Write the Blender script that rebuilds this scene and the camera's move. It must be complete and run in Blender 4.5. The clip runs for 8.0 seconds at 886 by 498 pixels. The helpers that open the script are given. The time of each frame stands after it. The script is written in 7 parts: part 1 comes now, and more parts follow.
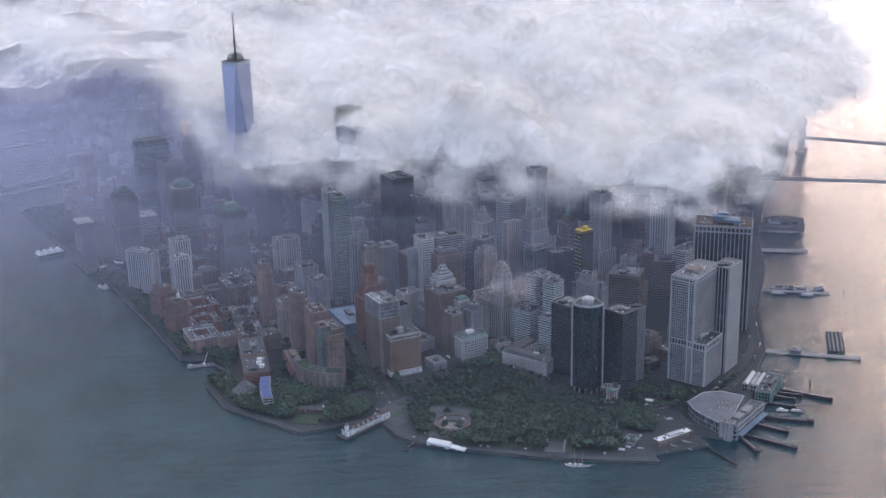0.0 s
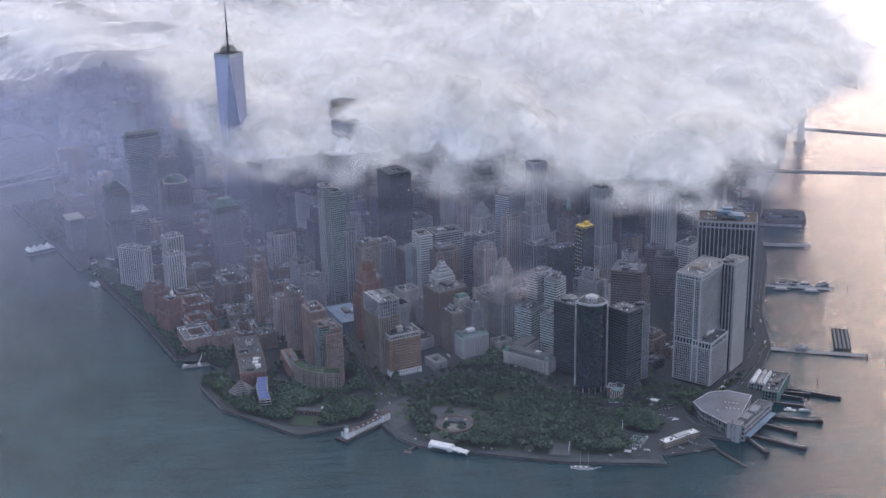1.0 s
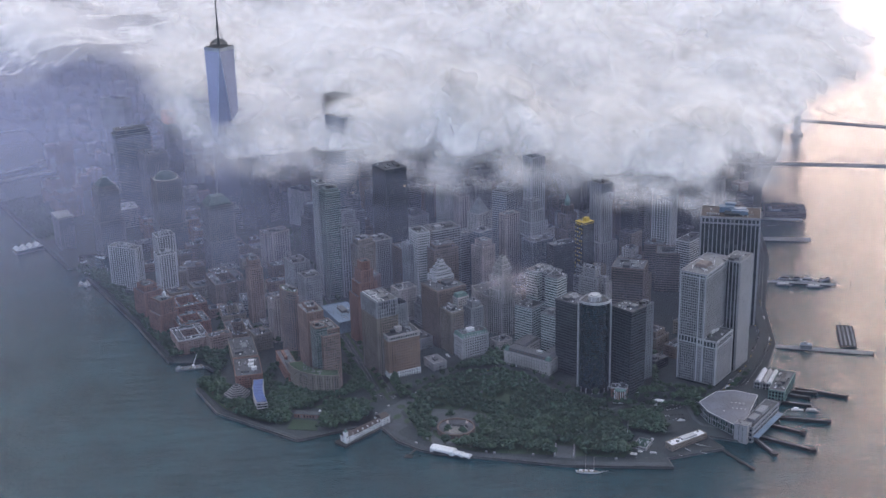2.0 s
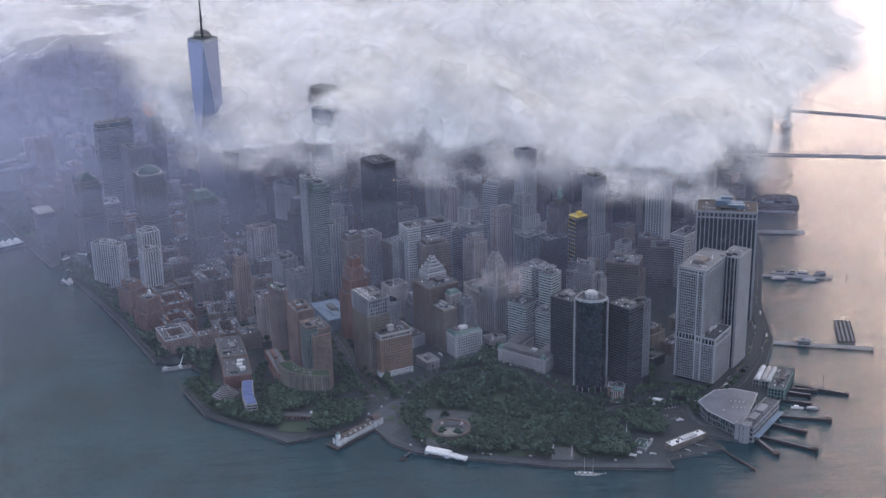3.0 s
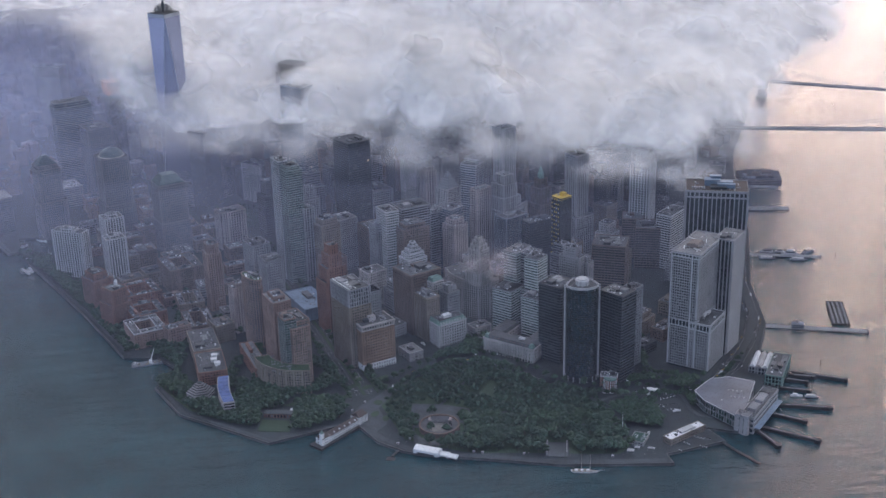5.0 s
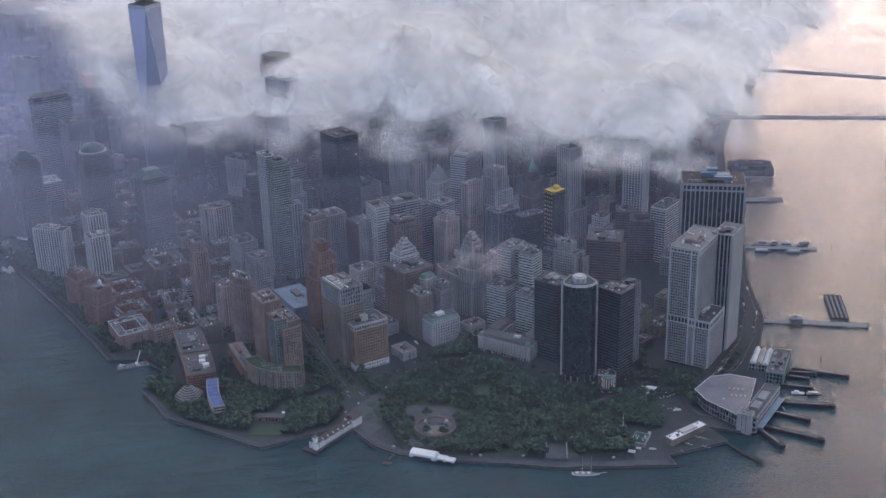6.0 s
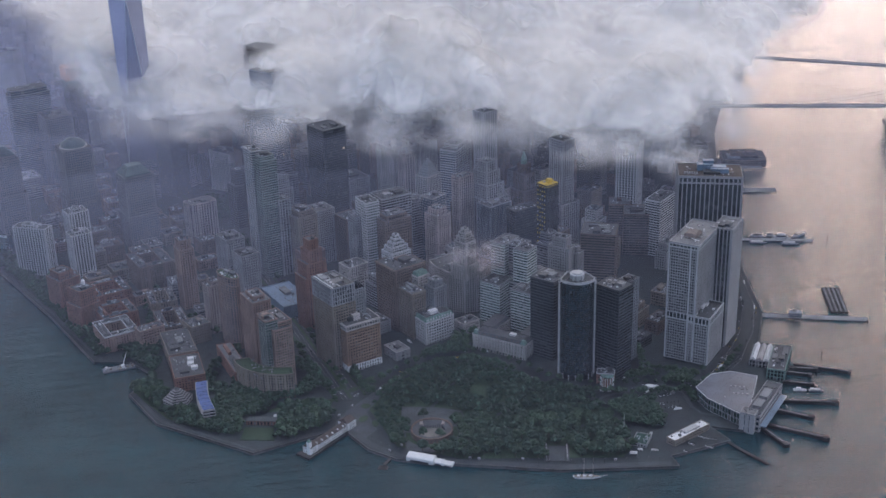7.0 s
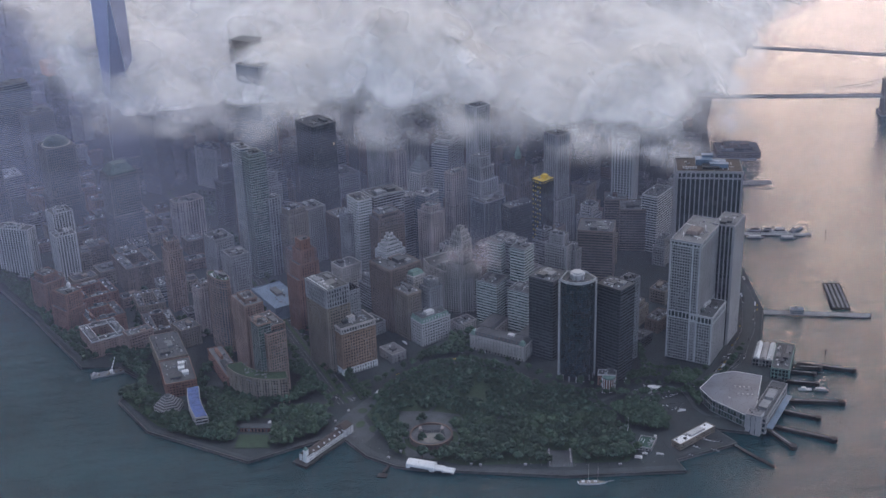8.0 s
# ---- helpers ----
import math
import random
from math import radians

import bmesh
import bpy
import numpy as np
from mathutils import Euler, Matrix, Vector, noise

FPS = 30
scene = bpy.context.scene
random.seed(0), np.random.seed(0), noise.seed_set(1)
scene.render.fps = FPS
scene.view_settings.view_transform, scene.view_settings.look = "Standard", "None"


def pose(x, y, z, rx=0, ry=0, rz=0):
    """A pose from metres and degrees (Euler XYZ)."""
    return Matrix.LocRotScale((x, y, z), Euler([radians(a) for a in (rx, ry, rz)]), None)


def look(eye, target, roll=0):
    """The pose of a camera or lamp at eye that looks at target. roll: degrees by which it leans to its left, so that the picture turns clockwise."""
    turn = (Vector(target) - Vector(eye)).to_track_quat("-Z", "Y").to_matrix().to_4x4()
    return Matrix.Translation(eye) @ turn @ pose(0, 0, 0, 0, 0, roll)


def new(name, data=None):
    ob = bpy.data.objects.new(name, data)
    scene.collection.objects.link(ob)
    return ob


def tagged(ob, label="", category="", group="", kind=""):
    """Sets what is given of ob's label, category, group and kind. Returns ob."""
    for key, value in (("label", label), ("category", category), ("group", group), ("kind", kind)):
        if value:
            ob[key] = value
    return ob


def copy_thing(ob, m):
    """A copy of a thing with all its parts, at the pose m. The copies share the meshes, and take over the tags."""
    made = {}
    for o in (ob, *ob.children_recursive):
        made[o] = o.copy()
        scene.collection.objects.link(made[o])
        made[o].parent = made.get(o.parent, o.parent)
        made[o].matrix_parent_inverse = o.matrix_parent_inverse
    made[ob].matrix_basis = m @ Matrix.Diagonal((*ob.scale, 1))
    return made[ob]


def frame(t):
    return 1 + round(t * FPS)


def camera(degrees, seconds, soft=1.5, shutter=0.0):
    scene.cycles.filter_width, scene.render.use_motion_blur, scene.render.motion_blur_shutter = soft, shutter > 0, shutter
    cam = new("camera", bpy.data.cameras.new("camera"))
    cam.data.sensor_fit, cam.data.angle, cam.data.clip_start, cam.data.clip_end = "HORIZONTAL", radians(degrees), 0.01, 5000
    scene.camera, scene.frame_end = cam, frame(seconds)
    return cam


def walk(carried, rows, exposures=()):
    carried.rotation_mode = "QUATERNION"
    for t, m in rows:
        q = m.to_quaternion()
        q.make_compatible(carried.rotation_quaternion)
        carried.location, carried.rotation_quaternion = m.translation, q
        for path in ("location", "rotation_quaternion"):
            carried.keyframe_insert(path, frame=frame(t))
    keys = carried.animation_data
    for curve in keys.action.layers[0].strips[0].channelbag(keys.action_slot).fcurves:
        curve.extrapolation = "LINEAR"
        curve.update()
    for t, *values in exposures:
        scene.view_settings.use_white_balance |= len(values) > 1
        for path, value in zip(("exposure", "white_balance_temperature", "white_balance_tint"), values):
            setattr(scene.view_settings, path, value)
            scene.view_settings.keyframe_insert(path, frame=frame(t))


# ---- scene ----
cam = camera(39.0, 8.0, soft=1.5)
# all plan numbers below are written in site units of K metres
K = 0.72
# seconds, eye, target, roll
PATH = [
    (0, (5.551, -4.211, 918.686), (5.551, -2.311, 918.064), -1.3),
    (0.5, (-4.463, 19.651, 918.643), (-4.455, 21.548, 918.012), -1.3),
    (1, (-14.473, 43.545, 918.571), (-14.455, 45.439, 917.932), -1.3),
    (1.5, (-24.471, 67.524, 918.449), (-24.444, 69.416, 917.802), -1.4),
    (3, (-54.399, 139.894, 917.605), (-54.329, 141.776, 916.931), -1.4),
    (3.5, (-64.333, 164.289, 917.449), (-64.245, 166.166, 916.763), -1.4),
    (4, (-74.206, 188.976, 917.305), (-74.101, 190.847, 916.606), -1.4),
    (4.5, (-84.013, 213.948, 917.138), (-83.891, 215.813, 916.425), -1.4),
    (6, (-113.223, 289.723, 916.184), (-113.051, 291.571, 915.438), -1.5),
    (6.5, (-122.892, 315.205, 916.038), (-122.703, 317.046, 915.281), -1.5),
    (7, (-132.508, 340.856, 915.939), (-132.302, 342.691, 915.171), -1.6),
    (7.5, (-142.084, 366.595, 915.869), (-141.862, 368.425, 915.091), -1.6),
    (8, (-151.642, 392.355, 915.824), (-151.405, 394.178, 915.037), -1.7),
]
walk(cam, [(t, look(Vector(eye) * K, Vector(target) * K, roll)) for t, eye, target, roll in PATH],
     exposures=[(0, 0.05), (4, -0.08), (8, -0.25)])

# ---- light ----
SUN_AZ, SUN_EL = radians(22), radians(11)   # azimuth clockwise from +y
world = bpy.data.worlds.new("sky")
scene.world = world
world.use_nodes = True
wn, wl = world.node_tree.nodes, world.node_tree.links
sky = wn.new("ShaderNodeTexSky")
sky.sky_type, sky.sun_disc = "NISHITA", False
sky.sun_elevation, sky.sun_rotation = SUN_EL, SUN_AZ
sky.air_density, sky.dust_density, sky.ozone_density = 1.0, 1.2, 4.0
# a broken high overcast in front of the clear sky
tc, cl, cm = wn.new("ShaderNodeTexCoord"), wn.new("ShaderNodeTexNoise"), wn.new("ShaderNodeMapRange")
cl.inputs["Scale"].default_value, cl.inputs["Detail"].default_value = 2.2, 5
for i, v in enumerate((0.30, 0.70, 0.90, 0.99)):
    cm.inputs[i + 1].default_value = v
wl.new(tc.outputs["Generated"], cl.inputs["Vector"])
wl.new(cl.outputs["Fac"], cm.inputs[0])
over = wn.new("ShaderNodeMix")
over.data_type = "RGBA"
sd = wn.new("ShaderNodeVectorMath")
sd.operation = "DOT_PRODUCT"
sd.inputs[1].default_value = (math.sin(SUN_AZ) * math.cos(SUN_EL), math.cos(SUN_AZ) * math.cos(SUN_EL), math.sin(SUN_EL))
wl.new(tc.outputs["Generated"], sd.inputs[0])
half = wn.new("ShaderNodeMapRange")
for i, v in enumerate((-1.0, 1.0, 0.0, 1.0)):
    half.inputs[i + 1].default_value = v
wl.new(sd.outputs["Value"], half.inputs[0])
tone = wn.new("ShaderNodeValToRGB")   # cloud lit pink near the sun, blue-grey away from it
for k, (at_, c) in enumerate(((0.0, (0.35, 0.47, 0.72)), (0.5, (0.51, 0.575, 0.735)), (0.62, (0.74, 0.69, 0.75)), (0.80, (0.70, 0.71, 0.79)), (0.935, (0.44, 0.47, 0.54)), (0.968, (0.46, 0.45, 0.51)), (0.991, (0.84, 0.70, 0.68)), (1.0, (1.0, 0.78, 0.68)))):
    e = tone.color_ramp.elements[k] if k < 2 else tone.color_ramp.elements.new(at_)
    e.position, e.color = at_, (*c, 1)
wl.new(half.outputs[0], tone.inputs[0])
ten = wn.new("ShaderNodeMix")
ten.data_type, ten.blend_type = "RGBA", "MULTIPLY"
ten.inputs[0].default_value, ten.inputs[7].default_value = 1.0, (10, 10, 10, 1)
wl.new(tone.outputs[0], ten.inputs[6])
wl.new(ten.outputs[2], over.inputs[7])
thin = wn.new("ShaderNodeMath")
thin.operation = "MULTIPLY_ADD"
thin.inputs[1].default_value, thin.inputs[2].default_value = 1.0, 0.0
wl.new(cm.outputs[0], thin.inputs[0])
wl.new(thin.outputs[0], over.inputs[0])
wl.new(sky.outputs["Color"], over.inputs[6])
wl.new(over.outputs[2], wn["Background"].inputs["Color"])
fade = wn.new("ShaderNodeMapRange")   # the overcast is duller away from the sun
for i, v in enumerate((-1.0, 0.3, 0.140, 0.210)):
    fade.inputs[i + 1].default_value = v
wl.new(sd.outputs["Value"], fade.inputs[0])
wl.new(fade.outputs[0], wn["Background"].inputs["Strength"])
sun = new("sun", bpy.data.lights.new("sun", "SUN"))
sun.data.energy, sun.data.angle, sun.data.color = 0.56, radians(24), (1.0, 0.74, 0.62)
sun.matrix_world = look((0, 0, 0), (-math.sin(SUN_AZ) * math.cos(SUN_EL), -math.cos(SUN_AZ) * math.cos(SUN_EL), -math.sin(SUN_EL)))
scene.cycles.transparent_max_bounces = 192
scene.cycles.max_bounces, scene.cycles.diffuse_bounces = 10, 7
scene.view_settings.exposure = 0.0


# ---- materials ----
def mix_rgb(nt, fac, a, b, blend="MIX"):
    n = nt.nodes.new("ShaderNodeMix")
    n.data_type, n.blend_type = "RGBA", blend
    for sock, val in ((n.inputs[0], fac), (n.inputs[6], a), (n.inputs[7], b)):
        if hasattr(val, "is_output"):
            nt.links.new(val, sock)
        else:
            sock.default_value = (*val, 1) if isinstance(val, tuple) else val
    return n.outputs[2]


def noise_node(nt, scale, detail=4.0, rough=0.55, vec=None):
    n = nt.nodes.new("ShaderNodeTexNoise")
    n.inputs["Scale"].default_value, n.inputs["Detail"].default_value, n.inputs["Roughness"].default_value = scale / K, detail, rough
    if vec is not None:
        nt.links.new(vec, n.inputs["Vector"])
    return n.outputs["Fac"]


def ramp(nt, fac, lo, hi, to_lo=0.0, to_hi=1.0):
    n = nt.nodes.new("ShaderNodeMapRange")
    n.interpolation_type = "SMOOTHSTEP"
    for i, v in enumerate((lo, hi, to_lo, to_hi)):
        n.inputs[i + 1].default_value = v
    nt.links.new(fac, n.inputs[0])
    return n.outputs[0]


def begin(name):
    m = bpy.data.materials.new(name)
    m.use_nodes = True
    nt = m.node_tree
    geo = nt.nodes.new("ShaderNodeNewGeometry")
    return m, nt, nt.nodes["Principled BSDF"], geo.outputs["Position"], geo.outputs["Random Per Island"]


def bumped(nt, bsdf, fac, strength, distance):
    b = nt.nodes.new("ShaderNodeBump")
    b.inputs["Strength"].default_value, b.inputs["Distance"].default_value = strength, distance
    nt.links.new(fac, b.inputs["Height"])
    nt.links.new(b.outputs["Normal"], bsdf.inputs["Normal"])


def surface(name, c, rough=0.8, large=0.03, fine=0.6, vary=0.28, stain=(0.075, 0.08, 0.088), stains=0.35, metal=0.0, island=0.1, streaks=False):
    """A weathered opaque surface: broad tone changes, stains and fine grain."""
    m, nt, bsdf, pos, isl = begin(name)
    vec = pos
    if streaks:
        mp = nt.nodes.new("ShaderNodeMapping")
        mp.inputs["Scale"].default_value = (1, 1, 0.12)
        nt.links.new(pos, mp.inputs["Vector"])
        vec = mp.outputs["Vector"]
    dark = tuple(v * (1 - vary) for v in c)
    lite = tuple(min(0.95, v * (1 + vary)) for v in c)
    col = mix_rgb(nt, ramp(nt, noise_node(nt, large), 0.3, 0.7), dark, lite)
    nt.links.new(pos, nt.nodes["Noise Texture"].inputs["Vector"])
    st = ramp(nt, noise_node(nt, large * 6, 6, 0.65, vec), 0.52, 0.75, 0, stains)
    col = mix_rgb(nt, st, col, stain)
    grain = noise_node(nt, fine, 5, 0.6, pos)
    col = mix_rgb(nt, ramp(nt, grain, 0.3, 0.7, 0.0, 0.35), col, tuple(v * 0.6 for v in c))
    if island:
        col = mix_rgb(nt, ramp(nt, isl, 0, 1, 0, island * 3), col, tuple(min(0.95, v * 1.3 + 0.02) for v in c))
    info = nt.nodes.new("ShaderNodeObjectInfo")
    col = mix_rgb(nt, ramp(nt, info.outputs["Random"], 0, 1, 0, 0.22), col, tuple(v * 0.72 for v in c))
    nt.links.new(col, bsdf.inputs["Base Color"])
    bsdf.inputs["Roughness"].default_value, bsdf.inputs["Metallic"].default_value = rough, metal
    bumped(nt, bsdf, grain, 0.3, 0.4)
    return m


def glazing(name, c, blind=(0.17, 0.175, 0.18), blinds=0.3, rough=0.12, ior=1.7, lit=0.0012, metal=0.0, spread=1.0):
    """Window panes: each pane its own tone, some with blinds, a very few lit."""
    m, nt, bsdf, pos, isl = begin(name)
    tone = mix_rgb(nt, isl, tuple(v * (1 - 0.4 * spread) for v in c), tuple(v * (1 + 0.5 * spread) for v in c))
    n2 = nt.nodes.new("ShaderNodeMath")
    n2.operation = "MULTIPLY"
    n2.inputs[1].default_value = 7.31
    nt.links.new(isl, n2.inputs[0])
    fr = nt.nodes.new("ShaderNodeMath")
    fr.operation = "FRACT"
    nt.links.new(n2.outputs[0], fr.inputs[0])
    has = ramp(nt, fr.outputs[0], 1 - blinds - 0.02, 1 - blinds + 0.02)
    tone = mix_rgb(nt, has, tone, blind)
    tone = mix_rgb(nt, ramp(nt, noise_node(nt, 0.02, 3, 0.5, pos), 0.35, 0.7, 0, 0.4 * spread), tone, tuple(v * 0.5 for v in c))
    nt.links.new(tone, bsdf.inputs["Base Color"])
    bsdf.inputs["Roughness"].default_value, bsdf.inputs["IOR"].default_value, bsdf.inputs["Metallic"].default_value = rough, ior, metal
    on = ramp(nt, isl, 1 - lit, 1 - lit * 0.8, 0, 0.5)
    bsdf.inputs["Emission Color"].default_value = (1, 0.72, 0.42, 1)
    nt.links.new(on, bsdf.inputs["Emission Strength"])
    bumped(nt, bsdf, noise_node(nt, 0.25, 2, 0.5, pos), 0.08, 0.3)
    return m


STONE = surface("limestone", (0.36, 0.34, 0.33), streaks=True)
PALE = surface("pale_concrete", (0.275, 0.27, 0.28), streaks=True, vary=0.15)
WHITE = surface("white_cladding", (0.41, 0.41, 0.42), vary=0.12, stains=0.2, streaks=True)
WHITE_PAINT = surface("white_paint", (0.68, 0.69, 0.70), vary=0.06, stains=0.12, island=0.0)
GREY = surface("grey_concrete", (0.22, 0.225, 0.24), streaks=True)
TAN = surface("tan_brick", (0.19, 0.162, 0.138), streaks=True)
ORANGE = surface("orange_brick", (0.245, 0.165, 0.122), streaks=True)
RED = surface("red_brick", (0.19, 0.105, 0.085), streaks=True)
BROWN = surface("brown_brick", (0.135, 0.105, 0.092), streaks=True)
GRANITE = surface("violet_granite", (0.165, 0.16, 0.175), streaks=True, vary=0.15)
PINK = surface("pink_granite", (0.30, 0.255, 0.25), streaks=True)
PINKBRICK = surface("pinkish_brick", (0.23, 0.165, 0.145), streaks=True)
DARK = surface("dark_cladding", (0.042, 0.048, 0.055), rough=0.45, stains=0.15)
STEEL = surface("grey_steel", (0.36, 0.38, 0.41), rough=0.4, metal=0.6, stains=0.15)
MULLION = surface("green_grey_mullion", (0.23, 0.265, 0.265), rough=0.4, metal=0.3)
COPPER = surface("green_copper", (0.13, 0.21, 0.19), rough=0.6, large=0.1)
COPPER_DARK = surface("dark_copper", (0.075, 0.105, 0.115), rough=0.55, large=0.1)
ROOF = surface("grey_roofing", (0.070, 0.074, 0.082), large=0.08, stains=0.5)
ROOF_PALE = surface("pale_roofing", (0.15, 0.152, 0.162), large=0.08, stains=0.5)
ROOF_BLUE = surface("blue_roof_panels", (0.045, 0.085, 0.24), rough=0.45, large=0.1, stains=0.1)
ROOF_BROWN = surface("brown_shingles", (0.058, 0.045, 0.043), large=0.1)
PALEBLUE = surface("pale_blue_cladding", (0.15, 0.205, 0.275), rough=0.5, stains=0.15)
YELLOW = surface("yellow_cladding", (0.52, 0.36, 0.05), rough=0.5, stains=0.1)
RUST = surface("orange_steel", (0.45, 0.12, 0.06), rough=0.6)
WOOD = surface("weathered_timber", (0.028, 0.027, 0.028), large=0.2)
ASPHALT = surface("asphalt", (0.022, 0.030, 0.036), large=0.05, stains=0.3)
PAVING = surface("stone_paving", (0.054, 0.064, 0.072), large=0.06, stains=0.4)
PROM = surface("promenade_paving", (0.038, 0.048, 0.056), large=0.06, stains=0.4)
CITY = surface("city_ground", (0.018, 0.029, 0.035), large=0.04, stains=0.5)
SEAWALL = surface("seawall_stone", (0.075, 0.076, 0.08), large=0.1, stains=0.6)
LINE = surface("road_paint", (0.30, 0.30, 0.29), island=0.0)
GRASS = surface("lawn_grass", (0.020, 0.046, 0.022), large=0.08, fine=1.5, stain=(0.03, 0.05, 0.02))
BARK = surface("bark", (0.08, 0.06, 0.045))
HULL = surface("ship_hull", (0.12, 0.13, 0.15), rough=0.5)
GL_DARK = glazing("dark_glass", (0.030, 0.034, 0.042), blinds=0.18)
GL_BLACK = glazing("black_glass", (0.032, 0.041, 0.048), blinds=0.06, blind=(0.09, 0.095, 0.10), rough=0.1, spread=0.7, lit=0.0006)
GL_BLUE = glazing("blue_glass", (0.05, 0.075, 0.10), blinds=0.12)
GL_GREEN = glazing("green_glass", (0.048, 0.074, 0.072), blinds=0.22)
GL_WTC = glazing("mirror_glass", (0.40, 0.42, 0.55), blinds=0.0, rough=0.18, metal=0.7, spread=0.12, lit=0.0)
GL_HOLE = glazing("shaded_window", (0.020, 0.026, 0.032), blinds=0.14, ior=1.5)
GL_MIRROR = glazing("teal_mirror_glass", (0.020, 0.034, 0.040), blinds=0.0, rough=0.07, ior=1.8, lit=0.0002)


def leaf_material(name, c):
    m, nt, bsdf, pos, isl = begin(name)
    info = nt.nodes.new("ShaderNodeObjectInfo")
    col = mix_rgb(nt, isl, tuple(v * 0.7 for v in c), tuple(v * 1.35 for v in c))
    col = mix_rgb(nt, ramp(nt, info.outputs["Random"], 0.3, 1.0, 0, 0.6), col, (c[0] * 1.9, c[1] * 1.35, c[2] * 0.8), "MIX")
    col = mix_rgb(nt, ramp(nt, noise_node(nt, 1.2, 3, 0.6, pos), 0.35, 0.65, 0, 0.6), col, tuple(v * 0.5 for v in c))
    nt.links.new(col, bsdf.inputs["Base Color"])
    bsdf.inputs["Roughness"].default_value = 0.75
    return m


LEAF = leaf_material("leaves", (0.016, 0.047, 0.028))


def water_material():
    m, nt, bsdf, pos, isl = begin("harbour_water")
    mp = nt.nodes.new("ShaderNodeMapping")
    mp.inputs["Rotation"].default_value = (0, 0, radians(-18))
    mp.inputs["Scale"].default_value = (0.28, 1.0, 1.0)
    nt.links.new(pos, mp.inputs["Vector"])
    swell = noise_node(nt, 0.045, 4, 0.5, mp.outputs["Vector"])
    chop = noise_node(nt, 0.5, 4, 0.6, mp.outputs["Vector"])
    patches = noise_node(nt, 0.006, 3, 0.5, pos)
    col = mix_rgb(nt, ramp(nt, patches, 0.35, 0.7), (0.004, 0.027, 0.036), (0.006, 0.036, 0.047))
    nt.links.new(col, bsdf.inputs["Base Color"])
    nt.links.new(ramp(nt, patches, 0.3, 0.7, 0.06, 0.10), bsdf.inputs["Roughness"])
    bsdf.inputs["IOR"].default_value = 1.33
    add = nt.nodes.new("ShaderNodeMath")
    add.operation = "MULTIPLY_ADD"
    add.inputs[1].default_value = 0.5
    nt.links.new(chop, add.inputs[0])
    nt.links.new(swell, add.inputs[2])
    bumped(nt, bsdf, add.outputs[0], 0.6, 1.7)
    return m


WATER = water_material()


def vapour_material(name, c, veil, lo=0.62, hi=1.25, up=0.0):
    """Cloud or haze: scattering surface, thinned by the mesh's own 'cover' and by noise."""
    m, nt, bsdf, pos, isl = begin(name)
    nt.nodes.remove(bsdf)
    at = nt.nodes.new("ShaderNodeAttribute")
    at.attribute_name = "cover"
    n = noise_node(nt, 0.011, 7, 0.62, pos)
    add = nt.nodes.new("ShaderNodeMath")
    add.operation = "MULTIPLY_ADD"
    add.inputs[1].default_value = 1.1
    nt.links.new(n, add.inputs[0])
    nt.links.new(at.outputs["Fac"], add.inputs[2])
    alpha = ramp(nt, add.outputs[0], lo, hi, 0, veil)
    dif, trl, mx = nt.nodes.new("ShaderNodeBsdfDiffuse"), nt.nodes.new("ShaderNodeBsdfTranslucent"), nt.nodes.new("ShaderNodeMixShader")
    for s in (dif, trl):
        s.inputs["Color"].default_value = (*c, 1)
    mx.inputs[0].default_value = 0.06
    geo = nt.nodes.new("ShaderNodeNewGeometry")
    soft = nt.nodes.new("ShaderNodeMix")   # light wanders inside vapour, so its relief shades softly
    soft.data_type = "VECTOR"
    soft.inputs[0].default_value, soft.inputs[5].default_value = up, (0, 0, 1)
    nt.links.new(geo.outputs["Normal"], soft.inputs[4])
    nt.links.new(soft.outputs[1], dif.inputs["Normal"])
    nt.links.new(dif.outputs[0], mx.inputs[1])
    nt.links.new(trl.outputs[0], mx.inputs[2])
    tr, out = nt.nodes.new("ShaderNodeBsdfTransparent"), nt.nodes.new("ShaderNodeMixShader")
    nt.links.new(alpha, out.inputs[0])
    nt.links.new(tr.outputs[0], out.inputs[1])
    nt.links.new(mx.outputs[0], out.inputs[2])
    nt.links.new(out.outputs[0], nt.nodes["Material Output"].inputs["Surface"])
    return m


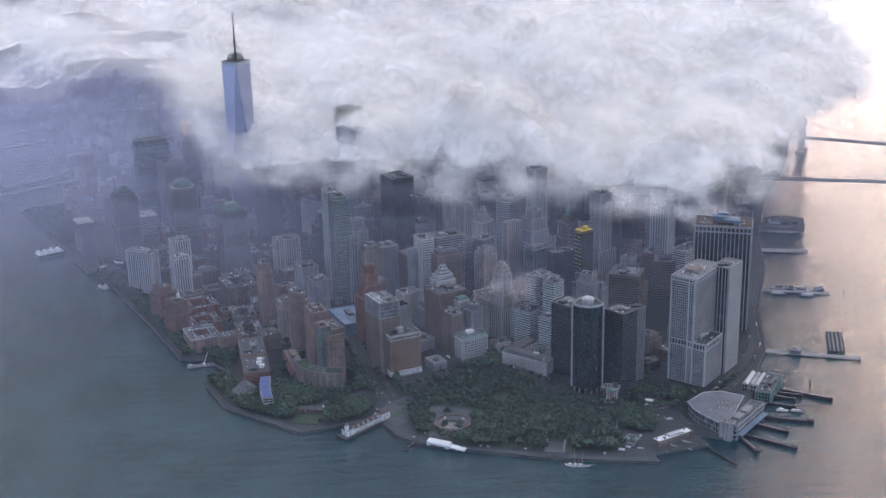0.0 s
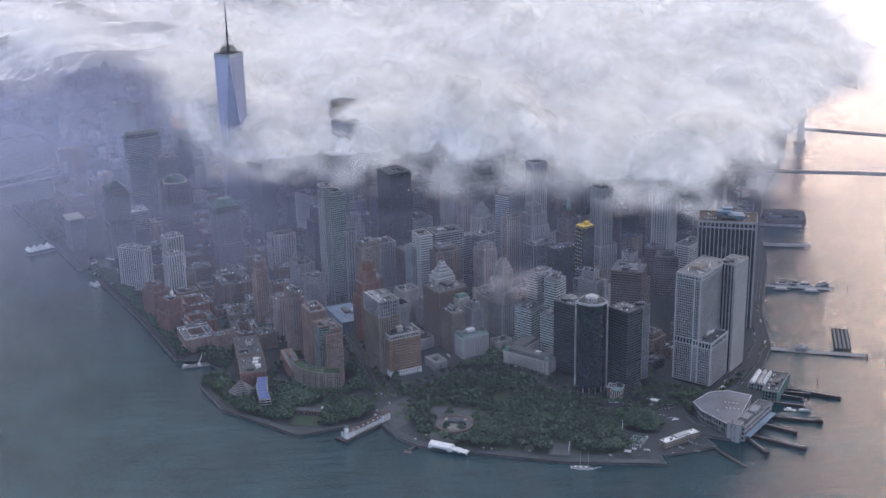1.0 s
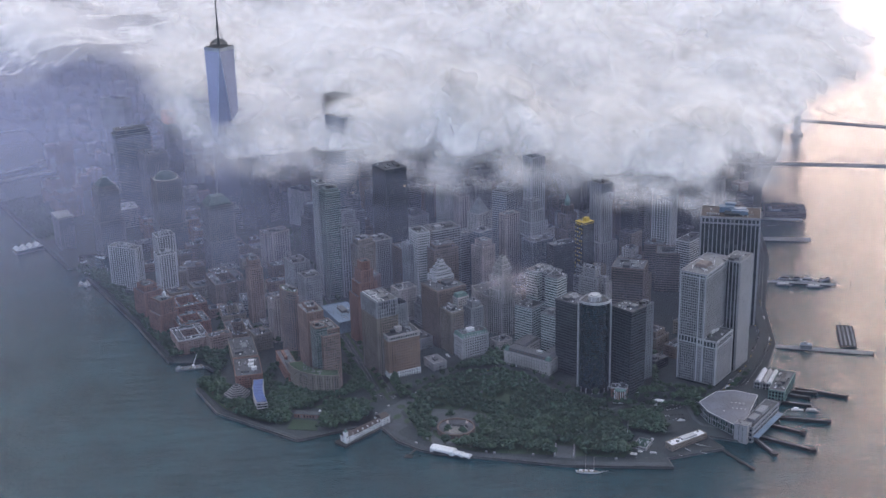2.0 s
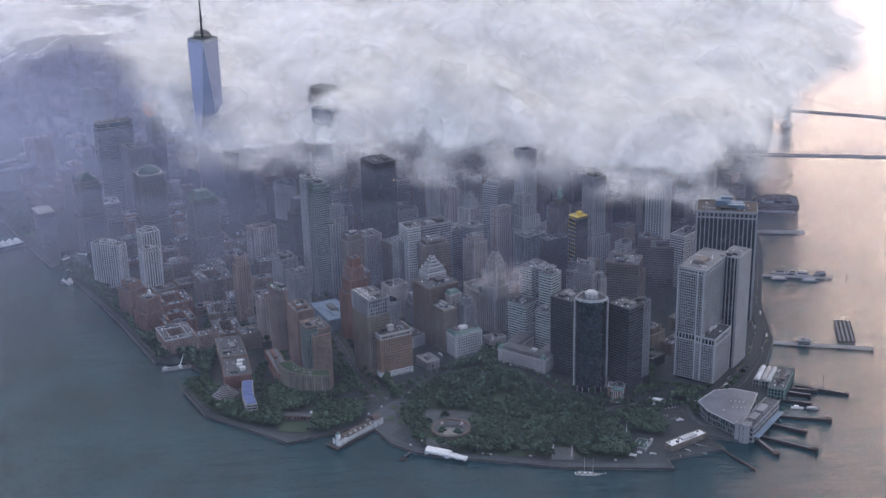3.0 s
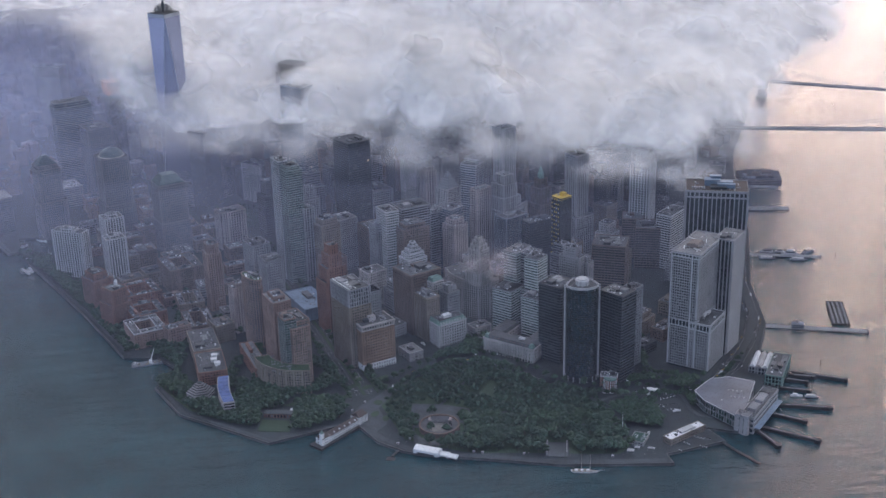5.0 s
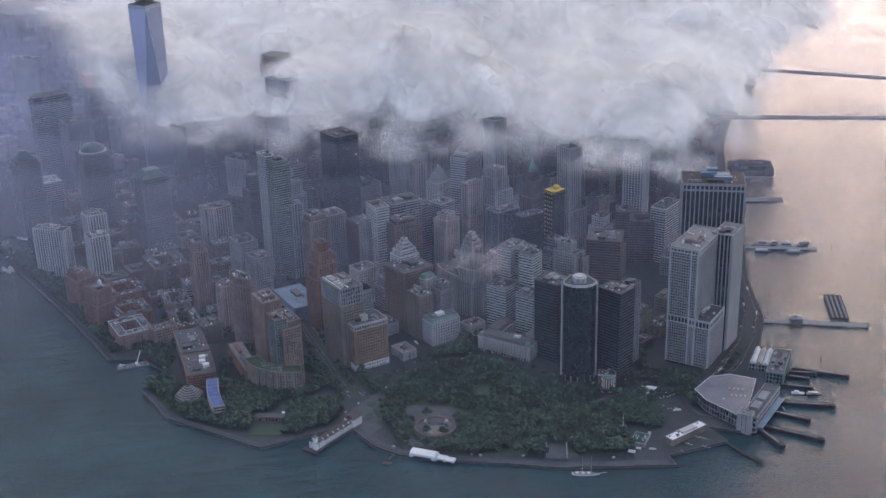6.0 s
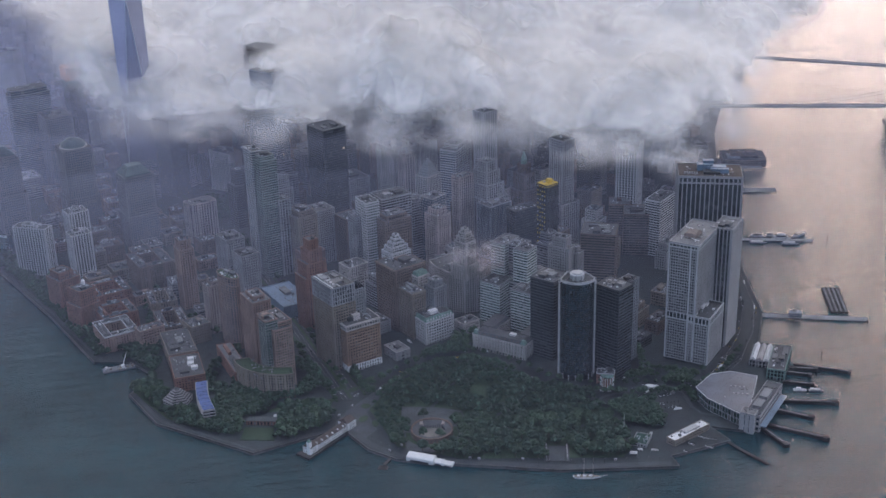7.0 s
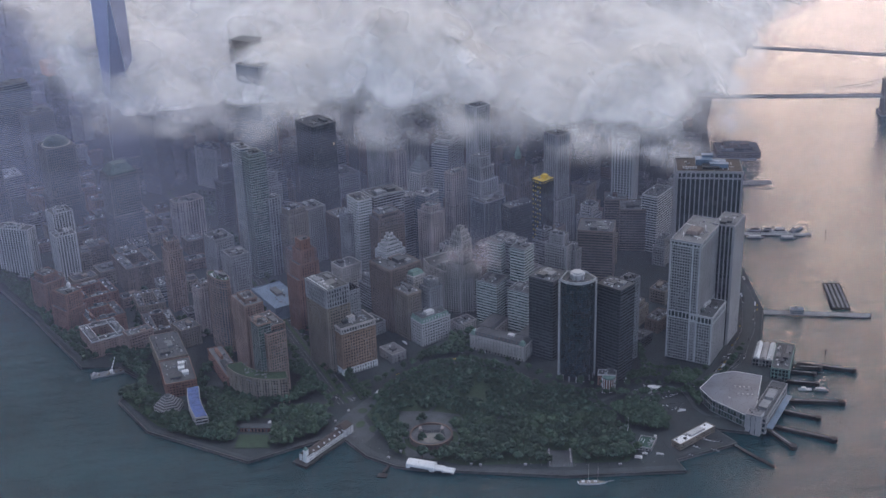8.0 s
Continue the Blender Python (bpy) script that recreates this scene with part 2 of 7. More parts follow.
def flake_material(name, c, veil):
    """Soft shreds of vapour: dense in the middle of each shred, nothing at its rim."""
    m, nt, bsdf, pos, isl = begin(name)
    nt.nodes.remove(bsdf)
    at, lean = nt.nodes.new("ShaderNodeAttribute"), nt.nodes.new("ShaderNodeAttribute")
    at.attribute_name, lean.attribute_name = "cover", "lean"
    mul = nt.nodes.new("ShaderNodeMath")
    mul.operation = "MULTIPLY"
    nt.links.new(ramp(nt, at.outputs["Fac"], 0.0, 1.0, 0.0, veil), mul.inputs[0])
    nt.links.new(ramp(nt, noise_node(nt, 0.014, 4, 0.55, pos), 0.32, 0.68, 0.45, 1.0), mul.inputs[1])
    dif, trl, mx = nt.nodes.new("ShaderNodeBsdfDiffuse"), nt.nodes.new("ShaderNodeBsdfTranslucent"), nt.nodes.new("ShaderNodeMixShader")
    for sh_ in (dif, trl):
        sh_.inputs["Color"].default_value = (*c, 1)
        nt.links.new(lean.outputs["Vector"], sh_.inputs["Normal"])
    mx.inputs[0].default_value = 0.06
    nt.links.new(dif.outputs[0], mx.inputs[1])
    nt.links.new(trl.outputs[0], mx.inputs[2])
    tr, out = nt.nodes.new("ShaderNodeBsdfTransparent"), nt.nodes.new("ShaderNodeMixShader")
    nt.links.new(mul.outputs[0], out.inputs[0])
    nt.links.new(tr.outputs[0], out.inputs[1])
    nt.links.new(mx.outputs[0], out.inputs[2])
    nt.links.new(out.outputs[0], nt.nodes["Material Output"].inputs["Surface"])
    return m


# ---- building blocks ----
class Mesh:
    """Vertices and faces gathered for one part."""

    def __init__(self):
        self.v, self.f = [], []

    def quad(self, a, b, c, d):
        i = len(self.v)
        self.v += [a, b, c, d]
        self.f.append((i, i + 1, i + 2, i + 3))

    def prism(self, poly, z0, z1, top=None):
        """A closed upright prism; top: another outline for its upper end."""
        n, i = len(poly), len(self.v)
        self.v += [(x, y, z0) for x, y in poly] + [(x, y, z1) for x, y in (top or poly)]
        self.f += [(i + k, i + (k + 1) % n, i + n + (k + 1) % n, i + n + k) for k in range(n)]
        self.f += [tuple(range(i + n, i + 2 * n)), tuple(range(i + n - 1, i - 1, -1))]

    def box(self, cx, cy, z0, w, d, h, ang=0.0):
        self.prism(rect(w, d, cx, cy, ang), z0, z0 + h)

    def slab(self, p, u, n, s0, s1, z0, z1, dep, back=-0.1):
        """A flat bar on a wall that starts at p, runs along u and faces n."""
        i = len(self.v)
        for s, z in ((s0, z0), (s1, z0), (s1, z1), (s0, z1)):
            for o in (back, dep):
                self.v.append((p[0] + u[0] * s + n[0] * o, p[1] + u[1] * s + n[1] * o, z))
        self.f += [(i + 1, i + 3, i + 5, i + 7), (i, i + 1, i + 7, i + 6), (i + 2, i + 4, i + 5, i + 3), (i + 6, i + 7, i + 5, i + 4), (i, i + 2, i + 3, i + 1)]

    def tube(self, a, b, r0, r1=None, n=8):
        """A tapered round bar from a to b."""
        r1 = r0 if r1 is None else r1
        a, b = Vector(a), Vector(b)
        q = (b - a).to_track_quat("Z", "Y")
        i = len(self.v)
        for c, r in ((a, r0), (b, r1)):
            for k in range(n):
                w = 2 * math.pi * k / n
                self.v.append(tuple(c + q @ Vector((r * math.cos(w), r * math.sin(w), 0))))
        self.f += [(i + k, i + (k + 1) % n, i + n + (k + 1) % n, i + n + k) for k in range(n)]
        self.f += [tuple(range(i + n, i + 2 * n)), tuple(range(i + n - 1, i - 1, -1))]


def rect(w, d, cx=0.0, cy=0.0, ang=0.0):
    c, s = math.cos(radians(ang)), math.sin(radians(ang))
    return [(cx + x * c - y * s, cy + x * s + y * c) for x, y in ((-w / 2, -d / 2), (w / 2, -d / 2), (w / 2, d / 2), (-w / 2, d / 2))]


def ngon(n, rx, ry=None, cx=0.0, cy=0.0, start=0.0):
    ry = rx if ry is None else ry
    return [(cx + rx * math.cos(radians(start) + 2 * math.pi * k / n), cy + ry * math.sin(radians(start) + 2 * math.pi * k / n)) for k in range(n)]


def scaled(poly, k):
    cx, cy = sum(p[0] for p in poly) / len(poly), sum(p[1] for p in poly) / len(poly)
    return [(cx + (x - cx) * k, cy + (y - cy) * k) for x, y in poly]


def part(name, mb, material, parent=None, label="", smooth=False):
    me = bpy.data.meshes.new(name)
    me.from_pydata([(x * K, y * K, z * K) for x, y, z in mb.v], [], mb.f)
    me.materials.append(material)
    if smooth:
        me.polygons.foreach_set("use_smooth", [True] * len(me.polygons))
    me.update()
    ob = new(name, me)
    if parent is not None:
        ob.parent = parent
    if label:
        ob["label"] = label
    return ob


def base(name, x, y, z=0.0, ang=0.0, label="", category="", group="", kind=""):
    ob = new(name)
    ob.empty_display_size = 1.0
    ob.matrix_world = pose(x * K, y * K, z * K, 0, 0, ang)
    return tagged(ob, label, category, group, kind)


TAKEN = []   # footprints: x, y, radius


def storeys(parent, poly, z0, z1, wall, glass, fl=3.8, bay=4.5, pw=1.6, bh=1.6, pd=0.45, bd=0.35, foot=0.0):
    """Panes storey by storey behind a grid of piers and spandrel bands."""
    gl, fr = Mesh(), Mesh()
    rows = max(1, round((z1 - z0 - foot) / fl))
    fh = (z1 - z0 - foot) / rows
    n = len(poly)
    for k in range(n):
        a, b = poly[k], poly[(k + 1) % n]
        ln = math.hypot(b[0] - a[0], b[1] - a[1])
        u = ((b[0] - a[0]) / ln, (b[1] - a[1]) / ln)
        nn = (u[1], -u[0])
        cols = max(1, round(ln / bay))
        cw = ln / cols
        for r in range(rows):
            za, zb = z0 + foot + r * fh, z0 + foot + (r + 1) * fh
            for c in range(cols):
                s0, s1 = c * cw, (c + 1) * cw
                gl.quad((a[0] + u[0] * s0, a[1] + u[1] * s0, za), (a[0] + u[0] * s1, a[1] + u[1] * s1, za), (a[0] + u[0] * s1, a[1] + u[1] * s1, zb), (a[0] + u[0] * s0, a[1] + u[1] * s0, zb))
            if bh > 0:
                fr.slab(a, u, nn, -bd * 0.5, ln + bd * 0.5, za - bh * 0.5, za + bh * 0.5, bd)
        if bh > 0:
            fr.slab(a, u, nn, -bd * 0.5, ln + bd * 0.5, z1 - bh * 0.9, z1, bd)
        if foot > 0:
            gl.quad((a[0], a[1], z0), (b[0], b[1], z0), (b[0], b[1], z0 + foot), (a[0], a[1], z0 + foot))
        if pw > 0:
            for c in range(cols + 1):
                w = pw * (0.9 if 0 < c < cols else 1.1)
                s = min(max(c * cw, w * 0.45), ln - w * 0.45)
                fr.slab(a, u, nn, s - w / 2, s + w / 2, z0, z1, pd)
    part("glazing", gl, glass, parent)
    if fr.f:
        part("facade_grid", fr, wall, parent)


def roof_on(parent, poly, z, wall, roof=None, units=3, rng=None, parapet=1.3, tank=False):
    """Roof deck, parapet and plant on top of an outline."""
    rng = rng or random
    dk = Mesh()
    dk.prism(scaled(poly, 0.995), z - 0.6, z + 0.15)
    part("roof_deck", dk, roof or ROOF, parent)
    pr = Mesh()
    n = len(poly)
    for k in range(n):
        a, b = poly[k], poly[(k + 1) % n]
        ln = math.hypot(b[0] - a[0], b[1] - a[1])
        u = ((b[0] - a[0]) / ln, (b[1] - a[1]) / ln)
        pr.slab(a, u, (u[1], -u[0]), -0.4, ln + 0.4, z - 0.8, z + parapet, 0.5, -0.5)
    part("parapet", pr, wall, parent)
    xs, ys = [p[0] for p in poly], [p[1] for p in poly]
    cx, cy, w, d = sum(xs) / n, sum(ys) / n, max(xs) - min(xs), max(ys) - min(ys)
    for k in range(units):
        pw, pd, ph = w * rng.uniform(0.14, 0.34), d * rng.uniform(0.14, 0.34), rng.uniform(2.0, 5.5)
        px, py = cx + rng.uniform(-0.26, 0.26) * w, cy + rng.uniform(-0.26, 0.26) * d
        mb = Mesh()
        mb.box(px, py, z + 0.15, pw, pd, ph)
        mb.box(px, py, z + 0.15 + ph, pw + 0.5, pd + 0.5, 0.35)
        part("plant_room", mb, rng.choice((ROOF_PALE, GREY, wall, DARK, ROOF)), parent)
    for k in range(units * 3):
        mb = Mesh()
        px, py = cx + rng.uniform(-0.38, 0.38) * w, cy + rng.uniform(-0.38, 0.38) * d
        mb.box(px, py, z + 0.15, rng.uniform(1.2, 3.5), rng.uniform(1.2, 3.0), rng.uniform(0.8, 2.2))
        part("air_handler", mb, rng.choice((STEEL, WHITE, GREY, WHITE_PAINT, DARK)), parent)
    if w * d > 350:
        mb = Mesh()
        for k in range(int(min(16, 5 + w * d / 160))):
            px, py = cx + rng.uniform(-0.36, 0.36) * w, cy + rng.uniform(-0.36, 0.36) * d
            if rng.random() < 0.5:
                mb.box(px, py, z + 0.15, rng.uniform(0.5, 1.1), rng.uniform(4, 9), rng.uniform(0.6, 1.4), rng.choice((0, 90)))
            else:
                mb.box(px, py, z + 0.15, rng.uniform(1, 2.4), rng.uniform(1, 2.4), rng.uniform(0.8, 2.6))
        tagged(part("ductwork", mb, rng.choice((STEEL, ROOF_PALE, DARK, GREY)), parent, "low metal roof ducts and vents"), kind="stuff")
    if tank:
        mb = Mesh()
        tx, ty = cx + rng.uniform(-0.2, 0.2) * w, cy + rng.uniform(-0.2, 0.2) * d
        mb.prism(ngon(12, 2.0, cx=tx, cy=ty), z + 5, z + 8.5)
        mb.prism(ngon(12, 2.1, cx=tx, cy=ty), z + 8.5, z + 10, ngon(12, 0.1, cx=tx, cy=ty))
        for a in range(4):
            mb.tube((tx + 1.4 * (-1) ** a, ty + 1.4 * (-1) ** (a // 2), z), (tx + 1.4 * (-1) ** a, ty + 1.4 * (-1) ** (a // 2), z + 5), 0.15, n=5)
        part("water_tank", mb, WOOD, parent)


def building(name, label, x, y, ang, tiers, wall, glass, group="", roof=None, units=3, z=3.0, seed=0, tank=False, cornice=0.0, **grid):
    """A building of stacked tiers: (outline or (w, d), lower z, upper z)."""
    b = base(name, x, y, 0, ang, label, "building", group)
    rng = random.Random(seed + int(x * 7 + y * 13))
    r = 0
    for i, (shape, z0, z1) in enumerate(tiers):
        poly = rect(*shape) if not isinstance(shape[0], tuple) else shape
        r = max(r, max(math.hypot(*p) for p in poly))
        storeys(b, poly, z0 if i else z - 2.0, z1, wall, glass, **grid)
        last = i == len(tiers) - 1
        roof_on(b, poly, z1, wall, roof, units if last else 1, rng, tank=tank and last)
        if cornice:
            co = Mesh()
            co.prism(scaled(poly, 1 + 2 * cornice / max(10, min(math.hypot(*p) for p in poly))), z1 - 1.2, z1 - 0.2)
            part("cornice", co, wall, b)
    TAKEN.append((x, y, r))
    return b


# ---- setting: water, land, roads, park floor ----
def flat(name, poly, z0, z1, material, label="", category="", kind="structure"):
    mb = Mesh()
    mb.prism(poly, z0, z1)
    return tagged(part(name, mb, material), label, category, "", kind)


water_sheet = Mesh()
water_sheet.prism(rect(14000, 14000, 0, 4000), -6, 0)
tagged(part("water", water_sheet, WATER), "calm grey harbour water with fine ripples and slicks", "water", "", "structure")

G = 3.0   # street level
SHORE = [(-2300, 5200), (-1556, 4367), (-1409, 4215), (-1259, 4031), (-1080, 3643), (-1044, 3509), (-1021, 3270), (-1115, 3213),
         (-912, 2867), (-800, 2680), (-778, 2690), (-800, 2765), (-735, 2775), (-700, 2660), (-726, 2622), (-746, 2618), (-656, 2466), (-591, 2354), (-489, 2160), (-432, 2150), (-400, 2112), (-392, 2080), (-422, 2042),
         (-373, 1948), (-318, 1908), (-250, 1857), (-234, 1845), (-180, 1866), (-109, 1891), (-76, 1829), (-40, 1798), (-12, 1786),
         (103, 1755), (173, 1735), (330, 1719), (326, 1745), (418, 1770), (400, 1812), (452, 1790), (504, 1845), (548, 1925), (543, 2010),
         (602, 2149), (632, 2329), (662, 2427), (715, 2600), (760, 2850), (840, 3120), (1000, 3500), (1250, 4300), (1500, 5200)]
flat("ground", SHORE, -4, G, CITY, "dark city ground of worn asphalt and paving", "ground")


def ribbon(name, line, width, z, material, label, category, thick=0.12, kind="structure"):
    """A strip of even width along a line."""
    left, right = [], []
    for i, p in enumerate(line):
        a, b = Vector(line[max(i - 1, 0)]), Vector(line[min(i + 1, len(line) - 1)])
        d = (b - a).normalized()
        n = Vector((-d.y, d.x)) * width / 2
        left.append(tuple(Vector(p) + n)), right.append(tuple(Vector(p) - n))
    mb = Mesh()
    for i in range(len(line) - 1):
        mb.prism([right[i], right[i + 1], left[i + 1], left[i]], z - thick, z)
    return tagged(part(name, mb, material), label, category, "", kind)


def offset_line(line, o):
    out = []
    for i, p in enumerate(line):
        a, b = Vector(line[max(i - 1, 0)]), Vector(line[min(i + 1, len(line) - 1)])
        d = (b - a).normalized()
        out.append((p[0] - d.y * o, p[1] + d.x * o))
    return out


WEST = [(-92, 1975), (-112, 2045), (-136, 2130), (-163, 2225), (-230, 2440), (-320, 2700), (-415, 2960), (-560, 3250), (-860, 3420), (-1050, 3660), (-1330, 4160)]
STATE = [(-60, 1985), (-10, 2040), (50, 2074), (105, 2076), (150, 2045), (200, 1972), (262, 1944), (330, 1930), (390, 1925), (450, 1955), (520, 2050)]
SOUTH = [(455, 1950), (500, 1995), (555, 2090), (590, 2180), (615, 2330), (650, 2450), (700, 2620), (745, 2860)]
BROAD = [(100, 2085), (70, 2230), (40, 2400), (15, 2600), (-10, 2900), (-20, 3300)]
WHITE_ST = [(345, 1935), (338, 2050), (330, 2200), (300, 2350)]
ribbon("road", WEST, 36, G + 0.10, ASPHALT, "wide asphalt highway with several lanes", "road")
ribbon("road", STATE, 20, G + 0.14, ASPHALT, "asphalt street curving round the park", "road")
ribbon("road", SOUTH, 34, G + 0.12, ASPHALT, "asphalt waterfront street beside the river", "road")
ribbon("road", BROAD, 18, G + 0.16, ASPHALT, "narrow asphalt street between tall buildings", "road")
ribbon("road", WHITE_ST, 18, G + 0.18, ASPHALT, "narrow asphalt street between tall buildings", "road")
ribbon("road", [(-345, 2010), (-330, 2060), (-318, 2160), (-330, 2300), (-360, 2440)], 12, G + 0.16, ASPHALT, "quiet asphalt street between brick blocks", "road")
ribbon("road", [(-255, 1940), (-200, 1975), (-140, 1985), (-90, 1975)], 12, G + 0.18, ASPHALT, "short asphalt street beside gardens", "road")
for line, offs in ((WEST[:8], (-12, -6, 6, 12)), (STATE, (0,)), (SOUTH, (-10, -4, 4, 10))):
    for o in offs:
        ribbon("lane_line", offset_line(line, o), 0.3, G + 0.2, LINE, "thin pale lane line on the asphalt", "road marking", 0.05)
ribbon("trim", offset_line(WEST[:8], 0), 5, G + 0.35, GRASS, "planted central strip of the highway", "verge", 0.3)
# raised highway on the east side
FDR = [(500, 2005), (548, 2090), (583, 2180), (607, 2330), (640, 2450)]
ribbon("road", offset_line(FDR, -6), 13, G + 7.5, ASPHALT, "raised highway deck along the river", "road", 1.2)
for i in range(4):
    for s in range(4):
        t = (s + 0.5) / 4
        px, py = (FDR[i][k] * (1 - t) + FDR[i + 1][k] * t for k in (0, 1))
        mb = Mesh()
        mb.prism(ngon(10, 0.9, cx=px + 6, cy=py), G, G + 6.3)
        mb.box(px + 6, py, G + 5.4, 9, 1.4, 0.95, 70)
        tagged(part("viaduct_pier", mb, GREY), "grey concrete pier under a raised highway", "pier", "piers of the highway")

# park floor, paths, promenade
PARK = [(-70, 1945), (-27, 2008), (39, 2060), (99, 2060), (140, 2030), (172, 1978), (262, 1928), (276, 1835), (283, 1775), (262, 1752), (47, 1784), (-37, 1830)]
flat("lawn", PARK, G - 0.5, G + 0.08, GRASS, "dark green park lawn under trees", "lawn")
ribbon("pavement", [(-104, 1888), (-70, 1838), (-36, 1806), (-8, 1792), (105, 1762), (175, 1742), (322, 1728)], 10, G + 0.24, PROM, "paved waterfront promenade", "promenade")
ribbon("pavement", [(-480, 2168), (-586, 2360), (-740, 2614)], 6, G + 0.24, PROM, "paved waterfront promenade", "promenade")
ribbon("pavement", [(-416, 2044), (-367, 1953), (-314, 1914), (-248, 1864), (-232, 1852), (-182, 1872), (-120, 1890)], 6, G + 0.24, PROM, "paved waterfront promenade", "promenade")
flat("pavement", [(-20, 1938), (30, 1928), (64, 1912), (68, 1886), (54, 1880), (56, 1850), (48, 1822), (10, 1806), (-24, 1818), (-26, 1862), (-18, 1884), (-26, 1896)], G - 0.4, G + 0.16, PAVING, "grey paved plaza round the round fort", "plaza")
flat("pavement", [(-120, 1905), (-100, 1940), (-60, 1985), (-25, 2008), (-55, 1960), (-72, 1930), (-60, 1880), (-85, 1850)], G - 0.4, G + 0.2, PAVING, "pale paved forecourt by the pier", "plaza")
ribbon("pavement", [(255, 1925), (272, 1860), (280, 1800), (290, 1770)], 9, G + 0.22, PAVING, "paved path along the park edge", "path")
ribbon("pavement", [(268, 1912), (281, 1920), (331, 1933), (377, 1934), (393, 1912), (394, 1868), (402, 1848), (428, 1834)], 6, G + 0.3, PAVING, "curved ramp and path by the ferry terminal", "path")
for z, line in ((0.14, [(60, 1870), (130, 1900), (170, 1960)]), (0.12, [(20, 1925), (60, 1990), (110, 2050)]), (0.13, [(75, 1850), (170, 1830), (265, 1850)])):
    ribbon("pavement", line, 5, G + z, PAVING, "narrow paved path through the park", "path")
ribbon("pavement", [(-798, 2690), (-905, 2872), (-1100, 3205)], 6, G + 0.24, PROM, "paved waterfront promenade", "promenade")
flat("pavement", [(330, 1750), (415, 1773), (398, 1810), (350, 1800), (322, 1790)], G - 0.4, G + 0.14, ASPHALT, "dark asphalt parking lot at the water", "parking lot")
flat("pavement", [(310, 1905), (344, 1925), (388, 1920), (390, 1870), (385, 1815), (350, 1805), (348, 1850)], G - 0.4, G + 0.10, ASPHALT, "asphalt bus loop and parking ground", "parking lot")
# gardens by the water on the west side
flat("lawn", [(-253, 1882), (-205, 1873), (-206, 1908), (-247, 1916)], G - 0.4, G + 0.5, GRASS, "raised rectangular green lawn", "lawn")
flat("lawn", [(-418, 2048), (-360, 1960), (-300, 1915), (-262, 1900), (-262, 1950), (-330, 1990), (-385, 2075)], G - 0.4, G + 0.14, GRASS, "green garden ground under trees", "lawn")
flat("lawn", [(-340, 1975), (-265, 1905), (-262, 1935), (-240, 1960), (-190, 1950), (-130, 1915), (-128, 1950), (-200, 1972), (-270, 1985)], G - 0.4, G + 0.11, GRASS, "green garden ground under trees", "lawn")
flat("lawn", [(-640, 2500), (-500, 2250), (-420, 2165), (-400, 2175), (-480, 2290), (-600, 2500)], G - 0.4, G + 0.10, GRASS, "planted strip under trees by the promenade", "lawn")
flat("lawn", [(-1100, 3195), (-915, 2875), (-870, 2900), (-1000, 3240)], G - 0.4, G + 0.10, GRASS, "green park on a point by the river", "lawn")


def seawall(line):
    mb = Mesh()
    for a, b in zip(line, line[1:]):
        ln = math.hypot(b[0] - a[0], b[1] - a[1])
        u = ((b[0] - a[0]) / ln, (b[1] - a[1]) / ln)
        mb.slab(a, u, (u[1], -u[0]), 0, ln, -1, G + 0.9, 0.9, -0.5)
        mb.slab(a, u, (u[1], -u[0]), 0, ln, -1, 1.0, 1.6, 0)
    return tagged(part("seawall", mb, SEAWALL), "weathered grey stone seawall with a ledge at the waterline", "seawall", "", "structure")


seawall(SHORE[7:19])
seawall(SHORE[19:29])
seawall(SHORE[28:36])
seawall(SHORE[35:40])
seawall(SHORE[39:48])

# planted beds and islands at the pier forecourt, hedges along the highway
for x, y, rx, ry, ang in ((-107, 2008, 12, 5, 30), (-66, 2026, 17, 6, 42), (-63, 2000, 12, 5, 40), (-88, 2000, 9, 6, 35), (-124, 1972, 14, 5, 30), (-72, 1948, 7, 7, 0), (-78, 1912, 9, 6, 60), (-62, 1896, 5, 9, 0)):
    bed = [(x + rx * math.cos(t) * math.cos(radians(ang)) - ry * math.sin(t) * math.sin(radians(ang)), y + rx * math.cos(t) * math.sin(radians(ang)) + ry * math.sin(t) * math.cos(radians(ang))) for t in [k * math.pi / 10 for k in range(20)]]
    flat("trim", scaled(bed, 1.08), G - 0.2, G + 0.42, PAVING, "stone kerb of a planted bed", "kerb")
    flat("lawn", bed, G - 0.2, G + 0.62, GRASS, "oval planted bed in the forecourt", "planting")
for o in (-22, 22):
    ribbon("hedge", offset_line(WEST[:5], o), 3.2, G + 1.3, GRASS, "low clipped hedge along the highway", "hedge", 1.4)


# ---- the towers nearest the water ----
GRID = dict(fl=4.8, bay=4.4, pw=2.1, bh=2.3, pd=0.6, bd=0.5)          # masonry with square windows
BANDS = dict(fl=4.9, bay=6.0, pw=0.5, bh=2.1, pd=0.3, bd=0.4)         # ribbon windows
STRIPES = dict(fl=5.0, bay=5.4, pw=2.3, bh=1.7, pd=0.8, bd=0.15)      # strong verticals
SHEER = dict(fl=4.8, bay=4.2, pw=0.4, bh=0.9, pd=0.15, bd=0.1)       # curtain wall

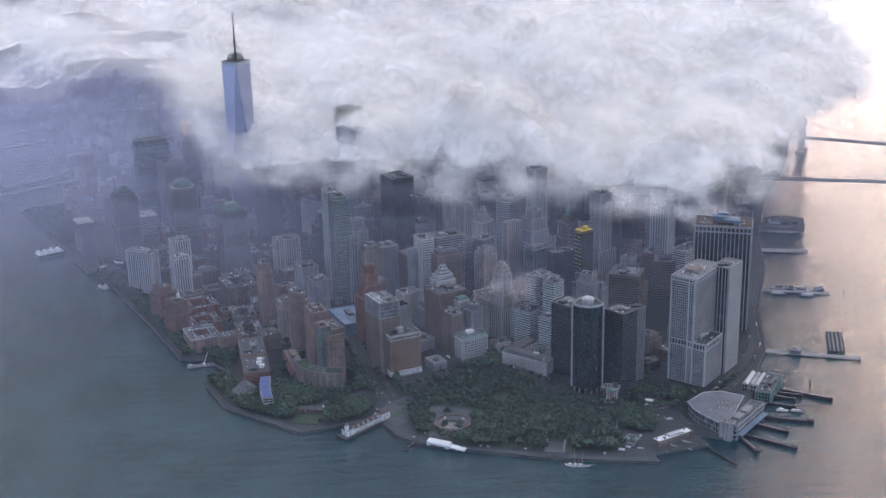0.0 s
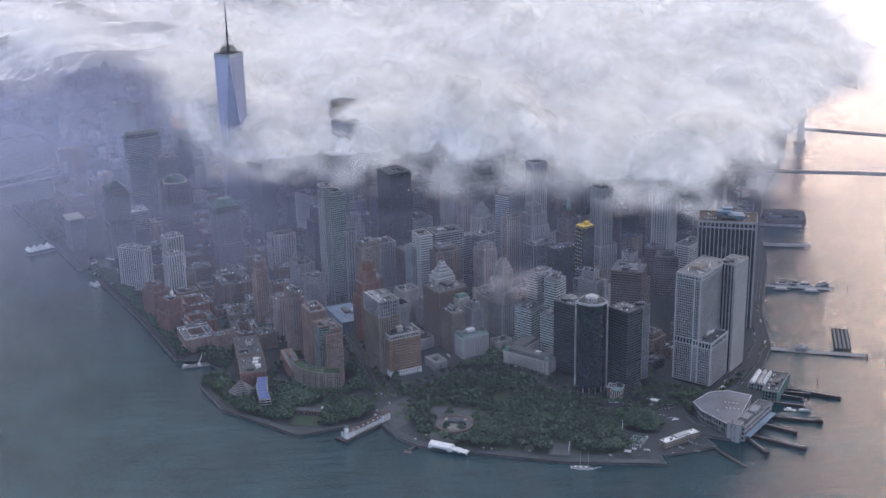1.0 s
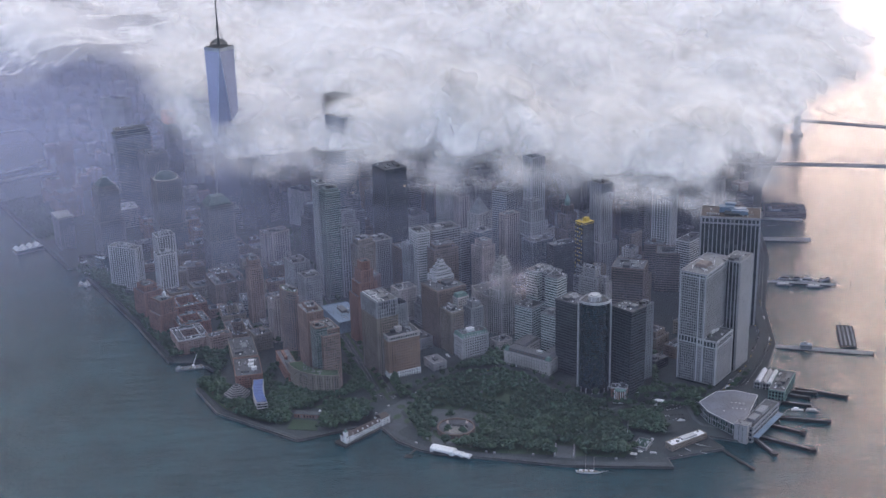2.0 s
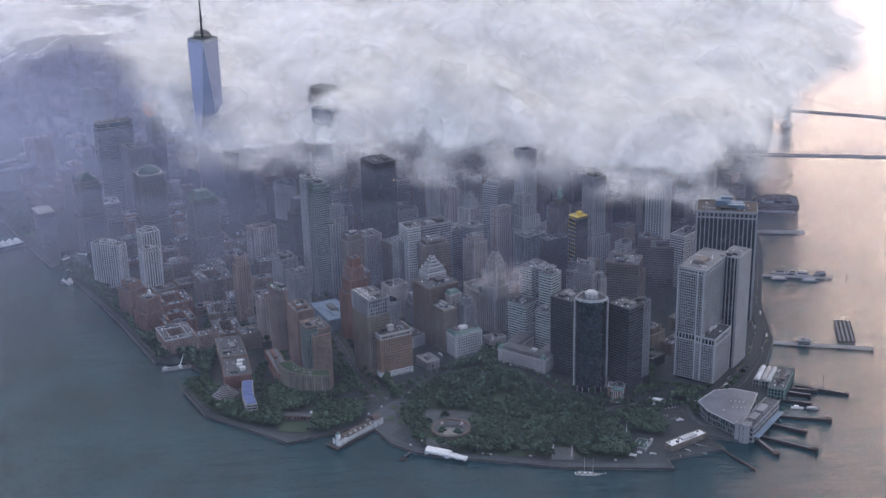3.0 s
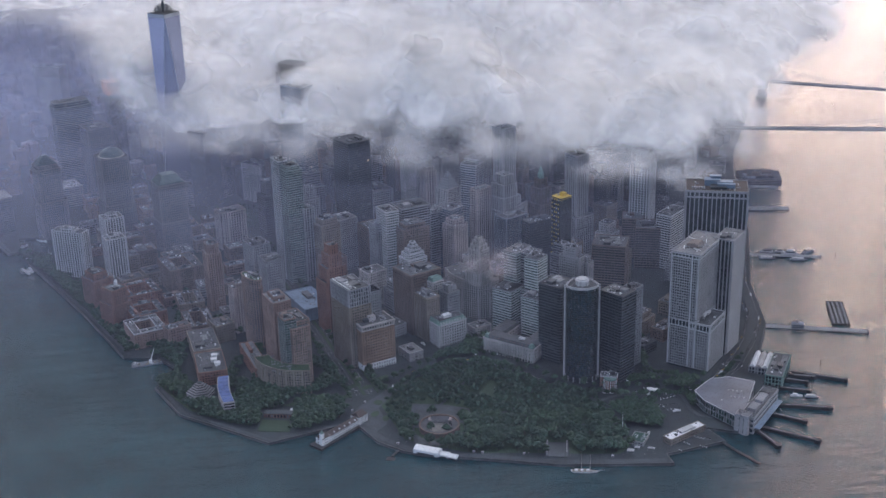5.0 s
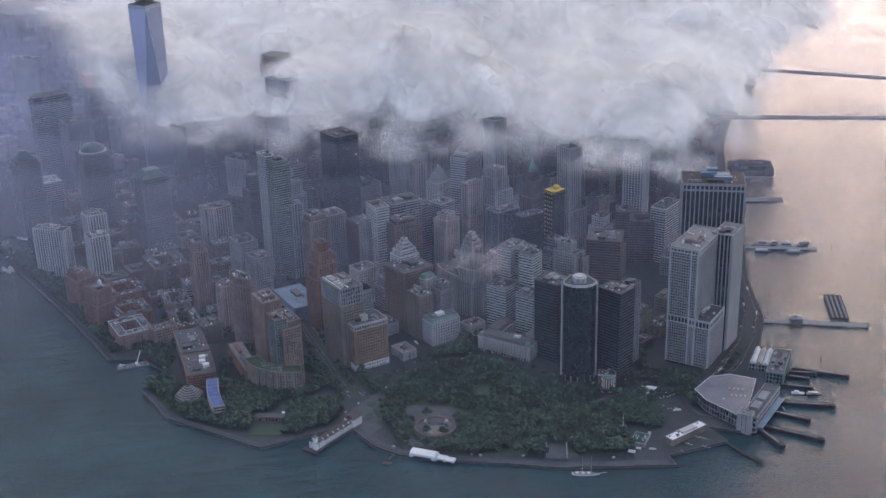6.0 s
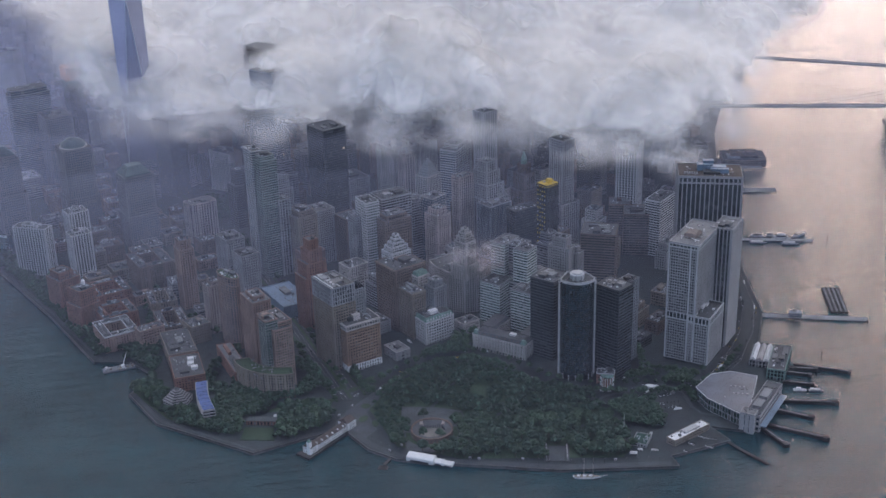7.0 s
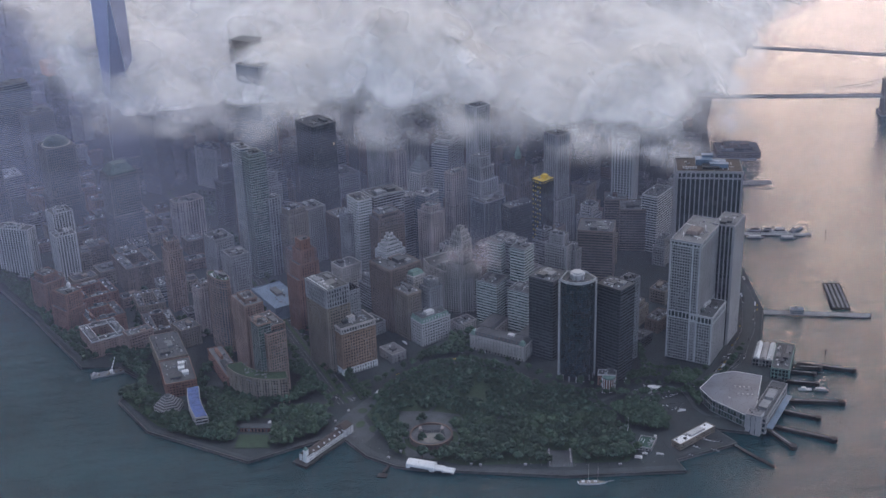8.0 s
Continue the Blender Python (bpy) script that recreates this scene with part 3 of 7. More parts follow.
# concrete slab tower with square windows, a lower wing and a striped rear shaft
nyp = base("office_tower", 446, 2047, 0, -37, "pale concrete office tower with a grid of small square windows", "building")
SQ = dict(fl=4.6, bay=3.7, pw=1.35, bh=1.7, pd=0.7, bd=0.6)
LOWW, REAR = rect(34, 66, 29, -19), rect(31, 54, 31, 57)
for shape, za, zb in ((rect(46, 104), 8, 76), (rect(46, 104), 87, 193), (LOWW, 8, 74)):
    storeys(nyp, shape, za, zb, PALE, GL_HOLE, **SQ)
for shape, za, zb in ((rect(46, 104), 76, 87), (rect(46, 104), 193, 199), (LOWW, 74, 85)):
    storeys(nyp, shape, za, zb, WHITE, GL_BLACK, fl=12, bay=5.6, pw=1.4, bh=1.6, pd=0.9, bd=0.9)
storeys(nyp, REAR, 3, 200, PALE, GL_BLACK, fl=8, bay=6.0, pw=2.2, bh=0.3, pd=1.2, bd=0.1)
mb = Mesh()
mb.slab((46.5, 30), (0, 1), (1, 0), 0, 54, 3, 200, 1.4)
part("side_wall", mb, PALE, nyp, "blank pale side wall")
for x0, y0, zt in ((-22, -52, 199), (11.5, -52, 199), (22, -52, 199), (-23, 52, 199), (45.5, -52, 85), (45.5, 13, 85)):
    mb = Mesh()
    mb.box(x0, y0, 8, 2.2, 2.6, zt - 8)
    part("corner_pier", mb, WHITE, nyp, "white vertical pier")
mb = Mesh()
mb.prism(rect(42, 100), 2, 8)
mb.prism(scaled(LOWW, 0.95), 2, 8)
part("lobby", mb, GL_BLACK, nyp)
roof_on(nyp, rect(46, 104), 199, PALE, ROOF_PALE, 0, random.Random(2), 1.8)
roof_on(nyp, LOWW, 85, WHITE, ROOF, 3, random.Random(4), 1.5)
roof_on(nyp, REAR, 200, PALE, ROOF_PALE, 3, random.Random(6), 1.5)
mb = Mesh()
mb.prism(rect(20, 26, 0, -14), 201.5, 206, rect(17, 23, 0, -14))
mb.prism(rect(14, 20, 0, -14), 206, 206.6)
part("cooling_tower", mb, surface("rusty_plant", (0.16, 0.13, 0.12), large=0.2), nyp, "brown boxy cooling tower")
for sx, sy, sa in ((-10, -34, 20), (12, -36, 70), (10, 8, 20), (-12, 6, 70)):
    mb = Mesh()
    mb.box(sx, sy, 202.5, 1.0, 14, 1.0, sa)
    mb.box(sx, sy, 199.3, 1.0, 1.0, 3.3)
    part("roof_beam", mb, WHITE_PAINT, nyp, "white steel roof beam")
TAKEN.append((446, 2047, 75))

# broad office slab with vertical stripes
w55 = base("office_tower", 545, 2286, 0, -15, "broad pale office slab with dark vertical window stripes", "building")
storeys(w55, rect(106, 66), 2, 200, PALE, GL_BLACK, fl=7.8, bay=7.6, pw=2.0, bh=0.0, pd=1.5, bd=0.1)
storeys(w55, rect(106, 66), 200, 211, PALE, GL_BLACK, fl=11, bay=7.6, pw=2.6, bh=2.8, pd=1.3, bd=1.2)
roof_on(w55, rect(106, 66), 211, PALE, ROOF_BROWN, 2, random.Random(3), 1.6)
for bx, by, bw, bd_, bz, bhh in ((-8, 6, 26, 16, 211, 10), (12, 2, 30, 14, 211, 8), (16, -10, 30, 8, 211, 7), (-2, 14, 18, 10, 221, 4)):
    mb = Mesh()
    mb.box(bx, by, bz + 0.2, bw, bd_, bhh)
    mb.box(bx, by, bz + 0.2 + bhh, bw + 1, bd_ + 1, 0.5)
    part("plant_house", mb, PALEBLUE, w55, "pale blue-grey rooftop plant house")
for k in range(6):
    mb = Mesh()
    mb.tube((-42 + 4 * k, -18, 211), (-42 + 4 * k, -18, 214.5), 1.5, 1.5, 12)
    part("roof_fan", mb, STEEL, w55)
TAKEN.append((545, 2286, 70))

# tower with a curved mirror-glass front
arc = [(26 * math.sin(radians(a)), -2 - 22 * math.cos(radians(a))) for a in range(-78, 79, 12)]
st = base("curved_glass_tower", 251, 1995, 0, -6, "slender tower with a curved dark mirror-glass front and pale ladder-like edges", "building")
curved = arc + [(14, 16), (-12, 20)]
storeys(st, curved, 12, 162, DARK, GL_MIRROR, fl=3.7, bay=2.6, pw=0.12, bh=0.35, pd=0.08, bd=0.06)
roof_on(st, curved, 162, WHITE, ROOF, 0, random.Random(1), 3.2)
for k in (0, -1):
    ex, ey = arc[k]
    lad = Mesh()
    for s in range(41):
        lad.box(ex * 1.02, ey + 0.6, 8 + s * 3.75, 4.2, 3.2, 1.5)
    lad.box(ex * 1.07, ey + 1.0, 4, 0.7, 2.4, 160)
    part("edge_ladder", lad, WHITE, st, "pale ladder of stacked balconies")
mb = Mesh()
for a in range(0, 360, 45):
    mb.box(9 * math.cos(radians(a)), -2 + 9 * math.sin(radians(a)), 162, 3, 3, 8, a)
mb.prism(ngon(24, 8, cx=0, cy=-2), 162, 173)
mb.prism(ngon(24, 10.5, cx=0, cy=-2), 169, 171)
part("crown_drum", mb, WHITE, st, "white drum-shaped rooftop plant")
mb = Mesh()
mb.prism(scaled(curved, 0.9), 2, 12)
part("lobby", mb, GL_DARK, st)
for k in range(0, len(arc), 2):
    mb = Mesh()
    mb.tube((arc[k][0], arc[k][1], 2), (arc[k][0], arc[k][1], 12), 1.0, n=10)
    part("column", mb, PALE, st)
TAKEN.append((251, 1995, 34))

building("dark_office_tower", "dark office tower with close horizontal window bands", 307, 1990, -50, [((42, 36), 3, 150)], DARK, GL_BLACK, units=4, seed=1, **BANDS)
building("dark_office_tower", "black glass office slab beside the curved tower", 226, 2072, -44, [((42, 44), 3, 135)], DARK, GL_BLACK, units=5, seed=2, **BANDS)
building("slim_tower", "narrow grey masonry tower with three small roof domes", 338, 2030, -50, [((20, 30), 3, 138)], GREY, GL_HOLE, units=3, seed=3, **GRID)

# striped pair of wings joined by a recessed middle
BANDED = surface("pale_green_bands", (0.42, 0.46, 0.45), vary=0.1, stains=0.15)
sb = base("striped_office_building", 198, 2205, 0, -42, "office block of pale and green-glass bands with a recessed middle", "building")
co, si = math.cos(radians(-42)), math.sin(radians(-42))
local = lambda x, y: ((x - 198) * co + (y - 2205) * si, -(x - 198) * si + (y - 2205) * co)
for (wx, wy), w, d, zb, bare in (((185, 2242), 26, 45, 130, 0), ((207, 2226), 24, 30, 129, 1), ((211, 2200), 26, 30, 130, 0), ((164, 2205), 38, 40, 75, 0), ((207, 2163), 36, 40, 75, 0), ((206, 2204), 30, 40, 72, 1)):
    shape = rect(w, d, *local(wx, wy))
    storeys(sb, shape, 2, zb, GREY if bare else BANDED, GL_DARK if bare else GL_GREEN, fl=5.0, bay=6, pw=0.3, bh=2.2, bd=0.45, pd=0.2)
    roof_on(sb, shape, zb, GREY, ROOF, 2, random.Random(int(wx)))
TAKEN.append((198, 2205, 55))

# beaux-arts custom house with engaged columns
ch = base("custom_house", 170, 2108, 0, -38, "grey granite building round a court with columns and mansard roof", "building")
W2, D2 = 47, 38
for shape in (rect(94, 24, 0, -26), rect(26, 56, -34, 10), rect(26, 56, 34, 10)):
    storeys(ch, shape, 2, 27, STONE, GL_HOLE, fl=6, bay=5.2, pw=2.6, bh=2.2, pd=0.6, bd=0.4)
    ms = Mesh()
    ms.prism(scaled(shape, 1.03), 27, 28.6)
    part("cornice", ms, STONE, ch)
    ms = Mesh()
    ms.prism(shape, 28.6, 34, scaled(shape, 0.82))
    part("mansard_roof", ms, ROOF, ch, "dark slate mansard roof")
for k in range(18):
    mb = Mesh()
    mb.tube((-44 + k * 88 / 17, -38.8, 8), (-44 + k * 88 / 17, -38.8, 25), 1.0, 0.85, 10)
    mb.box(-44 + k * 88 / 17, -38.8, 25, 2.4, 2.2, 1)
    part("column", mb, STONE, ch)
for k in range(10):
    for sx in (-1, 1):
        mb = Mesh()
        mb.tube((47.8 * sx, -36 + k * 7.2, 8), (47.8 * sx, -36 + k * 7.2, 25), 1.0, 0.85, 10)
        part("column", mb, STONE, ch)
for k in range(12):
    mb = Mesh()
    mb.box(-41 + k * 7.4, -36, 28.6, 2.2, 2.2, 3.4)
    part("dormer", mb, RED, ch, "red dormer window")
for sx in (-1, 1):
    mb = Mesh()
    mb.prism(rect(9, 9, 42 * sx, -34), 28.6, 35, rect(5, 5, 42 * sx, -34))
    part("corner_pavilion", mb, COPPER, ch, "green copper corner roof")
mb = Mesh()
mb.box(18, -24, 33, 10, 7, 4)
part("plant_room", mb, WHITE, ch)
mb = Mesh()
mb.prism(rect(50, 30, 0, 5), 2, 16)
part("court_roof", mb, ROOF, ch)
TAKEN.append((165, 2112, 62))

# white building with green mansard
wb = base("white_corner_building", 53, 2155, 0, -62, "white stone corner building with a green copper mansard roof", "building")
storeys(wb, rect(34, 54), 2, 42, WHITE, GL_HOLE, fl=5.2, bay=5.0, pw=2.1, bh=2.1, pd=0.7, bd=0.5)
mb = Mesh()
mb.prism(scaled(rect(34, 54), 1.04), 41, 43)
part("cornice", mb, WHITE, wb)
mb = Mesh()
mb.prism(rect(34, 54), 43, 49, rect(29, 49))
part("mansard_roof", mb, COPPER, wb, "green copper mansard roof")
for k in range(9):
    for sx in (-1, 1):
        mb = Mesh()
        mb.box(15.6 * sx, -22 + k * 5.5, 43.4, 2.2, 2.0, 3.4)
        part("dormer", mb, WHITE, wb)
roof_on(wb, rect(28, 48), 49, COPPER, ROOF, 2, random.Random(8), 0.6)
mb = Mesh()
mb.box(4, -4, 49, 9, 14, 5)
mb.box(4, -4, 54, 10, 15, 0.5)
part("penthouse", mb, WHITE_PAINT, wb, "white rooftop penthouse")
TAKEN.append((53, 2155, 36))

building("masonry_building", "tan office block with a white-topped end wall", 18, 2180, -60, [((50, 26), 3, 82)], TAN, GL_HOLE, units=5, seed=4, cornice=1.0, roof=ROOF_PALE, **GRID)
mans = building("masonry_building", "narrow stone building with a green mansard top", 34, 2206, -55, [((30, 24), 3, 96)], STONE, GL_HOLE, units=1, seed=5, cornice=0.8, **GRID)
mb = Mesh()
mb.prism(rect(30, 24), 96, 103, rect(24, 18))
part("mansard_roof", mb, COPPER, mans, "green copper mansard roof")
building("masonry_building", "slim grey building with a white tank house", 60, 2180, -58, [((24, 26), 3, 84), ((16, 16), 84, 95)], GREY, GL_HOLE, units=2, seed=6, **GRID)
building("masonry_building", "broad brown masonry office block with stepped cornices", 8, 2222, -59, [((55, 60), 3, 112)], BROWN, GL_HOLE, units=4, seed=7, cornice=1.5, **GRID)
building("stepped_tower", "white stepped tower with a small pyramid of terraces on top", 4, 2252, -60, [((30, 38), 3, 121), ((22, 32), 121, 130), ((16, 22), 130, 136), ((12, 13), 136, 142), ((8, 8), 142, 148)], WHITE, GL_HOLE, units=1, seed=8, fl=4.5, bay=4.4, pw=1.4, bh=2.0, pd=0.5, bd=0.6)

# orange brick block with a white base
wh = base("brick_office_block", -73, 2085, 0, -65, "orange brick office block with arched top storey and white stone base", "building")
storeys(wh, rect(38, 58), 14, 74, ORANGE, GL_HOLE, fl=4.8, bay=4.4, pw=2.1, bh=2.1, pd=0.6, bd=0.4)
storeys(wh, rect(38.6, 58.6), 2, 14, WHITE_PAINT, GL_HOLE, fl=6, bay=4.6, pw=2.0, bh=1.6, pd=0.6, bd=0.5)
storeys(wh, rect(38.6, 58.6), 74, 81, STONE, GL_HOLE, fl=7, bay=4.4, pw=2.0, bh=1.6, pd=0.7, bd=0.8)
mb = Mesh()
mb.prism(rect(42, 62), 80.5, 82)
part("cornice", mb, STONE, wh)
roof_on(wh, rect(38, 58), 82, STONE, ROOF, 4, random.Random(11), 1.0, True)
mb = Mesh()
mb.box(2, -4, 82, 12, 12, 9)
part("lift_house", mb, STONE, wh)
TAKEN.append((-73, 2085, 38))

an = base("brick_office_tower", -106, 2102, 0, -62, "tall tan brick office tower with a white-railed roof", "building")
storeys(an, rect(60, 40), 2, 112, TAN, GL_HOLE, fl=4.7, bay=4.3, pw=2.1, bh=2.1, pd=0.5, bd=0.3)
storeys(an, rect(60, 40), 112, 140, GREY, GL_HOLE, fl=7, bay=4.3, pw=2.0, bh=1.6, pd=0.8, bd=0.4)
roof_on(an, rect(60, 40), 140, GREY, ROOF, 4, random.Random(12), 1.5)
storeys(an, rect(26, 20, 14, 30), 2, 128, GREY, GL_DARK, **GRID)
mb = Mesh()
for k in range(2):
    mb.box(0, -17 + k * 12, 141.5, 58, 1.0, 1.2)
part("roof_rail", mb, WHITE_PAINT, an, "white rooftop railing")
for k in range(6):
    mb = Mesh()
    mb.box(-24 + 9 * k, -11, 140.2, 5, 5, 4)
    part("roof_hut", mb, WHITE, an)
TAKEN.append((-106, 2102, 42))

building("stepped_brick_tower", "dark red-brown brick tower stepping up in setbacks", -136, 2240, -62, [((36, 46), 3, 94), ((30, 36), 94, 118), ((26, 24), 118, 140), ((18, 16), 140, 156)], RED, GL_HOLE, units=1, seed=13, fl=4.6, bay=4.4, pw=2.5, bh=2.1, pd=0.5, bd=0.3)
building("parking_garage", "low broad garage clad in pale blue panels", -184, 2318, -66, [((96, 52), 3, 25)], PALEBLUE, PALEBLUE, units=1, seed=14, roof=PALEBLUE, fl=11, bay=12, pw=0.4, bh=0.4, pd=0.15, bd=0.12)
building("low_white_building", "small low white stone building with a flat roof", -12, 2102, -62, [((34, 26), 3, 17)], PALE, GL_HOLE, units=1, seed=15, roof=ROOF_PALE, fl=6, bay=9, pw=5, bh=3, pd=0.3, bd=0.3)

# apartment tower with a low curved wing
ap = base("apartment_tower", -203, 2060, 0, -64, "glass and brick apartment tower with a low curved wing", "building")
storeys(ap, rect(50, 34, 6, 2), 2, 108, PINKBRICK, GL_GREEN, fl=4.3, bay=4.2, pw=1.5, bh=1.5, pd=0.5, bd=0.5)
storeys(ap, rect(24, 20, 20, -14), 2, 116, MULLION, GL_GREEN, fl=4.4, bay=4.0, pw=0.5, bh=1.2, pd=0.3, bd=0.3)
for shape, zt in ((rect(50, 34, 6, 2), 108), (rect(24, 20, 20, -14), 116)):
    roof_on(ap, shape, zt, PINKBRICK, ROOF, 3, random.Random(21))
ca, sa = math.cos(radians(-64)), math.sin(radians(-64))
place = lambda x, y: ((x + 203) * ca + (y - 2060) * sa, -(x + 203) * sa + (y - 2060) * ca)
# a crescent swept about a centre to the north-east
crescent = [place(-183 - 83 * math.cos(radians(a)), 2072 - 80 * math.sin(radians(a))) for a in range(15, 98, 9)] + [place(-183 - 60 * math.cos(radians(a)), 2072 - 57 * math.sin(radians(a))) for a in range(96, 14, -9)]
storeys(ap, crescent, 2, 42, TAN, GL_HOLE, fl=4.4, bay=4.0, pw=1.8, bh=1.8, pd=0.5, bd=0.35)
roof_on(ap, crescent, 42, TAN, GRASS, 0, random.Random(22))
end = rect(30, 30, *place(-192, 2038), 0)
storeys(ap, end, 2, 101, PINKBRICK, GL_GREEN, fl=4.4, bay=4.0, pw=1.5, bh=1.5, pd=0.5, bd=0.4)
roof_on(ap, end, 101, PINKBRICK, ROOF, 1, random.Random(23))
TAKEN.append((-203, 2060, 60))

building("apartment_tower", "tall brick apartment tower with a pale sloped roof of plant", -226, 2112, -66, [((48, 30), 3, 118), ((30, 18), 118, 124)], PINKBRICK, GL_DARK, units=5, seed=23, roof=ROOF_PALE, fl=4.3, bay=4.2, pw=1.9, bh=1.8, pd=0.5, bd=0.4)
lens = [(27 * math.cos(radians(a)), 11 * math.sin(radians(a))) for a in range(0, 360, 15)]
lv = building("glass_apartment_tower", "lens-shaped apartment tower with a planted roof behind a glass rim", -270, 2190, -54, [(lens, 3, 112), (scaled(lens, 0.97), 112, 125)], PINKBRICK, GL_BLUE, units=2, seed=24, roof=GRASS, fl=4.3, bay=4.0, pw=0.8, bh=1.4, pd=0.3, bd=0.3)
building("apartment_tower", "salmon-pink apartment tower with small square windows", -299, 2246, -60, [((22, 28), 3, 87), ((14, 14), 87, 92)], PINK, GL_HOLE, units=2, seed=25, fl=4.4, bay=4.4, pw=2.4, bh=2.1, pd=0.4, bd=0.3)
building("apartment_block", "orange-brown brick block behind a pink tower", -277, 2262, -60, [((20, 18), 3, 78)], ORANGE, GL_HOLE, units=2, seed=26, **GRID)
building("brick_school", "red brick building with a curved blue-grey roof and white window bands", -268, 2094, -72, [((104, 22), 3, 26)], RED, GL_DARK, units=2, seed=27, roof=ROOF_PALE, fl=4, bay=7, pw=0.6, bh=1.4, pd=0.3, bd=0.4)

# ---- brick apartment blocks along the western shore ----
LOW = dict(fl=4.3, bay=4.3, pw=2.2, bh=2.0, pd=0.4, bd=0.35)
ROW = "brick apartment blocks by the river"


def court_block(label, x, y, ang, w, d, h, wall, roof, seed, depth=13):
    """A block of four ranges round an open court."""
    b = base("apartment_block", x, y, 0, ang, label, "building", ROW)
    rng = random.Random(seed)
    for shape in (rect(w, depth, 0, -d / 2 + depth / 2), rect(w, depth, 0, d / 2 - depth / 2), rect(depth, d - 2 * depth, -w / 2 + depth / 2, 0), rect(depth, d - 2 * depth, w / 2 - depth / 2, 0)):
        storeys(b, shape, 2, h, wall, GL_HOLE, **LOW)
        roof_on(b, shape, h, WHITE if h == 31 else wall, roof, 2, rng, 1.5)
    TAKEN.append((x, y, max(w, d) * 0.6))
    return b


court_block("brick apartment block round a court with white roof edges", -461, 2228, -66, 66, 56, 31, PINKBRICK, ROOF, 31)
court_block("low brick apartment block round a court", -398, 2345, -75, 62, 44, 27, TAN, ROOF, 32, 11)
court_block("low brown brick apartment block round a court", -374, 2256, -74, 76, 46, 26, BROWN, ROOF, 33, 12)
court_block("red brick apartment block round a court", -470, 2300, -66, 60, 60, 30, RED, ROOF, 34)
court_block("dark red brick block with a planted court", -492, 2385, -64, 66, 62, 34, RED, ROOF, 35)
court_block("brown brick mid-rise block with stepped roofs", -425, 2460, -66, 78, 62, 52, BROWN, ROOF, 36, 16)
building("apartment_block", "low tan brick block with a flat gravel roof", -356, 2164, -76, [((88, 44), 3, 26)], TAN, GL_HOLE, ROW, seed=37, roof=ROOF, units=5, **LOW)
blk = building("apartment_block", "red brick block with white stair houses on the roof", -337, 2078, -79, [((76, 45), 3, 26)], RED, GL_HOLE, ROW, seed=38, roof=ROOF, units=1, **LOW)
for px, py in ((-16, 8), (0, 6), (14, 10)):
    mb = Mesh()
    mb.box(px, py, 26, 7, 9, 4.5)
    mb.box(px, py, 30.5, 8, 10, 0.4)
    part("stair_house", mb, WHITE_PAINT, blk, "white rooftop stair house")
building("apartment_tower", "tall tan and red brick apartment tower", -351, 2350, -68, [((28, 26), 3, 112), ((22, 20), 112, 128)], PINKBRICK, GL_HOLE, seed=39, units=3, fl=4.2, bay=4.4, pw=1.8, bh=1.7, pd=0.5, bd=0.4)
building("apartment_tower", "red brick and glass-bay apartment tower near the water", -566, 2385, -50, [((42, 36), 3, 60), ((30, 26), 60, 72)], RED, GL_GREEN, seed=40, units=3, fl=4.2, bay=4.2, pw=1.8, bh=1.6, pd=0.6, bd=0.5)
cup = building("apartment_tower", "red brick apartment tower with a small white cupola", -521, 2306, -48, [((40, 40), 3, 44), ((34, 30), 44, 71)], RED, GL_GREEN, seed=41, units=2, fl=4.2, bay=4.2, pw=1.8, bh=1.6, pd=0.6, bd=0.5)
mb = Mesh()
mb.prism(ngon(8, 3.2, cx=-6, cy=8), 71, 78)
mb.prism(ngon(8, 3.6, cx=-6, cy=8), 78, 82, ngon(8, 0.2, cx=-6, cy=8))
part("cupola", mb, WHITE_PAINT, cup, "small white domed cupola")
FIN = dict(fl=4.2, bay=5.5, pw=2.2, bh=1.2, pd=1.2, bd=0.2)
building("slab_apartment_tower", "pale grey slab tower with strong vertical white fins", -640, 2548, -24, [((66, 24), 3, 95), ((30, 14), 95, 99)], WHITE, GL_HOLE, "slab towers", seed=42, units=4, **FIN)
building("slab_apartment_tower", "pale grey slab tower with strong vertical white fins", -553, 2516, -64, [((32, 36), 3, 89), ((16, 18), 89, 93)], WHITE, GL_HOLE, "slab towers", seed=43, units=3, **FIN)
building("slab_apartment_tower", "pale grey slab tower with strong vertical white fins", -567, 2588, -62, [((32, 38), 3, 106), ((16, 18), 106, 110)], WHITE, GL_HOLE, "slab towers", seed=44, units=3, **FIN)

# ---- the financial towers to the north-west ----
OFF = dict(fl=4.8, bay=4.2, pw=1.8, bh=1.9, pd=0.3, bd=0.25)
t1 = building("office_tower", "granite office tower with a truncated copper pyramid roof", -462, 2660, -64, [((56, 60), 3, 70), ((50, 56), 70, 148)], GRANITE, GL_BLUE, seed=51, units=0, **OFF)
mb = Mesh()
mb.prism(rect(44, 50), 148, 151)
mb.prism(rect(44, 50), 151, 166, rect(22, 28))
part("pyramid_roof", mb, COPPER_DARK, t1, "truncated copper pyramid roof")
t2 = building("office_tower", "granite office tower with a copper dome", -580, 2730, -66, [((60, 62), 3, 90), ((54, 56), 90, 187)], GRANITE, GL_BLUE, seed=52, units=0, **OFF)
mb = Mesh()
for k in range(6):
    r0, r1 = 24 * math.cos(radians(k * 15)), 24 * math.cos(radians(k * 15 + 15))
    mb.prism(ngon(28, max(r0, 0.2)), 188 + 16 * math.sin(radians(k * 15)), 188 + 16 * math.sin(radians(k * 15 + 15)), ngon(28, max(r1, 0.2)))
part("dome", mb, COPPER_DARK, t2, "dark copper dome", True)
mb = Mesh()
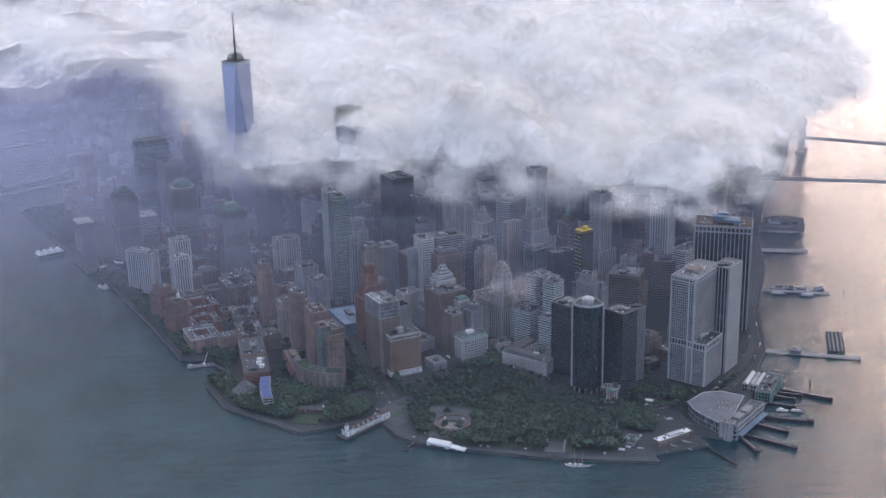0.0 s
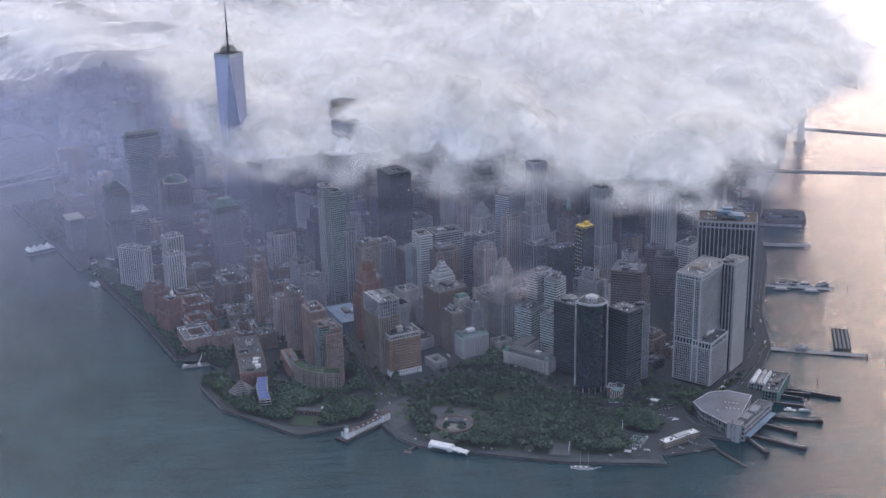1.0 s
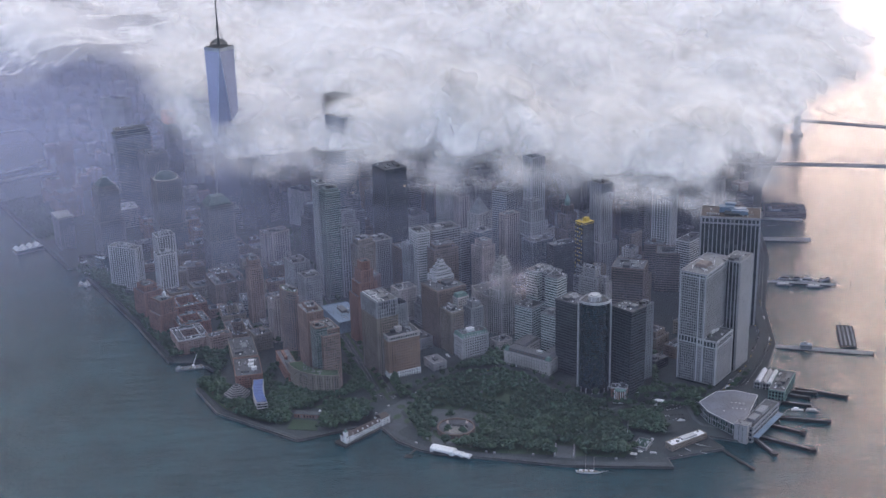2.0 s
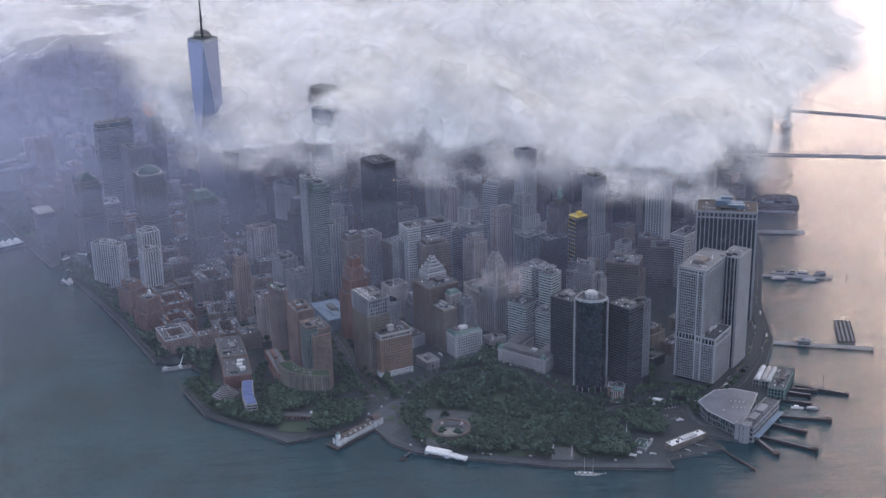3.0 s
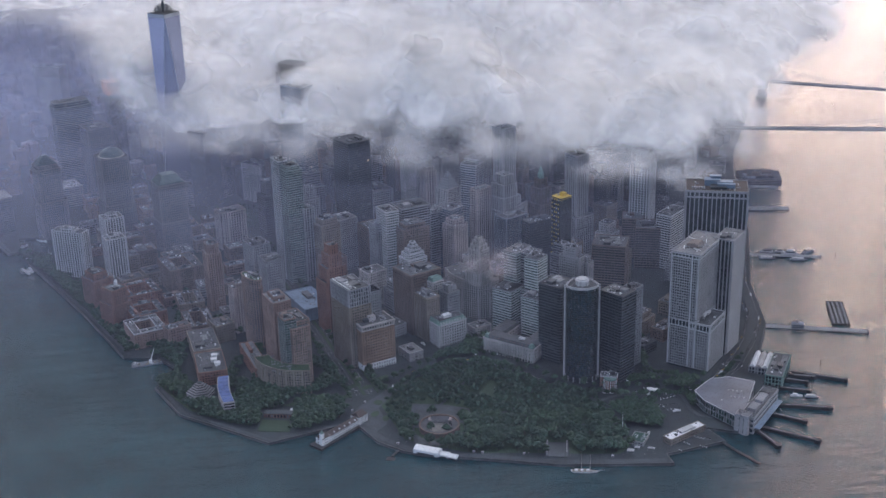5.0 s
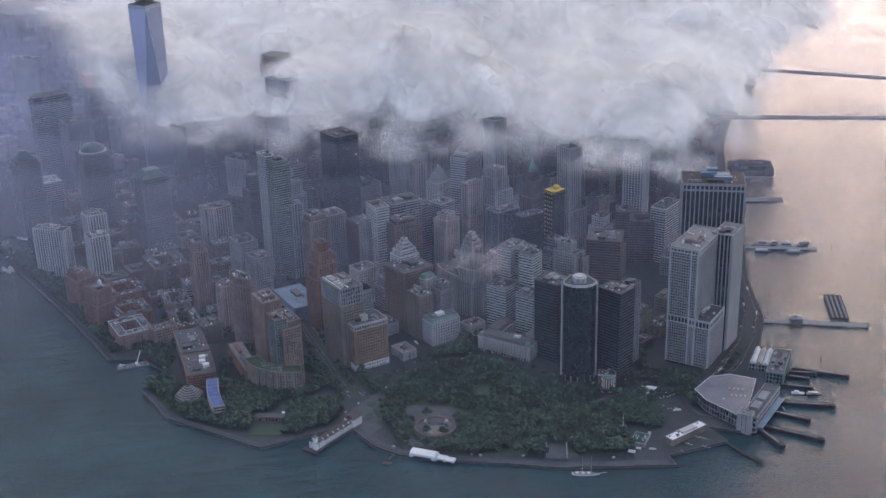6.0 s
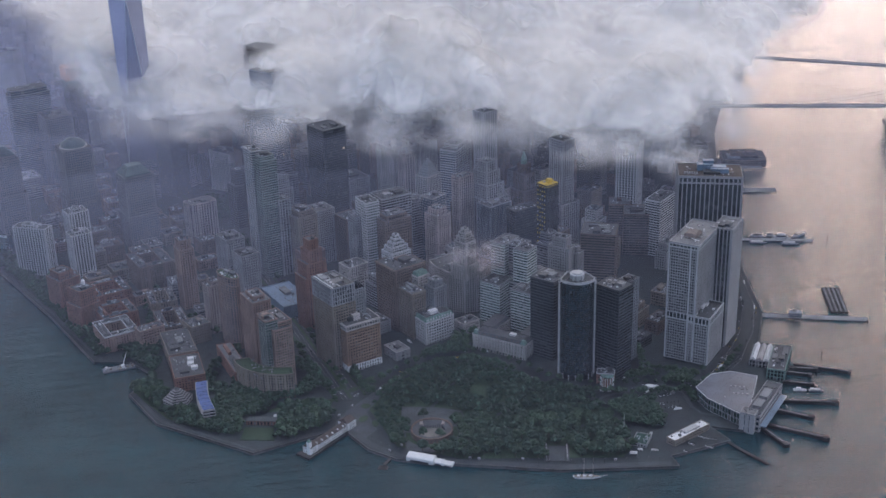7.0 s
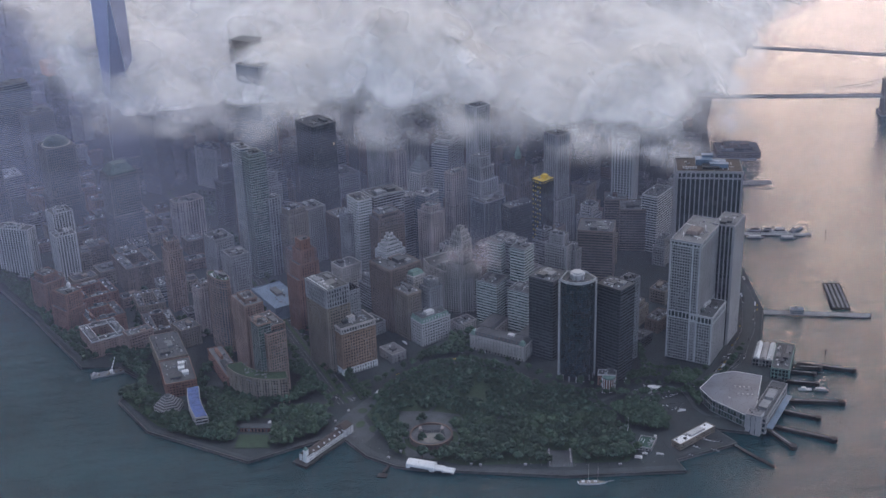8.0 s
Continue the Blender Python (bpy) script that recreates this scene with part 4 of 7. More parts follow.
mb.prism(ngon(28, 26.5), 186, 189)
part("dome_rim", mb, STONE, t2)
t3 = building("office_tower", "granite office tower with a stepped ziggurat top", -730, 2795, -62, [((56, 56), 3, 80), ((46, 48), 80, 150), ((38, 40), 150, 158)], GRANITE, GL_BLUE, seed=53, units=0, **OFF)
mb = Mesh()
for k in range(5):
    mb.box(0, 0, 158 + k * 3.5, 34 - 6 * k, 36 - 6 * k, 3.5)
part("ziggurat_roof", mb, COPPER_DARK, t3, "stepped copper roof")
building("office_tower", "granite office tower beside the domed one", -660, 3000, -62, [((56, 56), 3, 178)], GRANITE, GL_BLUE, seed=54, units=3, **OFF)
mx = building("office_tower", "low granite office tower with an open angled top", -845, 2838, -60, [((54, 34), 3, 76)], GRANITE, GL_BLUE, seed=55, units=1, **OFF)
mb = Mesh()
mb.prism(rect(54, 34), 76, 80, rect(58, 38))
part("flared_rim", mb, PALE, mx, "pale flared roof rim")
gs_poly = [(-22, -40), (0, -46), (20, -42), (24, 0), (20, 42), (-22, 42)]
building("glass_tower", "tall curved glass office tower with pale horizontal bands", -722, 3062, -62, [(gs_poly, 3, 214), (scaled(gs_poly, 0.9), 214, 224)], GREY, GL_BLUE, seed=56, units=1, fl=4.2, bay=6, pw=0, bh=1.4, bd=0.5)
building("low_office_block", "low glass block with a pale curved roof beside the glass tower", -735, 2985, -62, [((60, 50), 3, 50)], PALE, GL_BLUE, seed=57, roof=WHITE, units=1, **BANDS)
building("brick_apartment_block", "large red brick apartment block with setbacks", -905, 3090, -55, [((76, 56), 3, 46), ((50, 40), 46, 62)], PINKBRICK, GL_HOLE, seed=58, units=3, **LOW)
building("brick_apartment_block", "red brick apartment block near the river park", -955, 3180, -50, [((60, 50), 3, 42), ((34, 30), 42, 70)], PINKBRICK, GL_HOLE, seed=59, units=3, **LOW)
building("brick_apartment_tower", "square brick apartment tower by the highway", -970, 3350, -50, [((34, 34), 3, 118)], PINKBRICK, GL_HOLE, seed=60, units=2, **LOW)
building("slab_office_tower", "very broad pale office slab without windows", -900, 3690, -20, [((72, 40), 3, 168)], STONE, STONE, seed=61, units=2, **STRIPES)

# tallest tower: square base twisting into a turned square, with a mast
wt = base("glass_skyscraper", -490, 3045, 0, 9, "very tall mirror-glass skyscraper tapering in long triangles, with a ringed mast", "building")
B, T = rect(66, 66), [(0, -34), (34, 0), (0, 34), (-34, 0)]
gl, fr = Mesh(), Mesh()
NF = 92
for k in range(4):
    a, b, c, d = B[k], B[(k + 1) % 4], T[(k + 0) % 4], T[(k + 1) % 4]
    for lo, hi in (((a, b), (T[k], T[k])), ((b, b), (T[k], T[(k + 1) % 4]))):
        for r in range(NF):
            f0, f1 = r / NF, (r + 1) / NF
            pts = []
            for f in (f0, f1):
                p0 = [lo[0][i] * (1 - f) + hi[0][i] * f for i in (0, 1)]
                p1 = [lo[1][i] * (1 - f) + hi[1][i] * f for i in (0, 1)]
                pts.append((p0, p1, 58 + (417 - 58) * f))
            (p0, p1, z0), (q0, q1, z1) = pts
            for s in range(6):
                g0, g1 = s / 6, (s + 1) / 6
                L = lambda P, Q, g, z: (P[0] * (1 - g) + Q[0] * g, P[1] * (1 - g) + Q[1] * g, z)
                gl.quad(L(p0, p1, g0, z0), L(p0, p1, g1, z0), L(q0, q1, g1, z1), L(q0, q1, g0, z1))
        fr.tube((*lo[0], 58), (*hi[0], 417), 0.55, n=5)
part("glass_skin", gl, GL_WTC, wt, "mirror glass in long triangles")
part("edge_trim", fr, STEEL, wt, "bright steel edge trim")
storeys(wt, B, 2, 58, STEEL, GL_BLUE, fl=4, bay=3, pw=0.4, bh=0.6, pd=0.4, bd=0.3)
for z0, z1 in ((409, 417),):
    mb = Mesh()
    f = (z0 - 58) / 359
    ring = []
    for k in range(4):
        ring += [tuple(B[k][i] * (1 - f) + T[(k - 1) % 4][i] * f for i in (0, 1)), tuple(B[k][i] * (1 - f) + T[k][i] * f for i in (0, 1))]
    mb.prism(scaled(ring, 1.012), z0, z1)
    part("mechanical_band", mb, STEEL if z0 > 400 else GL_BLUE, wt)
mb = Mesh()
mb.prism(T, 417, 418)
part("roof_deck", mb, ROOF, wt)
for rr, zz in ((20, 424), (18, 428), (13, 432)):
    mb = Mesh()
    for k in range(32):
        a0, a1 = 2 * math.pi * k / 32, 2 * math.pi * (k + 1) / 32
        mb.tube((rr * math.cos(a0), rr * math.sin(a0), zz), (rr * math.cos(a1), rr * math.sin(a1), zz), 1.1, n=5)
    for k in range(12):
        a0 = 2 * math.pi * k / 12
        mb.tube((rr * math.cos(a0), rr * math.sin(a0), zz), (rr * math.cos(a0), rr * math.sin(a0), 417), 0.4, n=4)
    part("antenna_ring", mb, DARK, wt, "dark open ring of antennas")
mb = Mesh()
for z0, z1, r0, r1 in ((417, 436, 3.6, 3.2), (436, 466, 2.4, 2.2), (466, 496, 2.0, 1.8), (496, 522, 1.5, 1.3), (522, 541, 0.9, 0.3)):
    mb.tube((0, 0, z0), (0, 0, z1), r0, r1, 10)
    mb.tube((0, 0, z0 - 0.8), (0, 0, z0 + 1.2), r0 * 1.6, r0 * 1.6, 10)
part("mast", mb, DARK, wt, "dark steel mast with collars")
for k in range(6):
    mb = Mesh()
    a0 = 2 * math.pi * k / 6
    mb.tube((18 * math.cos(a0), 18 * math.sin(a0), 428), (0, 0, 470), 0.25, n=4)
    part("guy_cable", mb, DARK, wt)
TAKEN.append((-490, 3045, 60))

# ---- the financial district ----
bl = building
bl("glass_apartment_tower", "slender green-glass tower with an open white crown", -208, 2462, -64, [((36, 32), 3, 226), ((30, 26), 226, 233)], MULLION, GL_GREEN, seed=71, units=2, fl=4.5, bay=4.2, pw=0.5, bh=1.5, pd=0.25, bd=0.35)
bl("glass_apartment_tower", "narrow white-topped slab adjoining the green tower", -228, 2482, -64, [((36, 18), 3, 238)], WHITE, GL_BLUE, seed=72, units=1, fl=4.5, bay=4.4, pw=0.5, bh=1.5, pd=0.2, bd=0.3)
bl("slim_tower", "slim grey-violet tower with vertical piers", -182, 2462, -58, [((18, 24), 3, 148)], GREY, GL_DARK, seed=73, units=2, **STRIPES)
bl("masonry_tower", "brown stone office tower with a dark top", -148, 2462, -58, [((36, 40), 3, 116), ((30, 32), 116, 126)], TAN, GL_HOLE, seed=74, units=3, cornice=0.8, **GRID)
bl("masonry_tower", "pale stone tower with a regular grid of deep windows", -115, 2512, -61, [((40, 38), 3, 108)], PALE, GL_HOLE, seed=75, units=4, fl=4.2, bay=4.2, pw=1.9, bh=1.9, pd=0.8, bd=0.8)
bl("rounded_tower", "tall dark stone tower with a rounded brick front", -345, 2662, -60, [([(-15, -27), (8, -27), (14, -22), (17, -12), (17, 27), (-15, 27)], 3, 82)], PINK, GL_DARK, seed=76, units=2, **STRIPES)
bl("masonry_tower", "grey stone mid-rise with roof tanks", -280, 2462, -62, [((44, 36), 3, 84)], GREY, GL_HOLE, seed=77, units=5, tank=True, **GRID)
bl("masonry_tower", "grey brick mid-rise beside a street", -250, 2388, -64, [((36, 34), 3, 80)], GREY, GL_HOLE, seed=78, units=5, **GRID)
bl("white_tower", "white office tower with fine horizontal bands", -33, 2402, -66, [((40, 26), 3, 158)], WHITE, GL_GREEN, seed=79, units=3, fl=5.0, bay=4.4, pw=1.0, bh=2.3, pd=0.4, bd=0.5)
bl("grey_tower", "grey tower behind the white one", -54, 2410, -66, [((30, 16), 3, 128)], GREY, GL_DARK, seed=80, units=2, **GRID)
bl("dark_office_tower", "dark-topped office tower with grey bands", 12, 2446, -66, [((44, 60), 3, 150)], GREY, GL_DARK, seed=81, units=5, **BANDS)
bl("masonry_tower", "brown brick tower with arched upper storeys", 10, 2388, -66, [((38, 52), 3, 128), ((30, 40), 128, 135)], BROWN, GL_HOLE, seed=82, units=3, cornice=0.7, **GRID)
bl("grey_tower", "grey office tower with ribbon windows", 56, 2482, -60, [((36, 36), 3, 124)], GREY, GL_DARK, seed=83, units=4, **BANDS)
bl("masonry_tower", "small salmon-pink stone tower", 92, 2412, -52, [((32, 34), 3, 120), ((22, 24), 120, 130)], PINK, GL_HOLE, seed=84, units=2, fl=4, bay=5, pw=2.8, bh=2.2, pd=0.4, bd=0.3)
bl("white_tower", "plain pale box of a tower", 90, 2462, -48, [((28, 36), 3, 135)], PALE, GL_BLUE, seed=85, units=1, **SHEER)
bl("masonry_tower", "pinkish stone slab with vertical piers", 151, 2510, -56, [((20, 36), 3, 153)], PINK, GL_HOLE, seed=86, units=3, **STRIPES)
eq = base("masonry_skyscraper", 68, 2728, 0, -62, "massive pale stone skyscraper of two wings with a cornice", "building")
for shape, zt in ((rect(60, 42, 0, -32), 155), (rect(60, 42, 0, 32), 155), (rect(30, 30, 8, 0), 152)):
    storeys(eq, shape, 2, zt, STONE, GL_HOLE, fl=4.2, bay=3.8, pw=1.8, bh=1.7, pd=0.6, bd=0.5)
    roof_on(eq, shape, zt, STONE, ROOF_PALE, 3, random.Random(87))
    mb = Mesh()
    mb.prism(scaled(shape, 1.04), zt - 10, zt - 8.5)
    part("cornice", mb, STONE, eq)
TAKEN.append((68, 2728, 65))
bl("masonry_tower", "pinkish stone shaft in front of the broad skyscraper", 60, 2652, -64, [((24, 24), 3, 150), ((16, 16), 150, 156)], PINK, GL_HOLE, seed=88, units=1, **STRIPES)
pw_ = bl("pyramid_tower", "stone tower with columns and a stepped pyramid top", 93, 2566, -46, [((30, 40), 3, 140)], STONE, GL_HOLE, seed=89, units=0, fl=4, bay=4.4, pw=1.6, bh=1.2, pd=0.8, bd=0.3)
mb = Mesh()
for k in range(7):
    mb.box(0, 0, 140 + k * 4.4, 26 - 3.6 * k, 30 - 4.2 * k, 4.4)
part("stepped_pyramid", mb, GREY, pw_, "grey stepped pyramid roof")
bl("glass_tower", "bluish glass office slab with fine bands", 160, 2672, -34, [((34, 70), 3, 158), ((30, 40), 158, 166)], WHITE, GL_BLUE, seed=90, units=2, **BANDS)
bk = bl("stepped_tower", "pale limestone tower with tapering fluted top", 198, 2520, -56, [((56, 54), 3, 108), ((46, 44), 108, 134), ((36, 34), 134, 158), ((26, 24), 158, 176)], PALE, GL_HOLE, seed=91, units=1, **STRIPES)
bl("striped_tower", "tall pale tower with vertical stripes reaching into the cloud", 214, 2640, -58, [((30, 34), 3, 236)], WHITE, GL_DARK, seed=92, units=2, **STRIPES)
bl("glass_tower", "blue-grey glass office block with steel verticals", 206, 2486, -58, [((36, 52), 3, 105)], STEEL, GL_BLUE, seed=93, units=3, fl=3.9, bay=3.2, pw=0.6, bh=0.5, pd=0.5, bd=0.2)
bl("dark_office_tower", "plain black office slab with white roof units", 248, 2420, -64, [((26, 54), 3, 117)], DARK, GL_BLACK, seed=94, units=3, **SHEER)
yl = bl("yellow_tower", "narrow dark tower chequered with yellow panels under a yellow top", 292, 2416, -56, [((24, 28), 3, 160)], DARK, GL_BLACK, seed=95, units=1, fl=4.2, bay=3.6, pw=0.5, bh=0.5, pd=0.3, bd=0.2)
for k in range(38):
    for c in range(8):
        if (k + c) % 2 == 0:
            mb = Mesh()
            mb.slab((-12, -14), (0, 1), (-1, 0), 1 + c * 3.3, 3.4 + c * 3.3, 8 + k * 4.1, 10.8 + k * 4.1, 0.6) if c % 2 else mb.slab((-12, -14), (1, 0), (0, -1), 1 + c * 2.8, 3.0 + c * 2.8, 8 + k * 4.1, 10.8 + k * 4.1, 0.6)
            part("yellow_panel", mb, YELLOW if (k * 7 + c) % 3 else WHITE, yl)
mb = Mesh()
mb.prism(rect(24.6, 28.6), 158, 162)
mb.box(2, 2, 162, 9, 9, 7)
part("yellow_crown", mb, YELLOW, yl, "yellow roof edge and lift house")
sp = bl("spired_tower", "brown stone tower with setbacks and a pointed spire", 276, 2562, -54, [((38, 38), 3, 100), ((28, 28), 100, 132), ((18, 18), 132, 150)], BROWN, GL_HOLE, seed=96, units=0, **STRIPES)
mb = Mesh()
mb.prism(ngon(8, 6), 150, 158)
mb.prism(ngon(8, 6.5), 158, 176, ngon(8, 0.3))
part("spire", mb, COPPER, sp, "pointed green spire")
bl("stepped_tower", "very tall pale limestone tower with chamfered shaft", 338, 2512, -58, [((50, 46), 3, 90), ((34, 30), 90, 212)], PALE, GL_HOLE, seed=97, units=1, **STRIPES)
bl("white_tower", "white stone building with a stepped roof", 282, 2246, -40, [((40, 22), 3, 110), ((26, 18), 110, 127)], PALE, GL_HOLE, seed=98, units=3, **GRID)
bl("masonry_tower", "small pale tower with a domed tank", 306, 2242, -40, [((18, 20), 3, 98), ((10, 10), 98, 108)], PALE, GL_HOLE, seed=99, units=1, **GRID)
bl("brown_office_block", "broad brown office block with silver roof plant", 368, 2330, -20, [((60, 56), 3, 100)], BROWN, GL_BLACK, seed=100, units=6, **BANDS)
bl("brown_office_tower", "dark brown office tower with a railed roof deck", 448, 2500, -14, [((40, 42), 3, 84)], BROWN, GL_BLACK, seed=101, units=4, roof=ROOF_PALE, **BANDS)
bl("brown_office_tower", "dark brown office tower with a pale colonnaded top storey", 466, 2450, -14, [((46, 50), 3, 84)], BROWN, GL_BLACK, seed=102, units=4, roof=ROOF_PALE, **BANDS)
bl("dark_office_tower", "black-glass office tower with white roof edges", 508, 2440, -42, [((30, 62), 3, 112)], WHITE, GL_BLACK, seed=103, units=3, **BANDS)
bl("striped_tower", "tall pale striped office tower under the cloud", 470, 2520, -30, [((40, 40), 3, 190)], WHITE, GL_BLACK, seed=104, units=2, **STRIPES)
so = base("masonry_skyscraper", 108, 2275, 0, -60, "limestone skyscraper with a curving lower block and a stepped tower", "building")
curve = [(-48, -24), (-20, -32), (14, -30), (40, -16), (48, 4), (44, 26), (-44, 28)]
storeys(so, curve, 2, 74, STONE, GL_HOLE, fl=4, bay=4.2, pw=1.8, bh=1.5, pd=0.6, bd=0.5)
mb = Mesh()
mb.prism(scaled(curve, 1.015), 58, 59.5)
part("cornice", mb, STONE, so)
roof_on(so, curve, 74, STONE, ROOF, 5, random.Random(105), 2.0)
for w, za, zb in ((34, 74, 96), (25, 96, 136), (20, 136, 144), (15, 144, 151), (9, 151, 157)):
    shape = rect(w, w, 40, -13, 12)
    storeys(so, shape, za, zb, STONE, GL_HOLE, fl=4, bay=3.6, pw=1.5, bh=1.2, pd=0.6, bd=0.4)
    roof_on(so, shape, zb, STONE, ROOF, 0, random.Random(1), 1.8)
TAKEN.append((112, 2262, 66))
bl("dark_office_tower", "huge black steel and glass office slab under the cloud", -92, 2648, -60, [((60, 50), 3, 222)], DARK, GL_BLACK, seed=106, units=2, **SHEER)
bl("masonry_tower", "broad grey masonry block with a cluttered roof", -60, 2720, -62, [((60, 80), 3, 92)], GREY, GL_HOLE, seed=107, units=6, tank=True, **GRID)
bl("glass_tower", "dark blue-glass office tower in the haze", -418, 2945, -40, [((46, 46), 3, 172)], DARK, GL_BLUE, seed=108, units=2, **BANDS)
cr = bl("glass_tower", "unfinished glass skyscraper with open steel floors on top", -213, 2945, -40, [((56, 44), 3, 296)], STEEL, GL_BLUE, seed=109, units=0, **SHEER)
mb = Mesh()
for zf in (300, 305, 310, 315):
    mb.box(0, 0, zf, 56, 44, 0.8)
for kx in range(7):
    for ky in range(6):
        mb.tube((-26 + kx * 8.7, -20 + ky * 8, 296), (-26 + kx * 8.7, -20 + ky * 8, 315), 0.5, n=4)
part("steel_frame", mb, DARK, cr, "open dark steel floors")
bl("glass_tower", "glass office tower rising into the cloud", -200, 2830, -40, [((58, 40), 3, 292)], STEEL, GL_BLUE, seed=110, units=1, **SHEER)
bl("grey_tower", "grey office block with a white roof lip", -388, 2985, -40, [((24, 40), 3, 118)], GREY, GL_DARK, seed=111, units=1, roof=WHITE, **BANDS)
bl("masonry_tower", "broad pale stone building in the haze", -305, 2950, -40, [((60, 40), 3, 90)], STONE, GL_HOLE, seed=112, units=3, **GRID)
rc = bl("unfinished_tower", "concrete tower under construction with an orange top", -655, 3230, -60, [((36, 36), 3, 200)], GREY, GL_DARK, seed=113, units=0, fl=4, bay=6, pw=0.6, bh=0.6, pd=0.2, bd=0.2)
mb = Mesh()
mb.prism(rect(37, 37), 196, 226)
part("safety_netting", mb, RUST, rc, "orange-red safety netting")
mb = Mesh()
mb.tube((0, 0, 226), (0, 0, 250), 1.2, n=5)
mb.tube((0, 0, 240), (26, 10, 262), 1.0, 0.5, n=5)
mb.tube((0, 0, 240), (-12, -4, 240), 1.0, n=5)
part("tower_crane", mb, RUST, rc, "orange tower crane")


# ---- the waterfront: fort, piers, terminals ----
def ring(mb, r0, r1, z0, z1, n=48, a0=0.0, a1=360.0, top0=None):
    """Part of a round wall; top0: inner upper height for a sloping top."""
    for k in range(n):
        t0, t1 = radians(a0 + (a1 - a0) * k / n), radians(a0 + (a1 - a0) * (k + 1) / n)
        c = [(r * math.cos(t), r * math.sin(t)) for r, t in ((r0, t0), (r1, t0), (r1, t1), (r0, t1))]
        i = len(mb.v)
        zt = (z1 if top0 is None else top0, z1, z1, z1 if top0 is None else top0)
        mb.v += [(x, y, z0) for x, y in c] + [(x, y, z) for (x, y), z in zip(c, zt)]
        mb.f += [(i + 1, i + 2, i + 6, i + 5), (i + 3, i, i + 4, i + 7), (i + 4, i + 5, i + 6, i + 7), (i, i + 3, i + 2, i + 1)]
        if a1 - a0 < 360 and k in (0, n - 1):
            mb.f.append((i, i + 1, i + 5, i + 4) if k == 0 else (i + 2, i + 3, i + 7, i + 6))


fort = base("round_fort", 15, 1857, G, -8, "low round brown sandstone fort with an open court and dark roofs", "fort")
mb = Mesh()
ring(mb, 27.5, 30, 0, 8)
part("outer_wall", mb, surface("brown_sandstone", (0.125, 0.092, 0.080)), fort, "brown sandstone wall")
mb = Mesh()
ring(mb, 19, 27.5, 0, 6.2, 30, 125, 415, 4.6)
part("ring_roof", mb, ROOF, fort, "dark sloping roof inside the wall")
mb = Mesh()
mb.prism(rect(26, 11, 0, 20), 0, 5)
mb.prism(rect(27, 12, 0, 20), 5, 9, rect(27, 1, 0, 20))
part("hall_roof", mb, ROOF, fort, "dark gabled hall roof")
mb = Mesh()
ring(mb, 0.5, 19, -0.2, 0.3, 24)
part("court_floor", mb, surface("court_gravel", (0.19, 0.18, 0.17), large=0.2, stains=0.6), fort)
for sx in (-1, 1):
    mb = Mesh()
    mb.box(15 * sx, 20, 0, 5, 12, 6.5)
    part("end_wall", mb, PINK, fort)
for k in range(9):
    mb = Mesh()
    mb.tube((-12 + 3 * k, 13.5, 0), (-12 + 3 * k, 13.5, 4.8), 0.35, n=6)
    part("post", mb, WHITE, fort)
for k in range(14):
    mb = Mesh()
    a = 200 + k * 10
    mb.box(29.6 * math.cos(radians(a)), 29.6 * math.sin(radians(a)), 3.4, 1.2, 1.6, 2, a)
    part("gun_port", mb, DARK, fort)
mb = Mesh()
ring(mb, 30, 37, -0.2, 0.25, 40, 170, 380)
tagged(part("verge", mb, GRASS, None), "narrow grass ring round the fort", "lawn", "", "structure").matrix_world = pose(15 * K, 1857 * K, G * K)

# pier house with clock tower
pa = base("pier_house", -128, 1866, G, 46.5, "long white pier house with a brown shingle roof and clock tower", "building")
mb = Mesh()
mb.box(-4, 0, -3.5, 104, 24, 3.6)
part("deck", mb, WOOD, pa, "dark timber pier deck")
for w, dd, x0, hgt in ((70, 13, -5, 8), (18, 17, 38, 12), (14, 14, -40, 10)):
    storeys(pa, rect(w, dd, x0, 0), 0.1, hgt, WHITE_PAINT, GL_HOLE, fl=4, bay=3.6, pw=1.9, bh=1.6, pd=0.25, bd=0.2)
    mb = Mesh()
    mb.prism(rect(w + 1.2, dd + 1.2, x0, 0), hgt, hgt + 5, rect(w - 3, 0.8, x0, 0))
    part("gable_roof", mb, ROOF_BROWN, pa, "brown shingle roof")
for k in range(6):
    mb = Mesh()
    mb.box(-32 + k * 11, -4.5, 9, 1.7, 2.4, 2.2)
    part("dormer", mb, WHITE_PAINT, pa)
mb = Mesh()
mb.box(-46, -4, 0, 5, 5, 18)
mb.prism(rect(5.6, 5.6, -46, -4), 18, 18.8)
part("clock_tower", mb, WHITE_PAINT, pa, "white square clock tower")
mb = Mesh()
mb.prism(rect(5, 5, -46, -4), 18.8, 24, rect(0.4, 0.4, -46, -4))
part("tower_roof", mb, COPPER, pa, "pale green pointed tower roof")
for k in range(18):
    for s in (-12, 12):
        mb = Mesh()
        mb.tube((-54 + k * 5.9, s, -7), (-54 + k * 5.9, s, 0.8), 0.45, n=6)
        part("piling", mb, WOOD, pa)


